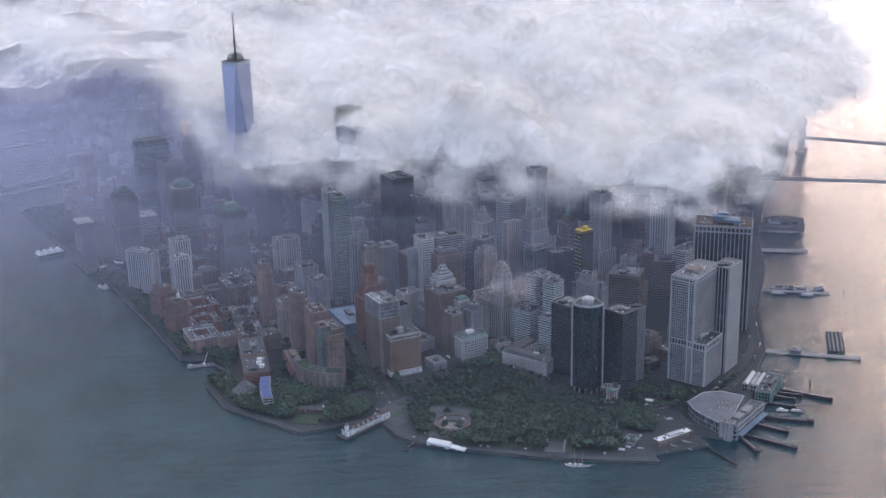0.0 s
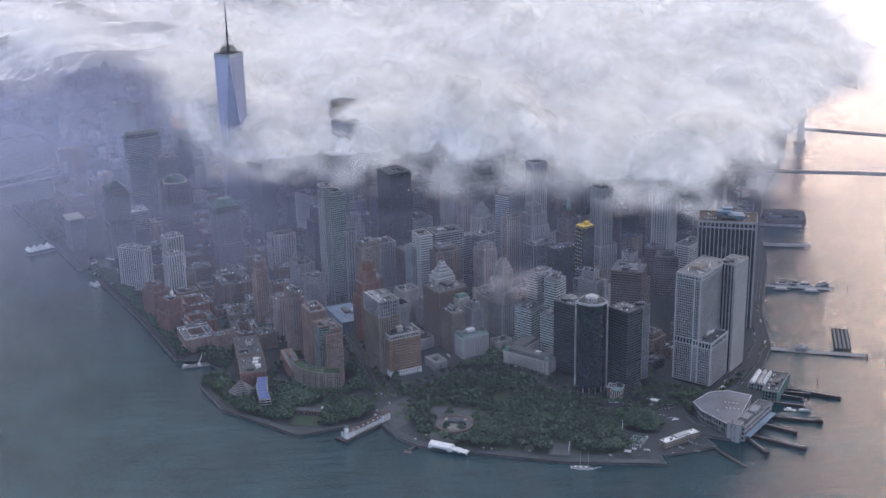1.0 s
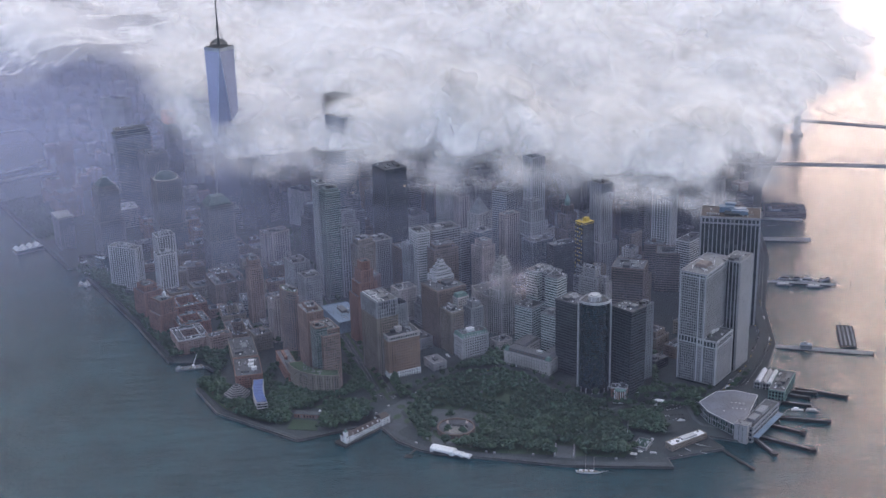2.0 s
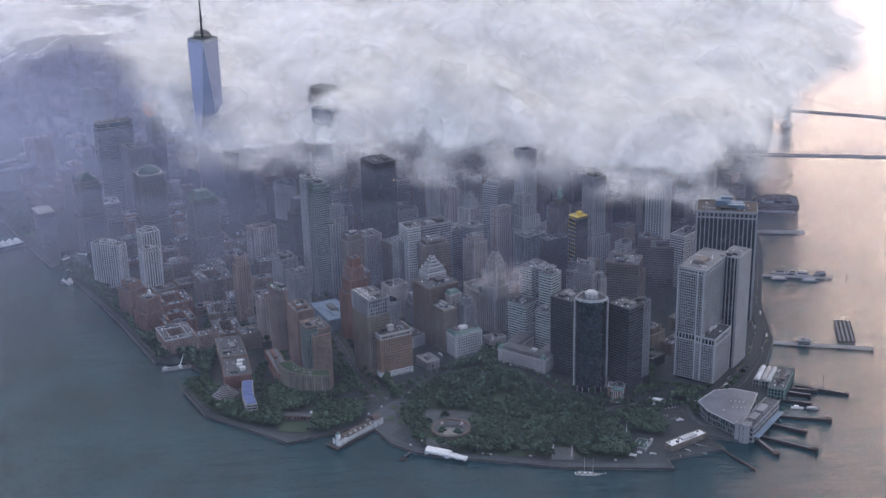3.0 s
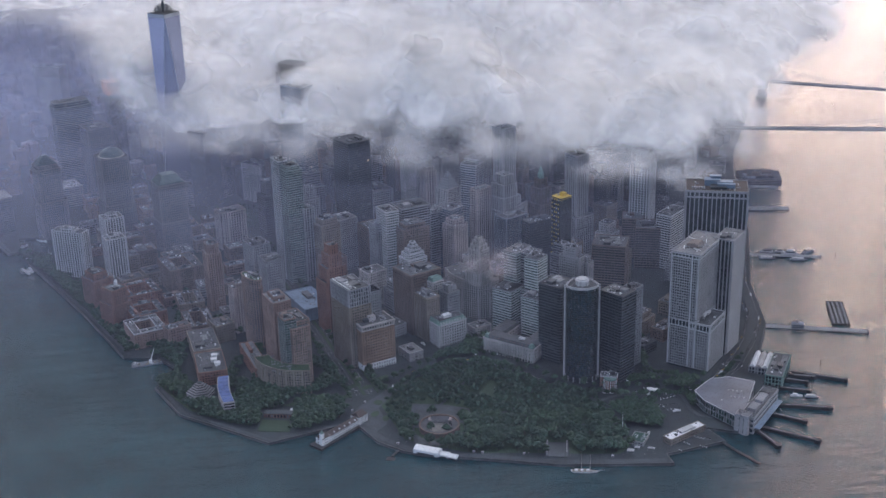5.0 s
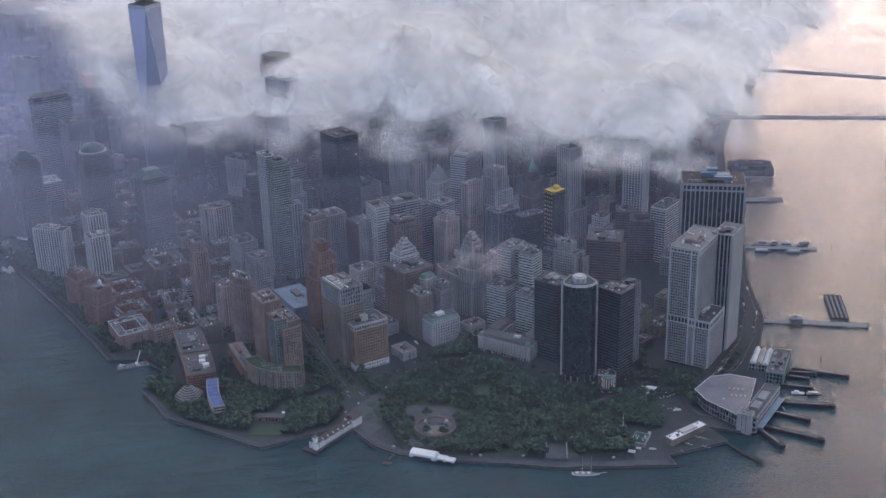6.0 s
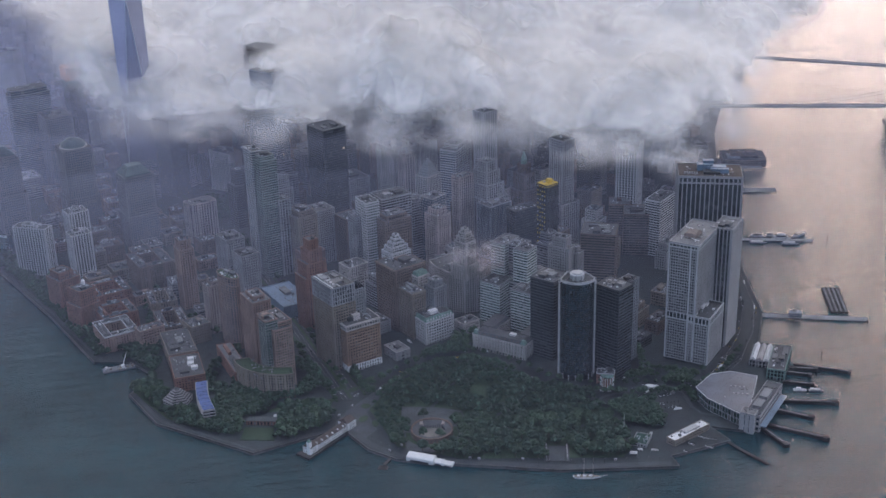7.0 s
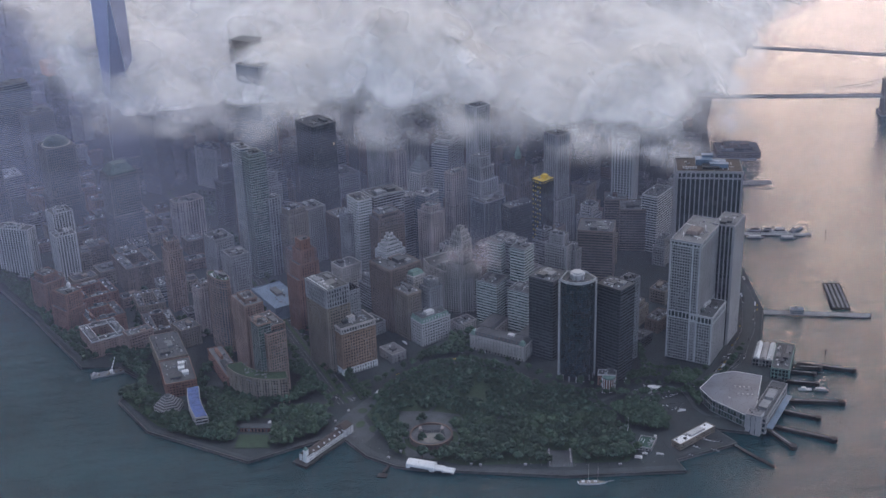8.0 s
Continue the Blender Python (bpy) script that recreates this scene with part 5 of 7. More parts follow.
def jetty(name, label, line, width, top, material=WOOD, piles=True, cat="jetty", group=""):
    """A deck on piles along a line of points."""
    x0, y0 = line[0]
    j = base(name, x0, y0, 0, 0, label, cat, group)
    deck = Mesh()
    for a, b in zip(line, line[1:]):
        ln = math.hypot(b[0] - a[0], b[1] - a[1])
        u = ((b[0] - a[0]) / ln, (b[1] - a[1]) / ln)
        n = (-u[1] * width / 2, u[0] * width / 2)
        p = [(a[0] - n[0] - x0, a[1] - n[1] - y0), (b[0] - n[0] - x0, b[1] - n[1] - y0), (b[0] + n[0] - x0, b[1] + n[1] - y0), (a[0] + n[0] - x0, a[1] + n[1] - y0)]
        deck.prism(p, top - 1.0, top)
        if piles:
            for k in range(max(2, int(ln / 6))):
                for s in (-1, 1):
                    mb = Mesh()
                    px, py = a[0] - x0 + u[0] * (k + 0.5) * 6 + n[0] * s * 0.9, a[1] - y0 + u[1] * (k + 0.5) * 6 + n[1] * s * 0.9
                    mb.tube((px, py, -4), (px, py, top + 0.9), 0.35, n=5)
                    part("pile", mb, WOOD, j)
    part("deck", deck, material, j)
    return j


jetty("landing", "small timber landing with a gangway", [(-46, 1806), (-58, 1788)], 4, 2.2)
jetty("landing_float", "square timber float at the end of a gangway", [(-66, 1784), (-54, 1780)], 9, 1.6)
jetty("landing", "timber landing stage beside the pier house", [(-90, 1862), (-64, 1836)], 4, 2.4)
jetty("landing", "timber landing stage beside the pier house", [(-84, 1868), (-70, 1882)], 4, 2.4)
jetty("jetty", "long narrow dark timber jetty running off the parking lot", [(408, 1782), (425, 1745), (447, 1706)], 5, 2.6)

# white event tent by the water
tent = base("event_tent", 0, 1786, G + 0.2, -27, "white vaulted event tent with two smaller annexes", "tent")
for x0, w, dd, hh in ((-8, 38, 16, 8.5), (18, 13, 11, 5.5), (31, 13, 11, 4)):
    mb = Mesh()
    n = 8
    for s in range(int(w / 6)):
        xa, xb = x0 - w / 2 + s * w / int(w / 6), x0 - w / 2 + (s + 1) * w / int(w / 6)
        for k in range(n):
            q = []
            for a in (k / n, (k + 1) / n):
                q.append((dd / 2 * -math.cos(math.pi * a), hh * (0.62 + 0.38 * (1 - abs(2 * a - 1)) ** 0.7)))
            xm, sag = (xa + xb) / 2, 0.35
            mb.quad((xa, q[0][0], q[0][1]), (xa, q[1][0], q[1][1]), (xm, q[1][0], q[1][1] - sag), (xm, q[0][0], q[0][1] - sag))
            mb.quad((xm, q[0][0], q[0][1] - sag), (xm, q[1][0], q[1][1] - sag), (xb, q[1][0], q[1][1]), (xb, q[0][0], q[0][1]))
    mb.prism(rect(w, dd, x0, 0), 0, hh * 0.62)
    part("canopy", mb, WHITE_PAINT, tent, "white stretched canopy")
    mb = Mesh()
    mb.box(x0, -dd / 2 - 0.15, 0.2, w * 0.7, 0.3, hh * 0.3)
    part("opening", mb, DARK, tent)

# stone memorial with standing slabs
mem = base("memorial", 176, 1775, G + 0.1, -10, "open stone memorial with two rows of tall grey slabs", "memorial")
mb = Mesh()
mb.box(0, 0, 0, 34, 40, 0.5)
part("plaza_floor", mb, PAVING, mem)
for k in range(4):
    for s in (-1, 1):
        mb = Mesh()
        mb.box(14 * s, -14 + k * 9, 0.5, 1.8, 6, 6)
        part("slab", mb, PALE, mem, "tall grey stone slab")

# coast building with flat roof on the lot
cg = building("long_low_building", "long low tan building with a flat white roof", 364, 1790, 31, [((70, 15), 3, 12)], TAN, GL_HOLE, seed=201, roof=WHITE, units=0, fl=3.4, bay=4, pw=1.8, bh=1.6, pd=0.2, bd=0.2)

mb = Mesh()
mb.box(3, 0, 12.2, 26, 9, 3.2)
part("roof_storey", mb, WHITE, cg, "raised white roof storey")
mb = Mesh()
mb.prism(rect(68, 13.4), 12.16, 12.5)
part("roof_membrane", mb, WHITE_PAINT, cg, "white roof membrane")
for k in range(7):
    mb = Mesh()
    mb.box(-30 + 9.5 * k, (-1) ** k * 3.5, 12.5, 2.2, 1.6, 1.2)
    part("vent_box", mb, DARK, cg)

# ferry terminal: great flat roof, glass front, office block along the slips
ft = base("ferry_terminal", 455, 1862, G, 0, "ferry terminal with a broad flat grey roof and tall glass front", "building")
hall = [(407 - 455, 1888 - 1862), (413 - 455, 1855 - 1862), (443 - 455, 1807 - 1862), (452 - 455, 1800 - 1862), (503 - 455, 1905 - 1862), (470 - 455, 1925 - 1862), (440 - 455, 1922 - 1862)]
mb = Mesh()
mb.prism(scaled(hall, 1.03), 18, 19.6)
part("roof", mb, surface("grey_metal_roof", (0.125, 0.135, 0.165), rough=0.5, large=0.03, stains=0.2, island=0), ft, "broad grey metal roof")
storeys(ft, hall, 0.1, 18, STEEL, GL_GREEN, fl=9, bay=5, pw=0.5, bh=0.8, pd=0.4, bd=0.4)
mb = Mesh()
for a, b in zip(hall, hall[1:] + hall[:1]):
    mb.tube((*[v * 1.03 for v in a], 19.7), (*[v * 1.03 for v in b], 19.7), 0.5, n=4)
part("roof_edge", mb, WHITE_PAINT, ft, "white roof edge")
for k in range(9):
    mb = Mesh()
    mb.prism(ngon(10, 1.4, cx=-18 + (k * 37 % 40), cy=-8 + (k * 23 % 44)), 19.6, 20.8)
    part("roof_vent", mb, WHITE, ft)
blk_ang = math.degrees(math.atan2(1880 - 1797, 516 - 452))
mid = ((452 + 516) / 2 - 455 + 4, (1797 + 1880) / 2 - 1862 - 2)
block = rect(104, 22, mid[0], mid[1], blk_ang)
storeys(ft, block, -2, 22, PALE, GL_BLUE, fl=7.5, bay=6, pw=1.2, bh=3.0, pd=0.3, bd=0.4)
roof_on(ft, block, 22, PALE, ROOF, 0, random.Random(4), 1.6)
tower = rect(16, 20, 452 - 455, 1797 - 1862, blk_ang)
storeys(ft, tower, -2, 27, PALE, GL_BLUE, fl=9, bay=12, pw=6, bh=2.0, pd=0.4, bd=0.3)
roof_on(ft, tower, 27, PALE, ROOF_PALE, 0, random.Random(4), 1.2)
for k, (o, w2) in enumerate(((-22, 22), (10, 26))):
    mb = Mesh()
    ux, uy = math.cos(radians(blk_ang)), math.sin(radians(blk_ang))
    mb.prism(rect(w2, 12, mid[0] + ux * o, mid[1] + uy * o, blk_ang), 22, 27)
    part("plant_room", mb, GREY, ft)
mb = Mesh()
mb.prism(rect(100, 10, mid[0] + 15 * uy, mid[1] - 15 * ux, blk_ang), 6, 7)
part("boarding_deck", mb, PALEBLUE, ft, "pale blue boarding deck")
TAKEN.append((455, 1862, 75))

# older steel ferry building with a gabled shed
bm = base("ferry_building", 549, 1976, G, 62, "old ferry building with a flat cluttered roof beside white skylights", "building")
storeys(bm, rect(84, 26, -6, -16), -2, 16, COPPER, GL_HOLE, fl=6, bay=5, pw=1.6, bh=1.4, pd=0.4, bd=0.3)
roof_on(bm, rect(84, 26, -6, -16), 16, COPPER, ROOF, 5, random.Random(31), 1.2)
storeys(bm, rect(56, 30, 12, 13), -2, 11, PALE, GL_HOLE, fl=6, bay=5, pw=1.6, bh=1.4, pd=0.3, bd=0.3)
for k in range(3):
    mb = Mesh()
    mb.prism(rect(54, 9, 12, 3 + k * 9.6), 11, 15, rect(54, 1, 12, 3 + k * 9.6))
    part("skylight", mb, WHITE_PAINT if k != 1 else STONE, bm, "long ridged white skylight")
TAKEN.append((566, 1972, 55))

# timber racks between the ferry slips
RACKS = "timber slip racks"
for a, b, wd in (((470, 1802), (488, 1748), 7), ((474, 1808), (548, 1755), 7), ((500, 1846), (550, 1811), 6), ((516, 1868), (600, 1845), 7), ((560, 1948), (596, 1931), 5),
                 ((585, 1968), (658, 1929), 4), ((548, 1918), (588, 1902), 5), ((575, 1958), (612, 1946), 5)):
    rk = jetty("slip_rack", "dark timber ferry rack on close piles with a pale cap", [a, b], wd, 4.5, WOOD, True, "rack", RACKS)
    mb = Mesh()
    ln = math.hypot(b[0] - a[0], b[1] - a[1])
    u = ((b[0] - a[0]) / ln, (b[1] - a[1]) / ln)
    mb.slab((0, 0), u, (u[1], -u[0]), ln * 0.25, ln * 0.98, 4.5, 5.0, 0.5, -0.5)
    part("cap_rail", mb, PALE, rk, "pale cap rail")
    mb = Mesh()
    mb.slab((0, 0), u, (u[1], -u[0]), 1, ln, -1, 4.2, wd * 0.4, -wd * 0.4)
    part("wale", mb, WOOD, rk)
    mb = Mesh()
    mb.prism(ngon(10, wd * 0.75, cx=b[0] - a[0], cy=b[1] - a[1]), -3, 5.2)
    part("end_dolphin", mb, WOOD, rk)
fb = base("work_float", 566, 1893, 0, -14, "small white work boat moored between racks", "boat")
mb = Mesh()
mb.prism(rect(18, 6), -0.5, 1.6, rect(19, 6.6))
part("hull", mb, WHITE, fb)
mb = Mesh()
mb.box(-2, 0, 1.6, 7, 4, 3)
part("cabin", mb, WHITE_PAINT, fb)

# heliport pier
hp = jetty("heliport_pier", "long concrete pier with a small pale terminal hut", [(601, 2143), (764, 2097)], 15, 2.6, GREY, True, "pier")
sq = base("landing_pad", 741, 2178, 0, -14, "square marked landing deck joined to a pier", "pier")
mb = Mesh()
mb.prism(rect(30, 98), 1.2, 2.8)
part("deck", mb, WOOD, sq, "dark timber deck")
block = Mesh()
block.prism(rect(3.4, 3.4), 2.8, 4.0, rect(3.0, 3.0))
stub = part("deck_block", block, PALE, sq, "small pale block")
stub.location = (-11 * K, -43 * K, 0)
for k in range(1, 52):
    more = new("deck_block", stub.data)
    more.parent, more.location = sq, ((-11 + 7.3 * (k % 4)) * K, (-43 + 7.1 * (k // 4)) * K, 0)
for k in range(8):
    for s in (-1, 1):
        mb = Mesh()
        mb.tube((14 * s, -45 + k * 12.5, -4), (14 * s, -45 + k * 12.5, 3), 0.5, n=6)
        part("pile", mb, WOOD, sq)
building("terminal_hut", "small pale domed pier terminal", 652, 2130, -16, [((20, 11), 2.7, 9)], PALE, GL_BLUE, seed=301, units=1, z=4.5, roof=PALEBLUE, fl=3, bay=3, pw=0.5, bh=0.8)

# river piers further up with moored boats
jetty("ferry_pier", "long low ferry pier", [(660, 2474), (808, 2437)], 13, 2.6, GREY, False, "pier")
jetty("ferry_pier", "low concrete river pier", [(740, 2735), (842, 2718)], 24, 2.6, GREY, False, "pier")
jetty("ferry_pier", "broad river pier under a long shed", [(770, 2905), (870, 2885)], 62, 2.6, GREY, False, "pier")
building("pier_shed", "long two-storey pier shed in the mist", 838, 2912, -12, [((94, 70), 2.7, 15), ((60, 44), 15, 22)], BROWN, GL_DARK, seed=302, units=2, z=4.5, **BANDS)


def boat(label, x, y, ang, ln, wd, decks, hull=None, name="ferry_boat"):
    b = base(name, x, y, 0, ang, label, "boat", "boats")
    out = [(-ln / 2, -wd / 2), (ln * 0.28, -wd / 2), (ln / 2, 0), (ln * 0.28, wd / 2), (-ln / 2, wd / 2)]
    mb = Mesh()
    mb.prism(scaled(out, 0.88), -1.2, 2.0, out)
    part("hull", mb, hull or HULL, b)
    for k in range(decks):
        mb = Mesh()
        mb.box(-ln * 0.06, 0, 2.0 + 2.6 * k, ln * (0.62 - 0.14 * k), wd * (0.84 - 0.1 * k), 2.4)
        mb.box(-ln * 0.06, 0, 4.4 + 2.6 * k, ln * (0.66 - 0.14 * k), wd * (0.9 - 0.1 * k), 0.2)
        part("cabin", mb, WHITE if k % 2 == 0 else GL_DARK, b)
    mb = Mesh()
    mb.tube((0, 0, 2 + 2.6 * decks), (0, 0, 8 + 2.6 * decks), 0.25, n=5)
    part("mast", mb, STEEL, b)
    return b


for x, y, a, ln, wd, dk in ((716, 2478, -14, 34, 9, 2), (758, 2462, -14, 40, 10, 3), (795, 2470, 30, 36, 9, 2), (705, 2448, -14, 34, 9, 1), (762, 2432, -14, 34, 9, 1), (740, 2476, -14, 22, 7, 2), (588, 1886, -16, 22, 6, 1)):
    boat("grey-white harbour boat moored at a pier", x, y, a, ln, wd, dk)
for x, y, a in ((-778, 2728, 60), (-752, 2756, -40), (-752, 2652, -35), (-722, 2651, 75), (-744, 2752, -40), (-716, 2668, 75)):
    boat("white motor yacht moored in a small harbour", x, y, a, 20, 5.5, 2, WHITE_PAINT, "motor_yacht")
boat("white boat on a floating stage by the promenade", -738, 2574, -58, 24, 6, 1, WHITE, "motor_yacht")
jetty("floating_stage", "square floating stage moored off the promenade", [(-755, 2582), (-727, 2592)], 26, 1.0, DARK, False, "stage")

for dx, dy in ((-8, 4), (4, 8), (8, -2)):
    boat("white boat on a floating stage by the promenade", -741 + dx, 2583 + dy, -58, 18, 5, 1, WHITE_PAINT, "motor_yacht")

# floating ferry landing with peaked white roofs
fl_ = base("floating_terminal", -928, 2822, 0, 36, "floating ferry landing under a row of peaked white canopies", "terminal")
mb = Mesh()
mb.box(0, 0, -1, 62, 34, 2.4)
part("barge_hull", mb, HULL, fl_)
for k in range(4):
    mb = Mesh()
    mb.prism(rect(15, 30, -23 + k * 15.4, 0), 8, 15, rect(1.0, 26, -23 + k * 15.4, 0))
    part("canopy", mb, WHITE_PAINT, fl_, "peaked white canopy")
    mb = Mesh()
    mb.box(-23 + k * 15.4, 0, 1.4, 13, 26, 6.6)
    part("hall", mb, GL_BLUE, fl_)
jetty("gangway", "gangway to the floating landing", [(-905, 2850), (-920, 2832)], 4, 3, PALE, False)

# schooner at the promenade
sc = base("schooner", 205, 1716, 0, -9, "white two-masted schooner moored at the promenade", "boat")
out = [(-19, -2.4), (-8, -3.6), (8, -3.2), (20, 0), (8, 3.2), (-8, 3.6), (-19, 2.4)]
mb = Mesh()
mb.prism(scaled(out, 0.82), -1.4, 2.4, out)
part("hull", mb, WHITE_PAINT, sc, "white hull")
mb = Mesh()
mb.prism(scaled(out, 0.92), 2.4, 2.7)
part("deck", mb, TAN, sc)
mb = Mesh()
mb.tube((18, 0, 2.6), (28, 0, 4.4), 0.3, 0.15, 6)
part("bowsprit", mb, WHITE, sc)
for mx_, hh in ((-5, 30), (7, 28)):
    mb = Mesh()
    mb.tube((mx_, 0, 2.4), (mx_, 0, hh), 0.32, 0.16, 6)
    mb.tube((mx_, 0, 5), (mx_ - 10, 0, 5.5), 0.2, 0.2, 6)
    part("mast", mb, STONE, sc)
for p, q in (((7, 0, 27), (27, 0, 4.4)), ((-5, 0, 29), (7, 0, 27)), ((-5, 0, 29), (-18, 0, 3)), ((7, 0, 27), (4, 3, 3)), ((7, 0, 27), (4, -3, 3))):
    mb = Mesh()
    mb.tube(p, q, 0.07, n=3)
    part("stay", mb, DARK, sc)
for k in range(3):
    mb = Mesh()
    mb.box(-12 + 8 * k, 0, 2.7, 4, 2.6, 1.3)
    part("deck_house", mb, WHITE_PAINT, sc)

# work barge with a crane
bg = base("crane_barge", -448, 2136, 0, 14, "work barge with a small white crane and stacked gear", "barge")
mb = Mesh()
mb.box(0, 0, -1, 50, 16, 3)
part("hull", mb, HULL, bg)
mb = Mesh()
mb.box(6, 0, 2, 5, 5, 4)
mb.tube((6, 0, 5), (14, 4, 24), 0.9, 0.5, 6)
part("crane", mb, WHITE_PAINT, bg, "white lattice-boom crane")
rng = random.Random(77)
for k in range(12):
    mb = Mesh()
    mb.box(rng.uniform(-22, 22), rng.uniform(-6, 6), 2, rng.uniform(2, 5), rng.uniform(2, 4), rng.uniform(1, 3), rng.uniform(0, 90))
    part("gear", mb, rng.choice((WHITE, STEEL, TAN)), bg)

# hexagonal stepped museum and its curved wing
hx = base("stepped_museum", -347, 2006, G, 12, "six-sided pale museum stepping up in louvred tiers", "building")
for k in range(6):
    mb = Mesh()
    mb.prism(ngon(6, 22 - 3.2 * k), 8 + 2.6 * k, 9.4 + 2.6 * k)
    part("roof_tier", mb, PALE, hx, "pale stone roof tier")
    mb = Mesh()
    mb.prism(ngon(6, 20.6 - 3.2 * k), 9.4 + 2.6 * k, 10.6 + 2.6 * k)
    part("louvre", mb, DARK, hx)
storeys(hx, ngon(6, 21), -1, 8, PALE, GL_DARK, fl=4.5, bay=5, pw=1.0, bh=1.6, pd=0.3, bd=0.3)
mw = base("museum_wing", -304, 1977, G, -80, "long museum wing with a curved blue panel roof and white bands", "building")
wing_o = [(-44 + k * 11, -8.5 - 3.5 * math.sin(math.pi * k / 8)) for k in range(9)] + [(44 - k * 11, 8.5 - 3.5 * math.sin(math.pi * (8 - k) / 8)) for k in range(9)]
storeys(mw, wing_o, -1, 23, PALE, GL_DARK, fl=4.4, bay=8, pw=0.4, bh=1.9, pd=0.2, bd=0.5)
mb = Mesh()
mb.prism(scaled(wing_o, 1.02), 23, 24.2)
part("roof_rim", mb, PALE, mw)
for k in range(8):
    mb = Mesh()
    a, b, c, d = wing_o[k], wing_o[k + 1], wing_o[16 - k], wing_o[17 - k]
    mb.prism(scaled([a, b, c, d], 0.92), 24.2, 24.9)
    part("blue_roof_panel", mb, ROOF_BLUE, mw, "blue roof panel")

# garden pavilion, tent and small park buildings
pv = base("garden_pavilion", -222, 1925, G, -12, "low brick garden pavilion with a roof terrace", "building")
storeys(pv, rect(44, 12), -0.5, 6, RED, GL_HOLE, fl=6, bay=5, pw=2.6, bh=1.4, pd=0.3, bd=0.3)
mb = Mesh()
mb.box(0, 0, 6, 45, 13, 0.6)
part("terrace", mb, PAVING, pv)
gt = base("garden_tent", -196, 1934, G, -12, "small white marquee with a hipped top", "tent")
mb = Mesh()
mb.prism(rect(20, 9), 0, 3.4)
mb.prism(rect(20.6, 9.6), 3.4, 6.4, rect(12, 0.6))
part("canopy", mb, WHITE_PAINT, gt)
building("park_restaurant", "low restaurant with a green roof at the park corner", 297, 1786, -30, [((20, 28), 3, 8)], PALE, GL_HOLE, seed=303, roof=surface("green_metal_roof", (0.010, 0.048, 0.036), rough=0.8), units=0, fl=4, bay=4, pw=1.2, bh=1.2)
for x, y, w, d in ((278, 1757, 10, 8), (289, 1764, 7, 6), (308, 1759, 10, 4), (314, 1800, 4, 12)):
    ca = base("white_canopy", x, y, G, -20, "small white terrace canopy", "canopy", "terrace canopies")
    mb = Mesh()
    mb.prism(rect(w, d), 3, 4.4, rect(w * 0.4, d * 0.3))
    part("cloth", mb, WHITE, ca)
    for sx, sy in ((-1, -1), (1, -1), (1, 1), (-1, 1)):
        mb = Mesh()
        mb.tube((w * 0.47 * sx, d * 0.47 * sy, 0), (w * 0.47 * sx, d * 0.47 * sy, 3), 0.1, n=5)
        part("post", mb, STEEL, ca)
sh = base("brick_townhouse", 291, 1956, 0, -18, "small red brick townhouse with a curved white colonnade", "building")
half = [(9 * math.cos(radians(a)), -4 + 9 * math.sin(radians(a))) for a in range(180, 361, 20)]
storeys(sh, rect(26, 16, -3, 5), 2, 20, RED, GL_HOLE, fl=4.5, bay=3.6, pw=1.8, bh=1.6, pd=0.3, bd=0.2)
roof_on(sh, rect(26, 16, -3, 5), 20, WHITE, ROOF, 2, random.Random(5))
mb = Mesh()
mb.prism(half + [(9, 0), (-9, 0)], 2, 18)
part("curved_bay", mb, RED, sh)
mb = Mesh()
mb.prism(scaled(half + [(9, 0), (-9, 0)], 1.1), 18, 20)
part("bay_roof", mb, COPPER, sh, "green roof of the curved bay")
for a in range(190, 360, 22):
    mb = Mesh()
    mb.tube((10 * math.cos(radians(a)), -4 + 10 * math.sin(radians(a)), 2), (10 * math.cos(radians(a)), -4 + 10 * math.sin(radians(a)), 18), 0.5, n=8)
    part("column", mb, WHITE_PAINT, sh, "white column")
fp = base("flagpole", 277, 1806, G, 0, "tall white flagpole beside a park path", "flagpole")
mb = Mesh()
mb.tube((0, 0, 0), (0, 0, 34), 0.45, 0.2, 8)
mb.tube((0, 0, 0), (0, 0, 1), 1.2, 1.0, 10)
part("pole", mb, WHITE_PAINT, fp)
sn = base("station_canopy", 351, 1930, G, -30, "white winged station canopy beside the street", "canopy")
mb = Mesh()
mb.prism([(-9, -2), (0, -5), (9, -2), (7, 2), (0, 4), (-7, 2)], 4, 5.4)
mb.box(0, 0, 0, 9, 3, 4)
part("roof", mb, WHITE_PAINT, sn)

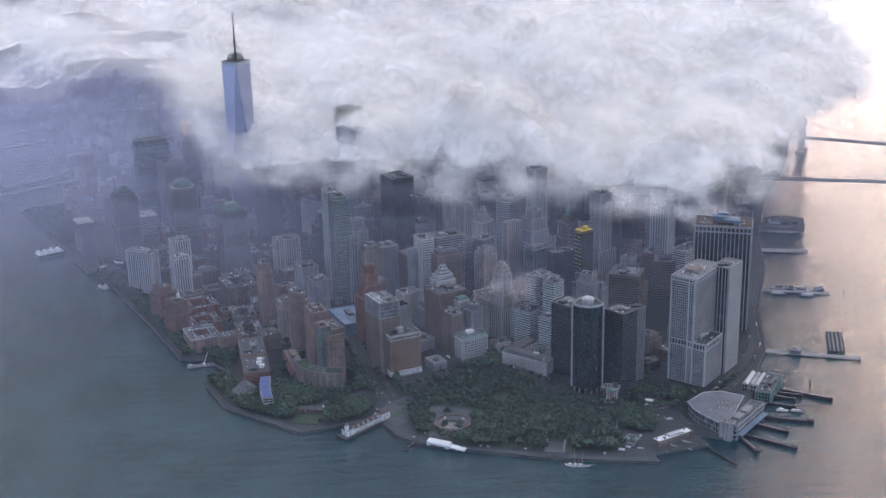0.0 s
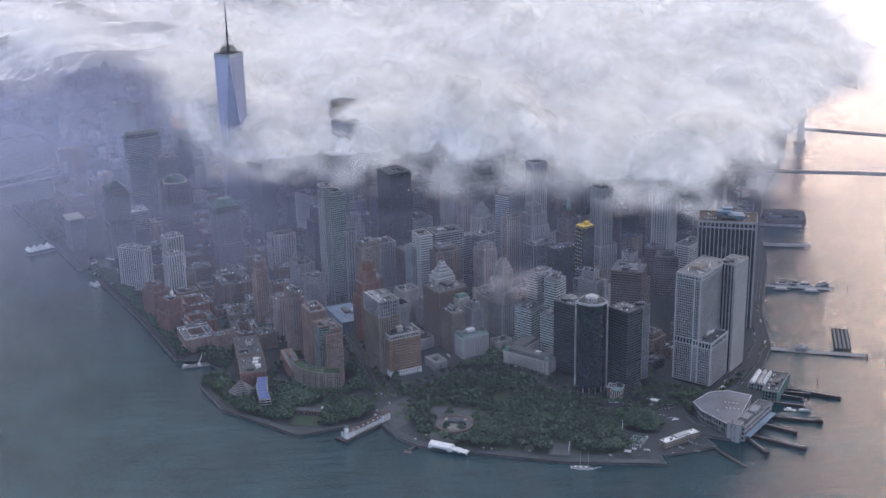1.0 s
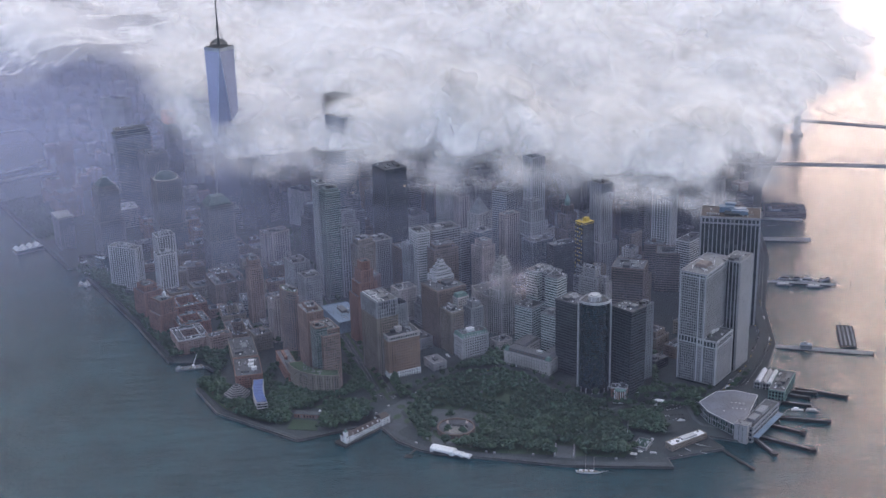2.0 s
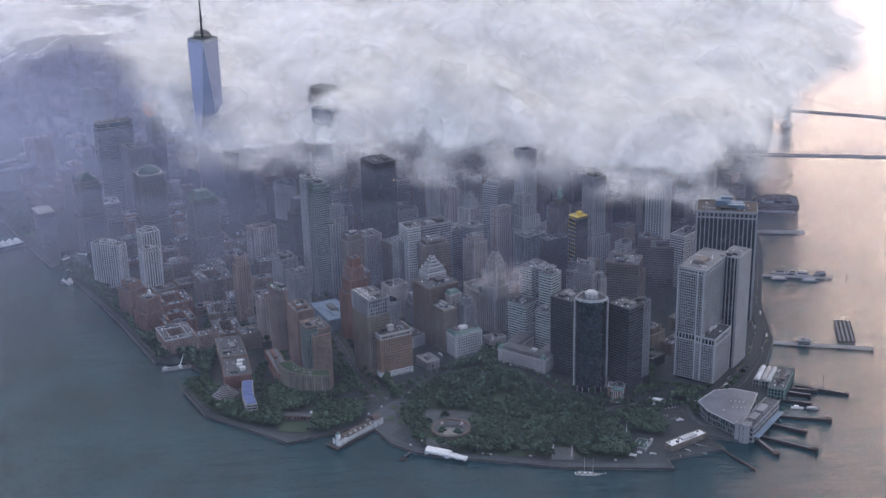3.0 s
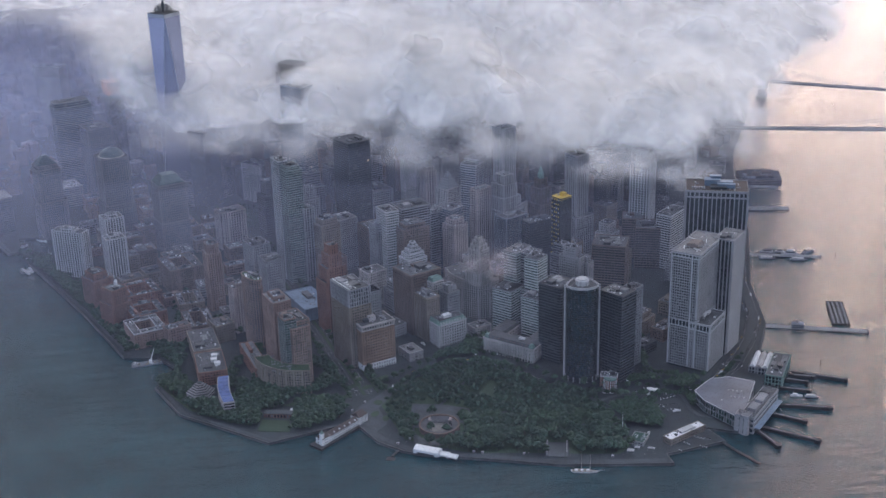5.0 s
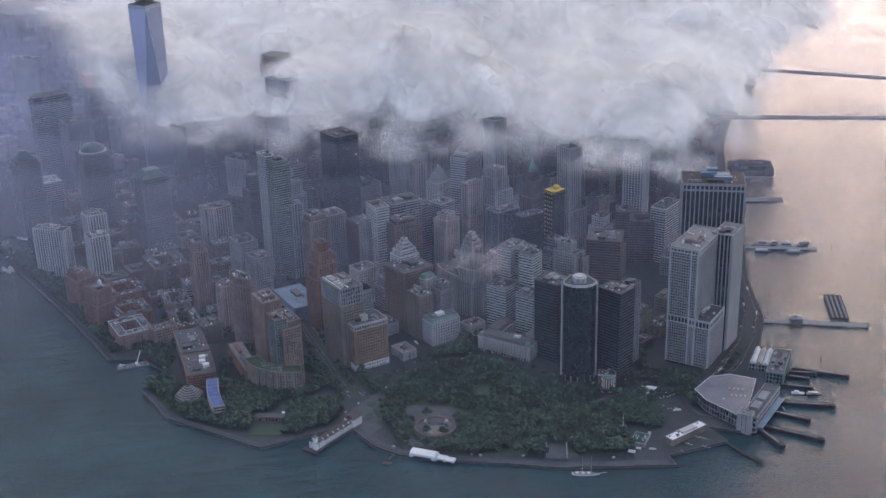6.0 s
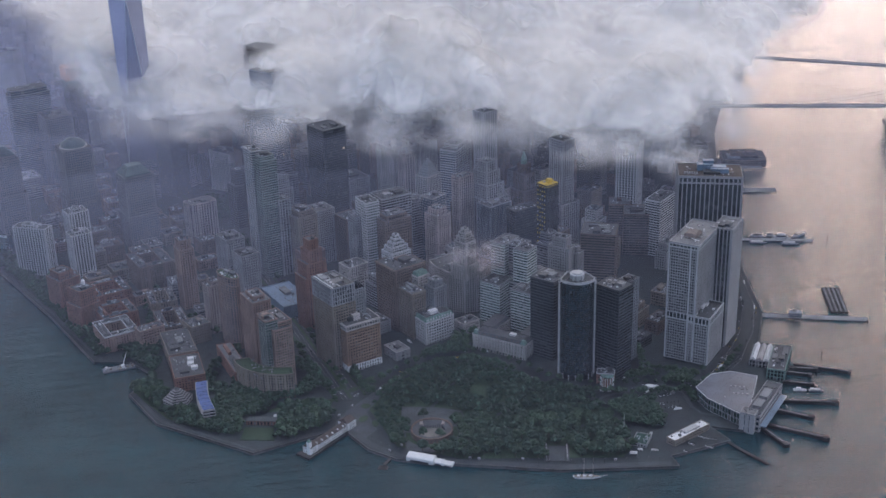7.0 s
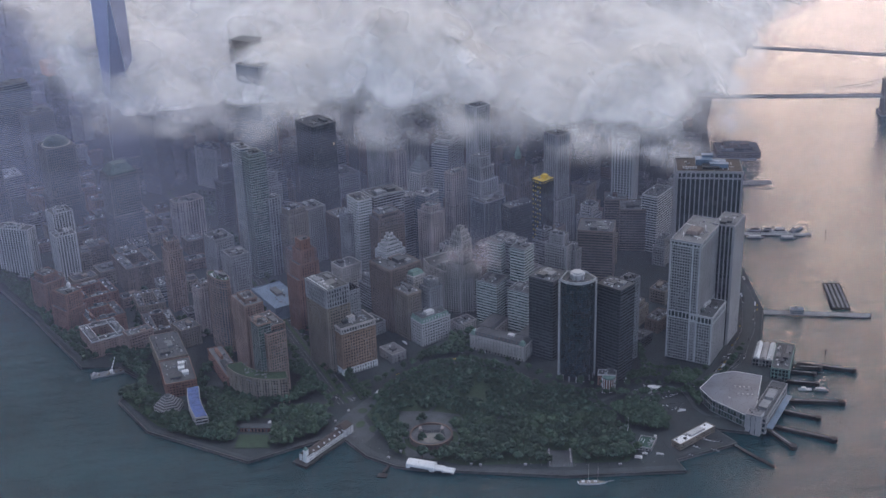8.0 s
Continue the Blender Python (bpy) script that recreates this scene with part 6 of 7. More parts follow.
# ---- bridges up the river ----
for name, label, a, b, zdk, towers in (("river_bridge", "long suspension bridge crossing the misty river", (760, 3228), (1900, 2990), 45, ((0.46, 84),)),
                                       ("river_bridge", "far suspension bridge fading into mist", (980, 3725), (2100, 3130), 45, ((0.10, 98), (0.75, 98)))):
    br = base(name, a[0], a[1], 0, 0, label, "bridge", "bridges")
    v = (b[0] - a[0], b[1] - a[1])
    ln = math.hypot(*v)
    u = (v[0] / ln, v[1] / ln)
    n = (u[1], -u[0])
    mb = Mesh()
    mb.slab((0, 0), u, n, 0, ln, zdk - 2.5, zdk, 10, -10)
    part("deck", mb, STONE, br)
    for s in (-10, 10):
        mb = Mesh()
        mb.slab((n[0] * s, n[1] * s), u, n, 0, ln, zdk, zdk + 2.6, 0.4, -0.4)
        part("truss", mb, STONE, br)
    for f, th in towers:
        mb = Mesh()
        c = (v[0] * f, v[1] * f)
        for s in (-13, 0, 13):
            mb.slab((c[0] + n[0] * s - u[0] * 8, c[1] + n[1] * s - u[1] * 8), u, n, 0, 16, -4, th, 4, -4)
        mb.slab((c[0] - u[0] * 9, c[1] - u[1] * 9), u, n, 0, 18, th - 8, th, 17, -17)
        mb.slab((c[0] - u[0] * 14, c[1] - u[1] * 14), u, n, 0, 28, -4, 6, 24, -24)
        part("tower", mb, surface("bridge_granite", (0.2, 0.17, 0.15)), br, "tall stone bridge tower")
        for s in (-12, 12):
            for sg in (-1, 1):
                cb = Mesh()
                prev = None
                for k in range(13):
                    x = k / 12 * 0.24 * sg
                    z = zdk + 6 + (th - zdk - 6) * (1 - k / 12) ** 2
                    p = (v[0] * (f + x) + n[0] * s, v[1] * (f + x) + n[1] * s, z)
                    if prev:
                        cb.tube(prev, p, 0.45, n=4)
                    prev = p
                part("main_cable", cb, STEEL, br)

# river piers on the far west side
for a, b, w in (((-1074, 3623), (-1240, 3450), 24), ((-1047, 3522), (-1235, 3362), 26), ((-1278, 4033), (-1560, 3870), 24), ((-1413, 4198), (-1640, 4050), 22)):
    jetty("river_pier", "long low pier in the broad river", [a, b], w, 2.6, GREY, False, "pier", "western piers")
for x, y in ((640, 1990), (760, 2090), (838, 2440)):
    bu = base("channel_marker", x, y, 0, 0, "dark timber pile cluster in the water", "marker", "channel markers")
    mb = Mesh()
    for k in range(5):
        mb.tube((0.8 * math.cos(k * 1.26), 0.8 * math.sin(k * 1.26), -4), (0.3 * math.cos(k * 1.26), 0.3 * math.sin(k * 1.26), 9), 0.4, n=5)
    part("piles", mb, WOOD, bu)


# ---- trees ----
def ico_shape(n):
    bm_ = bmesh.new()
    bmesh.ops.create_icosphere(bm_, subdivisions=n, radius=1)
    out = [v.co.copy() for v in bm_.verts], [tuple(v.index for v in f.verts) for f in bm_.faces]
    bm_.free()
    return out


ICO1, ICO2 = ico_shape(1), ico_shape(2)


def clump(mb, c, s, rng, shape):
    """An uneven rounded mass of leaves."""
    i = len(mb.v)
    q = Euler((rng.uniform(0, 6), rng.uniform(0, 6), 0)).to_matrix()
    for v in shape[0]:
        p = (q @ v) * s * rng.uniform(0.78, 1.2)
        mb.v.append((c[0] + p.x, c[1] + p.y, c[2] + p.z * 0.85))
    mb.f += [tuple(i + n for n in f) for f in shape[1]]


def tree_model(seed, h, r):
    """Tapered trunk with limbs under a crown of leaf clumps."""
    rng = random.Random(seed)
    t = base("tree", 0, 0, 0, 0, "leafy green broad-crowned park tree", "tree", "park trees")
    mb = Mesh()
    mb.tube((0, 0, -0.3), (0, 0, h * 0.45), 0.42, 0.26, 6)
    for k in range(6):
        a = k * 1.05 + rng.uniform(-0.3, 0.3)
        mb.tube((0, 0, h * rng.uniform(0.28, 0.42)), (r * 0.6 * math.cos(a), r * 0.6 * math.sin(a), h * rng.uniform(0.55, 0.8)), 0.2, 0.06, 5)
    part("trunk", mb, BARK, t)
    cr = Mesh()
    # a dome of rounded boughs, each bough roughened by leaf clumps
    boughs = [(0, 0, h * 0.74, r * 0.52)]
    for k in range(9):
        w, e = k * 2.4 + rng.uniform(-0.3, 0.3), rng.uniform(0.3, 0.68)
        boughs.append((r * e * math.cos(w), r * e * math.sin(w), h * (0.74 - 0.42 * e * e) + rng.uniform(-0.05, 0.04) * h, r * rng.uniform(0.30, 0.44)))
    for x, y, z, s in boughs:
        clump(cr, (x, y, z), s, rng, ICO2)
        for _ in range(5):
            d = Vector((rng.gauss(0, 1), rng.gauss(0, 1), rng.gauss(0.5, 0.7))).normalized() * s * 0.95
            clump(cr, (x + d.x, y + d.y, z + d.z * 0.85), s * rng.uniform(0.22, 0.42), rng, ICO1)
    part("crown", cr, LEAF, t, "", True)
    return t


def inside(p, poly):
    n, c = len(poly), False
    for i in range(n):
        (x0, y0), (x1, y1) = poly[i], poly[i - 1]
        if (y0 > p[1]) != (y1 > p[1]) and p[0] < (x1 - x0) * (p[1] - y0) / (y1 - y0) + x0:
            c = not c
    return c


MODELS = [tree_model(s, h, r) for s, h, r in ((1, 16, 8.2), (2, 14, 6.8), (3, 18, 9.4), (4, 12, 6.0), (5, 15, 7.6))]
rng = random.Random(5)
PLAZA = [(-20, 1938), (30, 1928), (64, 1912), (66, 1886), (52, 1880), (54, 1850), (46, 1822), (10, 1808), (-22, 1820), (-24, 1862), (-16, 1884), (-26, 1896)]


def scatter(poly, gap, count, free=()):
    """Even random places inside an outline."""
    xs_, ys_ = [p[0] for p in poly], [p[1] for p in poly]
    out = []
    for _ in range(count * 40):
        p = (rng.uniform(min(xs_), max(xs_)), rng.uniform(min(ys_), max(ys_)))
        if inside(p, poly) and not any(inside(p, f) for f in free) and all((p[0] - q[0]) ** 2 + (p[1] - q[1]) ** 2 > gap ** 2 for q in out):
            out.append(p)
            if len(out) >= count:
                break
    return out


WALL_Q = [(158, 1755), (195, 1755), (195, 1798), (158, 1798)]
park_spots = sorted(scatter(PARK, 7.6, 500, (PLAZA, WALL_Q, [(100, 1990), (78, 1950), (100, 1938), (125, 1975)])), key=lambda p: p[1])
spots = park_spots[:205]
spots += scatter([(-418, 2048), (-360, 1960), (-300, 1918), (-262, 1902), (-255, 1950), (-330, 1975), (-375, 2050), (-390, 2085)], 6.6, 48, ([(-375, 1975), (-318, 1975), (-318, 2032), (-375, 2032)], [(-320, 1925), (-288, 1925), (-288, 2030), (-320, 2030)]))
spots += scatter([(-200, 1905), (-130, 1905), (-125, 1950), (-195, 1968)], 6.6, 30)
spots = spots[:296]
used_model = set()
for i, (x, y) in enumerate(spots):
    m = rng.randrange(5)
    p = pose(x * K, y * K, (G + 0.1) * K, 0, 0, rng.uniform(0, 360))
    if m not in used_model:
        MODELS[m].matrix_world = p
        used_model.add(m)
    else:
        copy_thing(MODELS[m], p)


def free_spot(x, y):
    """Clear of footprints already built."""
    return all((x - tx) ** 2 + (y - ty) ** 2 > (tr * 0.8 + 3) ** 2 for tx, ty, tr in TAKEN)


def tree_belt(label, spots_):
    """Many further trees whose crowns run together."""
    mb = Mesh()
    for x, y in spots_:
        mb.tube((x, y, G - 0.3), (x, y, G + 6), 0.4, 0.25, 5)
        g = rng.uniform(0.75, 1.3)
        clump(mb, (x, y, G + 8.6 * g), 3.6 * g, rng, ICO2)
        for k in range(7):
            w, e = k * 0.9 + rng.uniform(-0.2, 0.2), rng.uniform(2.2, 4.6) * g
            clump(mb, (x + e * math.cos(w), y + e * math.sin(w), G + (9.4 - 0.55 * e) * g + rng.gauss(0, 0.5)), rng.uniform(1.5, 2.7) * g, rng, ICO1)
        for k in range(5):
            w, e = rng.uniform(0, 6.28), rng.uniform(0.5, 4.0) * g
            clump(mb, (x + e * math.cos(w), y + e * math.sin(w), G + (11.8 - 0.7 * e) * g), rng.uniform(0.7, 1.3) * g, rng, ICO1)
    return tagged(part("tree_belt", mb, LEAF, None, "", True), label, "trees", "", "stuff")


tree_belt("dense dark green trees in the park behind the fort", park_spots[205:])
tree_belt("dense trees along both sides of the highway", [(x + rng.uniform(-2, 2), y + rng.uniform(-2, 2)) for o in (-25, -31, 24) for x, y in [tuple(Vector(a).lerp(Vector(b), t / 5)) for a, b in zip(offset_line(WEST[:5], o), offset_line(WEST[:5], o)[1:]) for t in range(5)] for _ in (0,)])
tree_belt("trees round the foot of the curved apartment wing", scatter([(-275, 2010), (-235, 1985), (-175, 1985), (-140, 2010), (-150, 2050), (-172, 2005), (-215, 1996), (-255, 2030)], 5.6, 70) + scatter([(-395, 2060), (-340, 1960), (-300, 1925), (-290, 1935), (-330, 1972), (-372, 2035), (-378, 2070)], 5.8, 60))
tree_belt("hedged groves of green trees behind the garden", scatter([(-300, 1960), (-262, 1935), (-215, 1950), (-205, 1978), (-250, 1992), (-295, 2000)], 5.8, 70) + scatter([(-200, 1905), (-135, 1900), (-118, 1935), (-135, 1968), (-195, 1970)], 5.8, 60) + scatter([(-340, 1935), (-262, 1890), (-258, 1925), (-320, 1960)], 6, 40))
tree_belt("green trees beside the parking ground", scatter([(300, 1900), (345, 1895), (340, 1815), (300, 1830)], 6.2, 46))
tree_belt("green trees along brick apartment blocks", scatter([(-500, 2245), (-425, 2160), (-402, 2178), (-405, 2215), (-425, 2205), (-480, 2260)], 6.2, 46) + scatter([(-402, 2110), (-383, 2110), (-393, 2330), (-410, 2420), (-435, 2410), (-412, 2260)], 6.0, 70) + scatter([(-440, 2160), (-400, 2150), (-385, 2085), (-392, 2080), (-400, 2115), (-432, 2152)], 6, 14))
tree_belt("trees in a small square before the custom house", scatter([(70, 2092), (105, 2092), (125, 2165), (95, 2190)], 6.0, 30) + [(-100 - 6 * k, 2010 + 24 * k) for k in range(9)])
tree_belt("dense belt of green trees on the river point", scatter([(-1095, 3195), (-912, 2878), (-872, 2905), (-1000, 3245)], 7.5, 230))
tree_belt("green trees along the river promenade", scatter([(-650, 2490), (-500, 2262), (-480, 2290), (-600, 2500), (-700, 2640), (-770, 2680), (-790, 2670)], 7.0, 170))
tree_belt("street trees along the highway and a memorial grove", [(-172 - 0.30 * k + rng.uniform(-3, 3) - (26 if k % 2 else -26), 2250 + k + rng.uniform(-3, 3)) for k in range(0, 400, 9)] + scatter([(-320, 2760), (-250, 2740), (-280, 2880), (-350, 2900)], 8.5, 90))

tree_belt("close rows of trees along the river promenade", [(x + rng.uniform(-2.5, 2.5), y + rng.uniform(-2.5, 2.5)) for o in (-12, -19, -27) for a, b in zip(offset_line([(-740, 2614), (-656, 2466), (-591, 2354), (-489, 2160)], -o), offset_line([(-740, 2614), (-656, 2466), (-591, 2354), (-489, 2160)], -o)[1:]) for x, y in [tuple(Vector(a).lerp(Vector(b), t / 17)) for t in range(17)]])
tree_belt("street trees along the curving park street", [(x + rng.uniform(-2, 2), y + rng.uniform(-2, 2)) for o, n in ((-14, 7), (14, 4)) for a, b in zip(offset_line(STATE, o), offset_line(STATE, o)[1:]) for x, y in [tuple(Vector(a).lerp(Vector(b), t / n)) for t in range(n)] if free_spot(x, y)])
tree_belt("leafy triangle of trees between park path and parking ground", scatter([(276, 1884), (306, 1906), (346, 1869), (346, 1836), (320, 1815), (292, 1831)], 6.0, 64))
tree_belt("trees round the station canopy", scatter([(322, 1962), (332, 1978), (362, 1975), (372, 1962), (345, 1962)], 6, 14) + scatter([(375, 1944), (400, 1962), (418, 1942), (405, 1930)], 6, 20) + scatter([(395, 1905), (402, 1912), (408, 1880), (400, 1870)], 5.5, 8))
tree_belt("dark trees in the inner courts of the western blocks", scatter([(-350, 2230), (-300, 2230), (-310, 2330), (-345, 2330)], 6.5, 24) + scatter([(-275, 2080), (-255, 2085), (-262, 2170), (-282, 2165)], 6, 20) + scatter([(-262, 1968), (-238, 1942), (-222, 1965), (-262, 2008), (-290, 2000)], 5.5, 40) + scatter([(-270, 1905), (-254, 1895), (-252, 1935), (-275, 1945)], 5.5, 22) + scatter([(-205, 1875), (-180, 1872), (-130, 1900), (-140, 1930), (-200, 1915)], 6, 44))
tree_belt("dark trees between the museum and the brick school", scatter([(-318, 2040), (-300, 2130), (-290, 2130), (-296, 2050), (-270, 2030), (-262, 2075), (-250, 2075), (-252, 2020), (-285, 2000)], 5.8, 60) + scatter([(-155, 2060), (-135, 2000), (-120, 2010), (-150, 2100), (-190, 2120), (-215, 2160), (-228, 2158), (-190, 2090)], 5.8, 50) + scatter([(25, 2095), (62, 2110), (92, 2118), (86, 2095), (40, 2082)], 5.6, 40))
tree_belt("small dark street trees round the foot of the slab tower", [(x + rng.uniform(-2, 2), y + rng.uniform(-2, 2)) for x, y in [(362 + 6 * k, 1990 - 3.5 * k) for k in range(12)] + [(356 + 2 * k, 2000 + 11 * k) for k in range(11)] + [(318 - k, 2020 + 13 * k) for k in range(9)] if free_spot(x, y)])
tree_belt("two dark trees in the fort's court", [(0, 1850), (2, 1853), (24, 1844), (26, 1842), (4, 1902), (8, 1903), (52, 1882), (47, 1884)])


# ---- traffic ----
def car_model(label, material, ln, h, name="car"):
    c = base(name, 0, 0, 0, 0, label, name, "street traffic")
    mb = Mesh()
    mb.prism(rect(ln, 1.9), 0.0, h * 0.55, rect(ln * 0.97, 1.8))
    part("body", mb, material, c)
    mb = Mesh()
    mb.prism(rect(ln * 0.62, 1.7, -0.2), h * 0.55, h, rect(ln * 0.45, 1.45, -0.2))
    part("cabin", mb, GL_BLACK if ln < 8 else material, c)
    return c


CARS = [car_model("white car on the street", WHITE_PAINT, 4.6, 1.5), car_model("dark car on the street", DARK, 4.7, 1.5), car_model("yellow taxi on the street", YELLOW, 4.8, 1.5),
        car_model("silver car on the street", STEEL, 4.6, 1.5), car_model("white city bus on the street", WHITE_PAINT, 12, 3.1, "bus")]
fresh = set()
rng = random.Random(9)


def park_car(m, x, y, ang, z):
    p = pose(x * K, y * K, z * K, 0, 0, ang)
    if m not in fresh:
        CARS[m].matrix_world = p
        fresh.add(m)
    else:
        copy_thing(CARS[m], p)


for line, lanes, z, count in ((WEST[:7], (-14, -9, 9, 14), 0.1, 40), (STATE, (-6, -2.5, 2.5, 6), 0.14, 46), (SOUTH, (-13, -10, -7, 7, 10, 13), 0.12, 84), (BROAD[:4], (-6, 3), 0.16, 12), (WHITE_ST, (-6, 3), 0.18, 16)):
    for k in range(count):
        i = rng.randrange(len(line) - 1)
        t = rng.random()
        a, b = line[i], line[i + 1]
        d = math.degrees(math.atan2(b[1] - a[1], b[0] - a[0]))
        o = rng.choice(lanes)
        x, y = a[0] * (1 - t) + b[0] * t - math.sin(radians(d)) * o, a[1] * (1 - t) + b[1] * t + math.cos(radians(d)) * o
        park_car(rng.choice((0, 1, 1, 1, 2, 3, 3)) if k % 17 else 4, x, y, d, G + z)
for x, y in ((380, 1786), (384, 1784), (388, 1781), (394, 1779), (398, 1776), (361, 1771), (365, 1769), (381, 1760), (386, 1757), (349, 1753)):
    park_car(rng.choice((0, 0, 0, 3)), x + rng.uniform(-1, 1), y + rng.uniform(-1, 1), 120 + rng.uniform(-6, 6), G + 0.14)
for k in range(46):
    park_car(rng.choice((0, 0, 3, 1)), 326 + 5.6 * (k % 11) - 1.5 * (k // 11), 1908 - 12 * (k // 11) + 1.6 * (k % 11) * (k // 11 < 2) + rng.uniform(-1.5, 1.5), 75 + rng.uniform(-12, 12), G + 0.10)
for x, y, a in ((372, 1864, 5), (319, 1965, 60), (126, 2092, -35), (11, 2145, -62), (-131, 1956, 20), (-117, 1997, -75), (346, 1922, 20), (300, 1958, 65)):
    park_car(4, x, y, a, G + 0.2)

# ---- the many other buildings ----
rng = random.Random(12)
INF = [("old stone office building among the towers", STONE, GL_HOLE, GRID), ("old brown brick loft building", BROWN, GL_HOLE, GRID), ("grey office building with ribbon windows", GREY, GL_DARK, BANDS),
       ("tan brick office building", TAN, GL_HOLE, GRID), ("pale concrete office building", PALE, GL_HOLE, GRID), ("dark glass office building", DARK, GL_BLACK, BANDS), ("reddish brick office building", PINKBRICK, GL_HOLE, GRID)]


def free_at(x, y, r):
    for tx, ty, tr in TAKEN:
        if (x - tx) ** 2 + (y - ty) ** 2 < (r * 0.8 + tr * 0.78) ** 2:
            return False
    for line, w in ((WEST, 24), (STATE, 17), (SOUTH, 30), (BROAD, 13), (WHITE_ST, 13)):
        for a, b in zip(line, line[1:]):
            ab = Vector(b) - Vector(a)
            t = max(0, min(1, (Vector((x, y)) - Vector(a)).dot(ab) / ab.length_squared))
            if (Vector(a) + ab * t - Vector((x, y))).length < w + r * 0.6:
                return False
    return True


DOWNTOWN = [(-150, 2130), (-40, 2140), (60, 2110), (200, 2030), (330, 1965), (440, 1960), (540, 2100), (590, 2330), (640, 2480), (730, 2750), (790, 3050), (-330, 3080), (-400, 2900), (-210, 2500)]
made = 0
for _ in range(2600):
    x, y = rng.uniform(-400, 790), rng.uniform(1960, 3080)
    w, d = rng.uniform(20, 42), rng.uniform(22, 46)
    r = math.hypot(w, d) / 2
    if made >= 135 or not inside((x, y), DOWNTOWN) or not free_at(x, y, r) or (-350 < x < -240 and 2730 < y < 2900):
        continue
    lo, hi = np.interp(y, (2000, 2200, 2450, 2700, 3050), (14, 22, 45, 60, 50)), np.interp(y, (2000, 2200, 2450, 2700, 3050), (30, 48, 92, 125, 110))
    if x > 480:
        lo, hi = 20, 60
    h = rng.uniform(lo, hi)
    label, wall, glass, style = rng.choice(INF)
    a = np.interp(x, (-200, 100, 400, 700), (-62, -58, -46, -25)) + rng.uniform(-4, 4)
    tiers = [((w, d), 3, h)] if rng.random() < 0.55 else [((w, d), 3, h * 0.75), ((w * 0.7, d * 0.7), h * 0.75, h)]
    building("office_building", label, x, y, float(a), tiers, wall, glass, "close-set downtown buildings", units=2, seed=made, tank=rng.random() < 0.3, cornice=0.6 if style is GRID else 0.0, **style)
    made += 1


WESTSIDE = [(-560, 2420), (-420, 2200), (-300, 2110), (-215, 2130), (-220, 2300), (-290, 2540), (-400, 2820), (-520, 3000), (-700, 2960), (-640, 2700), (-690, 2620), (-600, 2500)]
made = 0
for _ in range(1500):
    x, y = rng.uniform(-700, -200), rng.uniform(2100, 3000)
    w, d = rng.uniform(20, 40), rng.uniform(22, 44)
    if made >= 46 or not inside((x, y), WESTSIDE) or not free_at(x, y, math.hypot(w, d) / 2):
        continue
    h = rng.uniform(16, 40) if y < 2600 else rng.uniform(20, 60)
    label, wall, glass, style = rng.choice((INF[1], INF[3], INF[6], INF[2]))
    building("mid_rise_block", label, x, y, -66 + rng.uniform(-5, 5), [((w, d), 3, h)], wall, glass, "mid-rise blocks on the west side", units=2, seed=made + 500, **style)
    made += 1


# hazy low city to the north, too many to count
def far_city(label, walls, poly, count, seed, hmin, hmax, skip=()):
    rg = random.Random(seed)
    xs_, ys_ = [p[0] for p in poly], [p[1] for p in poly]
    mb = Mesh()
    n = 0
    while n < count:
        x, y = rg.uniform(min(xs_), max(xs_)), rg.uniform(min(ys_), max(ys_))
        n += 1
        x, y = round(x / 34) * 34 + rg.uniform(-5, 5), round(y / 38) * 38 + rg.uniform(-5, 5)
        if not inside((x, y), poly) or not free_at(x, y, 14):
            continue
        w, d, h = rg.uniform(16, 30), rg.uniform(16, 32), rg.uniform(hmin, hmax) * (1 if rg.random() < 0.9 else 2.2)
        a = rg.choice((-58, -60, -62))
        mb.box(x, y, G - 1, w, d, h, a)
        for f in range(int(h / 4)):
            mb.box(x, y, G + 2 + f * 4, w + 0.7, d + 0.7, 1.5, a)
        mb.box(x + rg.uniform(-4, 4), y + rg.uniform(-4, 4), G - 1 + h, w * 0.3, d * 0.3, rg.uniform(2, 5), a)
    return tagged(part("far_city", mb, walls), label, "buildings", "", "stuff")


NORTH = [(-1020, 3330), (-880, 3160), (-560, 3120), (-300, 3100), (200, 3100), (790, 3100), (1000, 3550), (1250, 4300), (1450, 5000), (-2000, 5000), (-1500, 4380), (-1240, 4050)]
far_city("hazy brick city blocks reaching north", PINKBRICK, NORTH, 900, 3, 12, 34)
far_city("hazy grey city blocks reaching north", GREY, NORTH, 800, 4, 12, 40)
far_city("hazy pale stone city blocks reaching north", STONE, NORTH, 700, 6, 14, 46)


# street lamps along the promenade and the curving street
def street_lamp(x, y):
    lp = base("street_lamp", x, y, G + 0.2, 0, "slim dark street lamp on the paving", "lamp", "promenade lamps")
    mb = Mesh()
    mb.tube((0, 0, 0), (0, 0, 7.5), 0.16, 0.1, 5)
    part("post", mb, DARK, lp)
    mb = Mesh()
    mb.prism(ngon(6, 0.45), 7.5, 8.2, ngon(6, 0.2))
    part("head", mb, PALE, lp)


PROMENADE = [(-98, 1880), (-70, 1840), (-36, 1808), (-8, 1795), (105, 1765), (175, 1745), (322, 1730)]
for a, b in zip(PROMENADE, PROMENADE[1:]):
    n = max(2, int(math.hypot(b[0] - a[0], b[1] - a[1]) / 14))
    for k in range(n):
        street_lamp(a[0] + (b[0] - a[0]) * k / n, a[1] + (b[1] - a[1]) * k / n + 2)

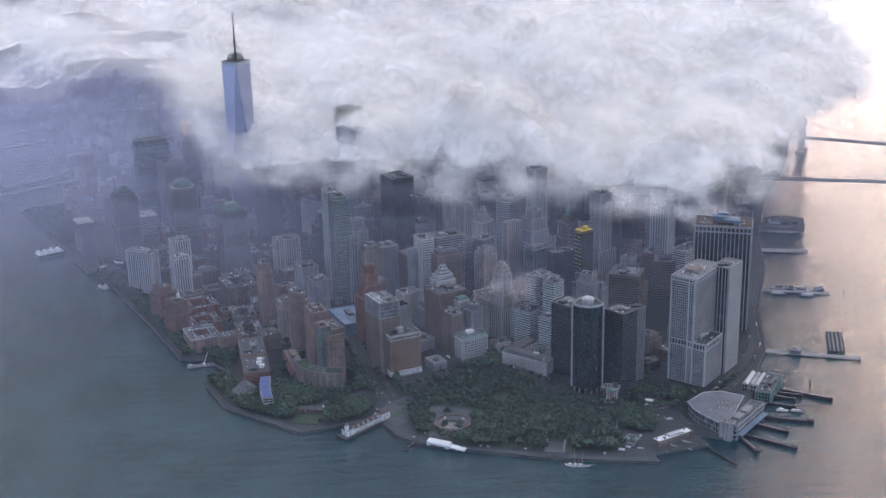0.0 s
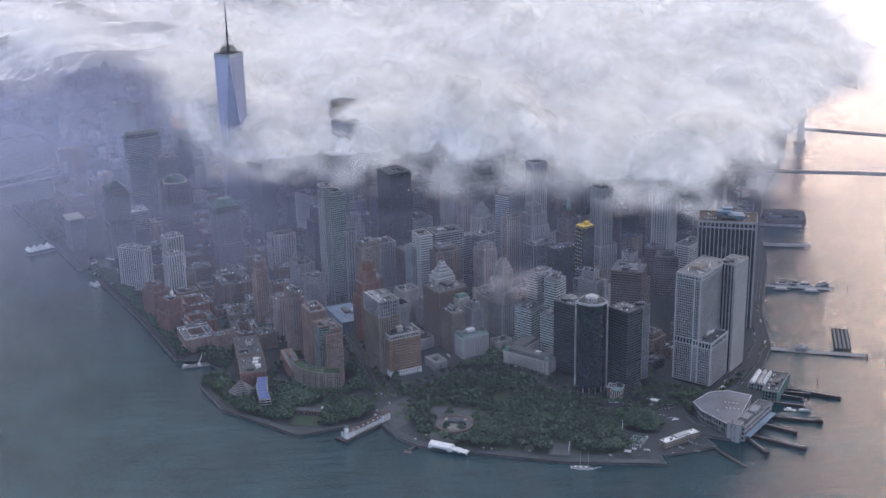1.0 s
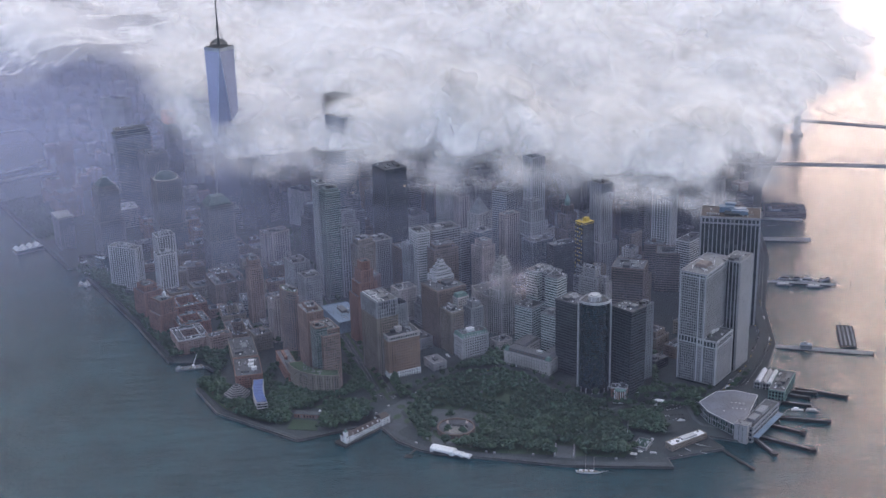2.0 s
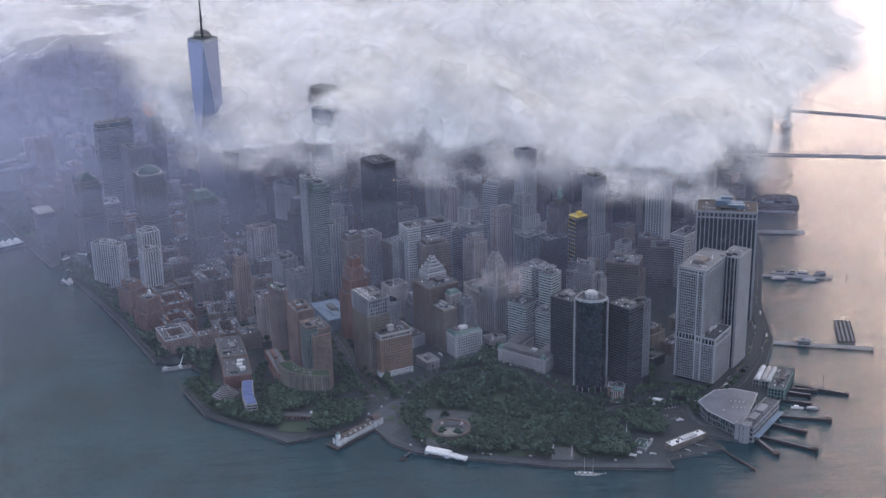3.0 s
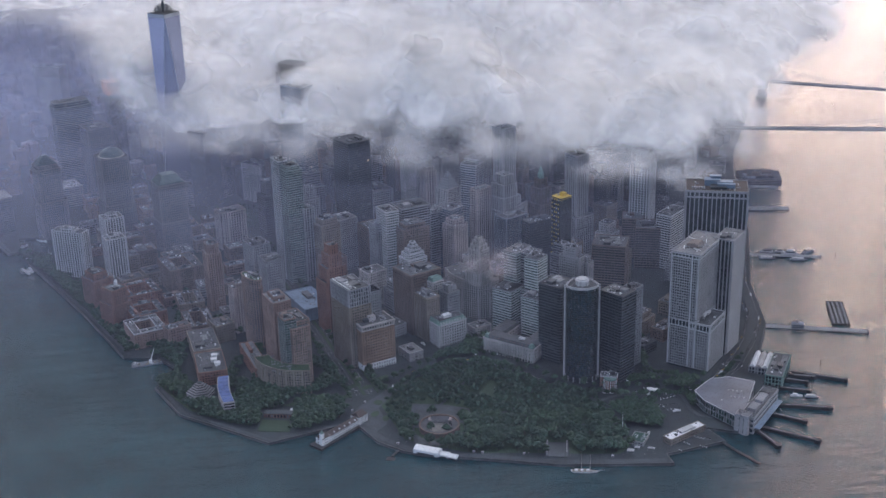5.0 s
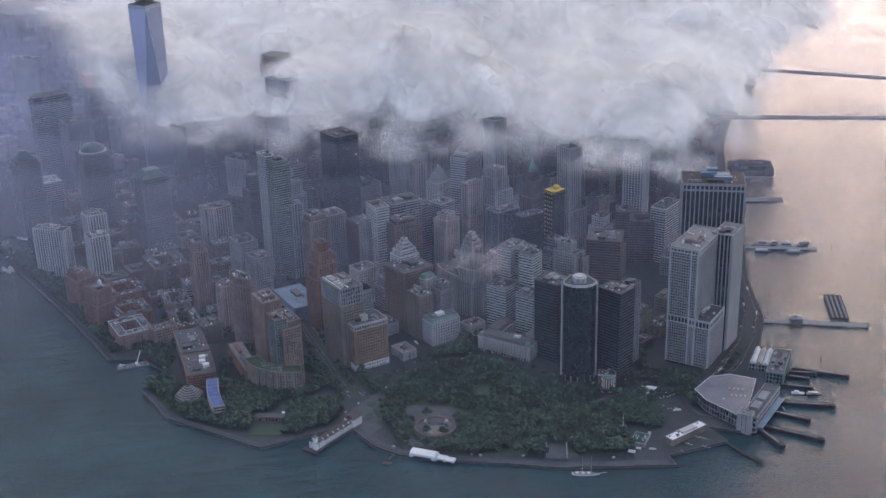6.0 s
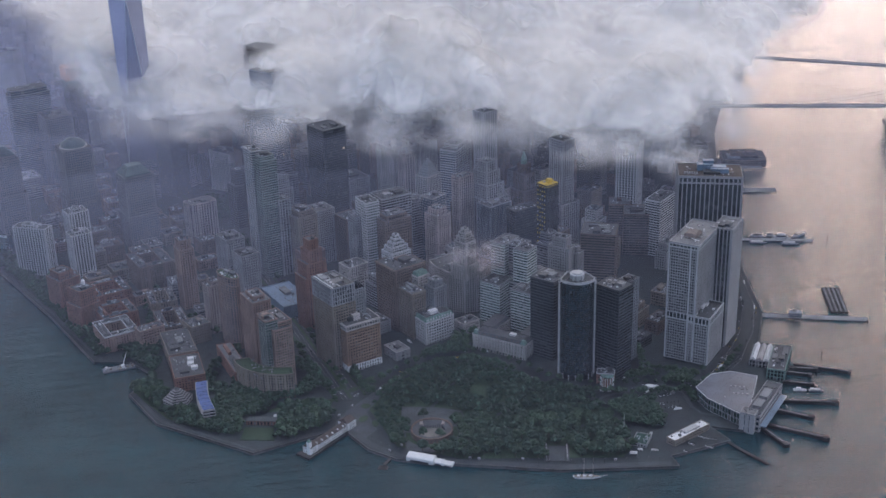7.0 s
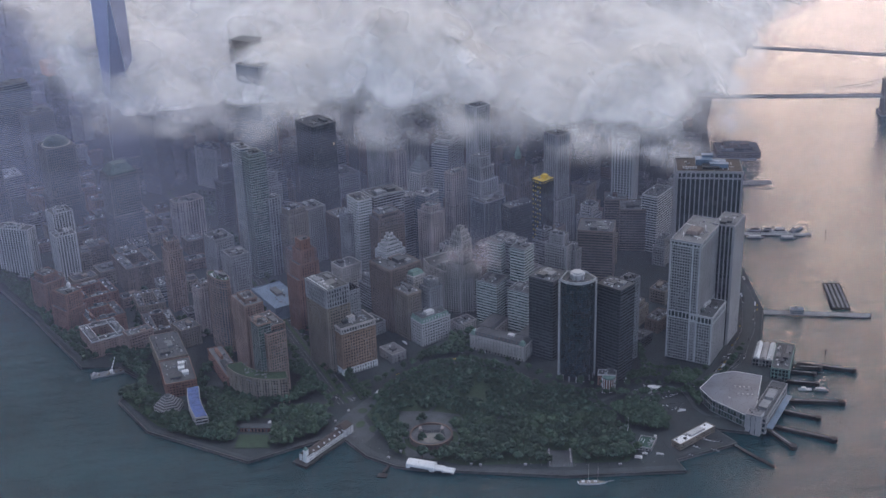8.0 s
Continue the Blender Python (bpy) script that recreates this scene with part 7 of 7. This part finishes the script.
# kiosks and small vans by the water
for x, y, a in ((-48, 1818, -40), (58, 1782, -15), (70, 1778, -15), (128, 1768, -15), (250, 1746, -8), (-30, 1830, -35), (-112, 1925, 20), (-92, 1950, 50)):
    kk = base("kiosk", x, y, G + 0.25, a, "small pale kiosk with a flat white top on the paving", "kiosk", "kiosks")
    mb = Mesh()
    mb.box(0, 0, 0, 3.2, 2.2, 2.5)
    part("box", mb, PALE, kk)
    mb = Mesh()
    mb.prism(rect(4, 3), 2.5, 2.8, rect(3.6, 2.6))
    part("top", mb, WHITE, kk)


# ---- cloud bank and haze ----
def lattice(x, y, seed):
    """Smooth gradient noise on a plane, about -0.7 to 0.7."""
    rs = np.random.RandomState(seed)
    ang = rs.rand(256, 256) * 2 * np.pi
    gx, gy = np.cos(ang), np.sin(ang)
    xi, yi = np.floor(x).astype(int), np.floor(y).astype(int)
    fx, fy = x - xi, y - yi
    ux, uy = fx ** 3 * (fx * (fx * 6 - 15) + 10), fy ** 3 * (fy * (fy * 6 - 15) + 10)

    def dot(i, j):
        a, b = (xi + i) % 256, (yi + j) % 256
        return gx[a, b] * (fx - i) + gy[a, b] * (fy - j)
    return (dot(0, 0) * (1 - ux) + dot(1, 0) * ux) * (1 - uy) + (dot(0, 1) * (1 - ux) + dot(1, 1) * ux) * uy


def billow(x, y, size, seed, octaves=5, gain=0.5):
    """Rounded heaps with creases between them, 0 to about 1."""
    out, amp, tot = 0, 1.0, 0
    for o in range(octaves):
        out = out + amp * (np.sqrt(lattice(x / size + 17.3 * o, y / size - 9.1 * o, seed + o) ** 2 + 0.004) - 0.06) * 2.2
        tot, amp, size = tot + amp, amp * gain, size * 0.5
    return out / tot


def domes(x, y, size, seed):
    """Round heaps on scattered centres, melted together."""
    rs = np.random.RandomState(seed)
    ox, oy, hh = rs.rand(64, 64), rs.rand(64, 64), 0.55 + 0.45 * rs.rand(64, 64)
    u, v = x / size, y / size
    iu, iv = np.floor(u).astype(int), np.floor(v).astype(int)
    tot = 0
    for i in (-1, 0, 1):
        for j in (-1, 0, 1):
            a, b = (iu + i) % 64, (iv + j) % 64
            d2 = (u - iu - i - ox[a, b]) ** 2 + (v - iv - j - oy[a, b]) ** 2
            tot = tot + np.exp(9 * hh[a, b] * np.sqrt(np.clip(1.05 - 1.2 * d2, 0.0, 1)))
    return np.log(tot) / 9 - 0.45


def fbm(x, y, size, seed, octaves=4):
    out, amp = 0, 1.0
    for o in range(octaves):
        out, amp, size = out + amp * lattice(x / size + 5.7 * o, y / size + 3.1 * o, seed + o), amp * 0.5, size * 0.5
    return out


def smooth(v):
    v = np.clip(v, 0, 1)
    return v * v * (3 - 2 * v)


def heap(x, y, cx, cy, r, h):
    d2 = ((x - cx) ** 2 + (y - cy) ** 2) / r ** 2
    return h * np.clip(1 - d2, 0, 1) ** 0.75


def cloud_top(x, y, lift):
    """Height and cover of the cloud's upper face; lift: how far this veil stands off the core."""
    front = np.interp(x, (-1400, -700, -450, -170, 60, 250, 420, 560, 660, 860, 1100, 1500), (3350, 3040, 2910, 2715, 2680, 2600, 2455, 2470, 2595, 2890, 3240, 3700))
    front = front + 70 * fbm(x, y, 260, 40) - lift * 1.3
    s = (y - front) / 160
    body = smooth(s)
    z = 204 + 104 * body + 0.045 * np.clip(y - 2700, 0, 900)
    wx, wy = x + 55 * fbm(x, y, 300, 3), y + 55 * fbm(x, y, 300, 4)
    z = z + body * (210 * domes(wx, wy, 380, 11) + 140 * domes(wx + 20 * fbm(x, y, 90, 5), wy, 175, 12) + 60 * domes(wx, wy, 90, 13) + 40 * fbm(x, y, 150, 15, 3) - 150)
    z = z + body * 40 * fbm(x, y, 800, 21, 2)
    swell = 0 * x
    for cx, cy, r, h in ((110, 2775, 125, 120), (15, 2810, 90, 60), (500, 2570, 115, 75), (370, 2620, 95, 60), (620, 2700, 130, 55), (-170, 2860, 110, 50), (240, 2750, 80, 50), (-330, 2960, 90, 45)):
        bulge = heap(x, y, cx, cy, r, h)
        z = z + bulge * (0.75 + 0.5 * billow(x, y, 90, 31, 3))
        swell = np.maximum(swell, smooth(1.5 * bulge / h - 0.05))
    z = z - 50 * np.exp(-(((x + 470) / 190) ** 2 + ((y - 2980) / 190) ** 2))
    cover = np.maximum(smooth(s * 0.95 + 0.12), swell)
    # thin, broken cloud over the north-west
    west = smooth((x + 690 + 0.22 * (y - 3000) + 150 * fbm(x, y, 400, 60)) / 230)
    far = smooth((y - 3250) / 1000) * smooth(0.72 + 1.5 * fbm(x, y, 420, 70, 4)) * smooth((x + 2300) / 300)
    cover = cover * np.maximum(west, far * 0.92)
    # open river to the east
    east = smooth((np.interp(y, (2400, 2700, 3050, 3300, 4000, 5200), (780, 930, 1180, 1300, 1420, 1500)) - x + 90 * fbm(x, y, 240, 80)) / 380)
    return z + lift, cover * east


def blurred(z, sigma):
    """Rounds off creases over some cells of the grid."""
    r = int(3 * sigma) + 1
    w = np.exp(-0.5 * (np.arange(-r, r + 1) / sigma) ** 2)
    w /= w.sum()
    for ax in (0, 1):
        p = np.pad(z, [(r, r) if k == ax else (0, 0) for k in (0, 1)], mode="edge")
        z = sum(wk * np.take(p, range(k, k + z.shape[ax]), ax) for k, wk in enumerate(w))
    return z


ys = np.concatenate([np.arange(2220, 3100, 8), np.arange(3100, 4000, 14), np.arange(4000, 6300, 40)])
xs = np.concatenate([np.arange(-2400, -800, 40), np.arange(-800, 1120, 9), np.arange(1120, 2700, 40)])
GX, GY = np.meshgrid(xs, ys)
bank = base("cloud_bank", 0, 2600, 0, 0, "low white cloud bank drifting over the towers, soft torn edges", "cloud", "", "stuff")
# lift, veil, torn from, torn to, blur
VEILS = [(0, 0.98, 0.70, 1.30, 2.0)]
for lift, veil, lo, hi, sg in VEILS:
    Z, C = cloud_top(GX, GY, lift)
    Z = blurred(Z, sg)
    keep = C > 0.02
    idx = np.arange(C.size).reshape(C.shape)
    q = np.stack([idx[:-1, :-1], idx[:-1, 1:], idx[1:, 1:], idx[1:, :-1]], -1).reshape(-1, 4)
    q = q[keep.reshape(-1)[q].any(1)]
    used = np.unique(q)
    remap = np.zeros(C.size, int)
    remap[used] = np.arange(used.size)
    pts = np.stack([GX.ravel(), GY.ravel() - 2600, Z.ravel()], -1)[used] * K
    me = bpy.data.meshes.new("cloud_veil")
    me.from_pydata(pts.tolist(), [], remap[q].tolist())
    at = me.attributes.new("cover", "FLOAT", "POINT")
    at.data.foreach_set("value", C.ravel()[used].astype(np.float32))
    me.materials.append(vapour_material("cloud_vapour", (1.0, 0.955, 0.905), veil, lo, hi, 0.08))
    me.polygons.foreach_set("use_smooth", np.ones(len(me.polygons), bool))
    ob = new("cloud_veil", me)
    ob.parent = bank


def shreds(label, count, seed, box, size, off, veil, slack=0.0, drop=0.0):
    """Soft round shreds lying on and round the cloud's face, each thinning to its rim; drop: how far they hang below it."""
    rs = np.random.RandomState(seed)
    x, y = rs.uniform(box[0], box[1], count), rs.uniform(box[2], box[3], count)
    z, c = cloud_top(x, y, 0)
    zx, zy = cloud_top(x + 14, y, 0)[0], cloud_top(x, y + 14, 0)[0]
    c = cloud_top(x, y + slack, 0)[1]
    ok = c > 0.2
    x, y, z, c, zx, zy = (v[ok] for v in (x, y, z, c, zx, zy))
    n = np.stack([-(zx - z) / 14, -(zy - z) / 14, np.ones_like(z)], -1)
    n /= np.linalg.norm(n, axis=1)[:, None]
    k = len(x)
    mid = np.stack([x, y, z], -1) + n * rs.uniform(off[0], off[1], k)[:, None] - np.stack([0 * x, 0 * x, drop * rs.rand(k) ** 1.5], -1)
    tilt = n * 0.5 + np.array((0, -0.75, 0.55)) + rs.normal(0, 0.2, (k, 3))   # turned towards the camera's side, so shreds don't show edge-on in that view
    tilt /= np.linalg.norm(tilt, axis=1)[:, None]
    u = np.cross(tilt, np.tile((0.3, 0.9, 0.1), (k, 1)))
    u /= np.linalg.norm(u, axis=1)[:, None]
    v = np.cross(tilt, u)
    r = rs.uniform(size[0], size[1], k)
    verts, cov = [mid], [c]
    for rr, cc in ((0.38, 0.66), (0.7, 0.24), (1.0, 0.0)):
        for a in range(10):
            t = a * math.pi / 5
            w = r * rr * (1 + 0.2 * rs.uniform(-1, 1, k))
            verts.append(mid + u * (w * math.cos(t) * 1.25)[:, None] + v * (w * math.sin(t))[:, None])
            cov.append(c * cc)
    V = np.stack(verts, 1)
    i0 = np.arange(k)[:, None] * 31
    faces = []
    for a in range(10):
        b = (a + 1) % 10
        faces += (i0 + np.array([0, 1 + a, 1 + b])).tolist()
        for ring_ in (1, 11):
            faces += (i0 + np.array([ring_ + a, ring_ + 10 + a, ring_ + 10 + b, ring_ + b])).tolist()
    V[:, :, 1] -= 2600
    me = bpy.data.meshes.new("cloud_shreds")
    me.from_pydata((V.reshape(-1, 3) * K).tolist(), [], faces)
    at = me.attributes.new("cover", "FLOAT", "POINT")
    at.data.foreach_set("value", np.stack(cov, 1).astype(np.float32).ravel())
    soft = n * 0.74 + np.array((0, 0, 0.26))
    soft /= np.linalg.norm(soft, axis=1)[:, None]
    at = me.attributes.new("lean", "FLOAT_VECTOR", "POINT")
    at.data.foreach_set("vector", np.repeat(soft, 31, 0).astype(np.float32).ravel())
    me.materials.append(flake_material("cloud_shred_vapour", (1.0, 0.955, 0.905), veil))
    ob = new("cloud_shreds", me)
    ob.parent = bank


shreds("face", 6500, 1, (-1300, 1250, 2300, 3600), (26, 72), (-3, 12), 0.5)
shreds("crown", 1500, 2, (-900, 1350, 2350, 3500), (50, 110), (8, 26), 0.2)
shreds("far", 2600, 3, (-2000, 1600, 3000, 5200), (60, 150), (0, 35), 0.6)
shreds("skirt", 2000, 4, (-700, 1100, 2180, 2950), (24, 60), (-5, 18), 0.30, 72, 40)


def haze_sheet(z, near, far, y0, y1, material):
    """A level see-through sheet standing in for distance haze, denser to the north."""
    gx, gy = np.meshgrid(np.linspace(-3200, 3200, 60), np.linspace(-600, 7200, 90))
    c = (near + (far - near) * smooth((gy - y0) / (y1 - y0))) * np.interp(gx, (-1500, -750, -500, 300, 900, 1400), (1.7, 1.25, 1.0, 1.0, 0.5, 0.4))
    me = bpy.data.meshes.new("painted_haze")
    idx = np.arange(gx.size).reshape(gx.shape)
    q = np.stack([idx[:-1, :-1], idx[:-1, 1:], idx[1:, 1:], idx[1:, :-1]], -1).reshape(-1, 4)
    me.from_pydata((np.stack([gx.ravel(), gy.ravel(), np.full(gx.size, z)], -1) * K).tolist(), [], q.tolist())
    at = me.attributes.new("cover", "FLOAT", "POINT")
    at.data.foreach_set("value", c.ravel().astype(np.float32))
    me.materials.append(material)
    return tagged(new("painted_haze", me), "thin level bluish sheet imitating haze over the city", "haze", "", "stuff")


def haze_material():
    m, nt, bsdf, pos, isl = begin("haze_tint")
    nt.nodes.remove(bsdf)
    at = nt.nodes.new("ShaderNodeAttribute")
    at.attribute_name = "cover"
    mul = nt.nodes.new("ShaderNodeMath")
    mul.operation = "MULTIPLY"
    nt.links.new(at.outputs["Fac"], mul.inputs[0])
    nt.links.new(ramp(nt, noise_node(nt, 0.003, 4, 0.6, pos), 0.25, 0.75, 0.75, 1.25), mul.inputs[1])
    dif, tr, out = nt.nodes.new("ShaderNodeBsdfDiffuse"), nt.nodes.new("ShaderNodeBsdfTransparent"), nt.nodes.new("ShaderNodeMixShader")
    # blue tint puts the air's scattered light into the sheet's colour
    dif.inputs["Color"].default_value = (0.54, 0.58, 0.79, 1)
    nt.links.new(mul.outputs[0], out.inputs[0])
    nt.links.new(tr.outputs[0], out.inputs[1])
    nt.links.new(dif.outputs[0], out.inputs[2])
    nt.links.new(out.outputs[0], nt.nodes["Material Output"].inputs["Surface"])
    return m


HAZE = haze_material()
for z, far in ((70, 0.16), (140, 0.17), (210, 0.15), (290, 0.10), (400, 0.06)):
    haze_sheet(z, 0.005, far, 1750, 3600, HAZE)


# pinkish steam drifting between the towers
def plume(x, y, z, rx, ry, rz, seed):
    """A small torn puff: nested uneven shells."""
    st_ = base("steam_plume", x, y, z, 25, "small torn plume of pinkish steam between towers", "steam", "", "stuff")
    for i, k in enumerate((0.45, 0.7, 1.0)):
        bm = bmesh.new()
        bmesh.ops.create_icosphere(bm, subdivisions=4, radius=1)
        for v in bm.verts:
            n = noise.fractal(v.co * 1.6 + Vector((seed, i * 0.4, 0)), 1.0, 2.0, 4)
            v.co = Vector((v.co.x * rx, v.co.y * ry, v.co.z * rz)) * k * (1 + 0.55 * n) * K
        me = bpy.data.meshes.new("steam_veil")
        bm.to_mesh(me)
        bm.free()
        at = me.attributes.new("cover", "FLOAT", "POINT")
        at.data.foreach_set("value", np.full(len(me.vertices), (0.55, 0.35, 0.18)[i], np.float32))
        me.materials.append(STEAM)
        me.polygons.foreach_set("use_smooth", np.ones(len(me.polygons), bool))
        ob = new("steam_veil", me)
        ob.parent = st_


STEAM = vapour_material("steam_vapour", (0.95, 0.80, 0.77), 0.14)
plume(146, 2205, 116, 46, 24, 34, 3.1)
plume(108, 2225, 112, 24, 14, 14, 7.7)
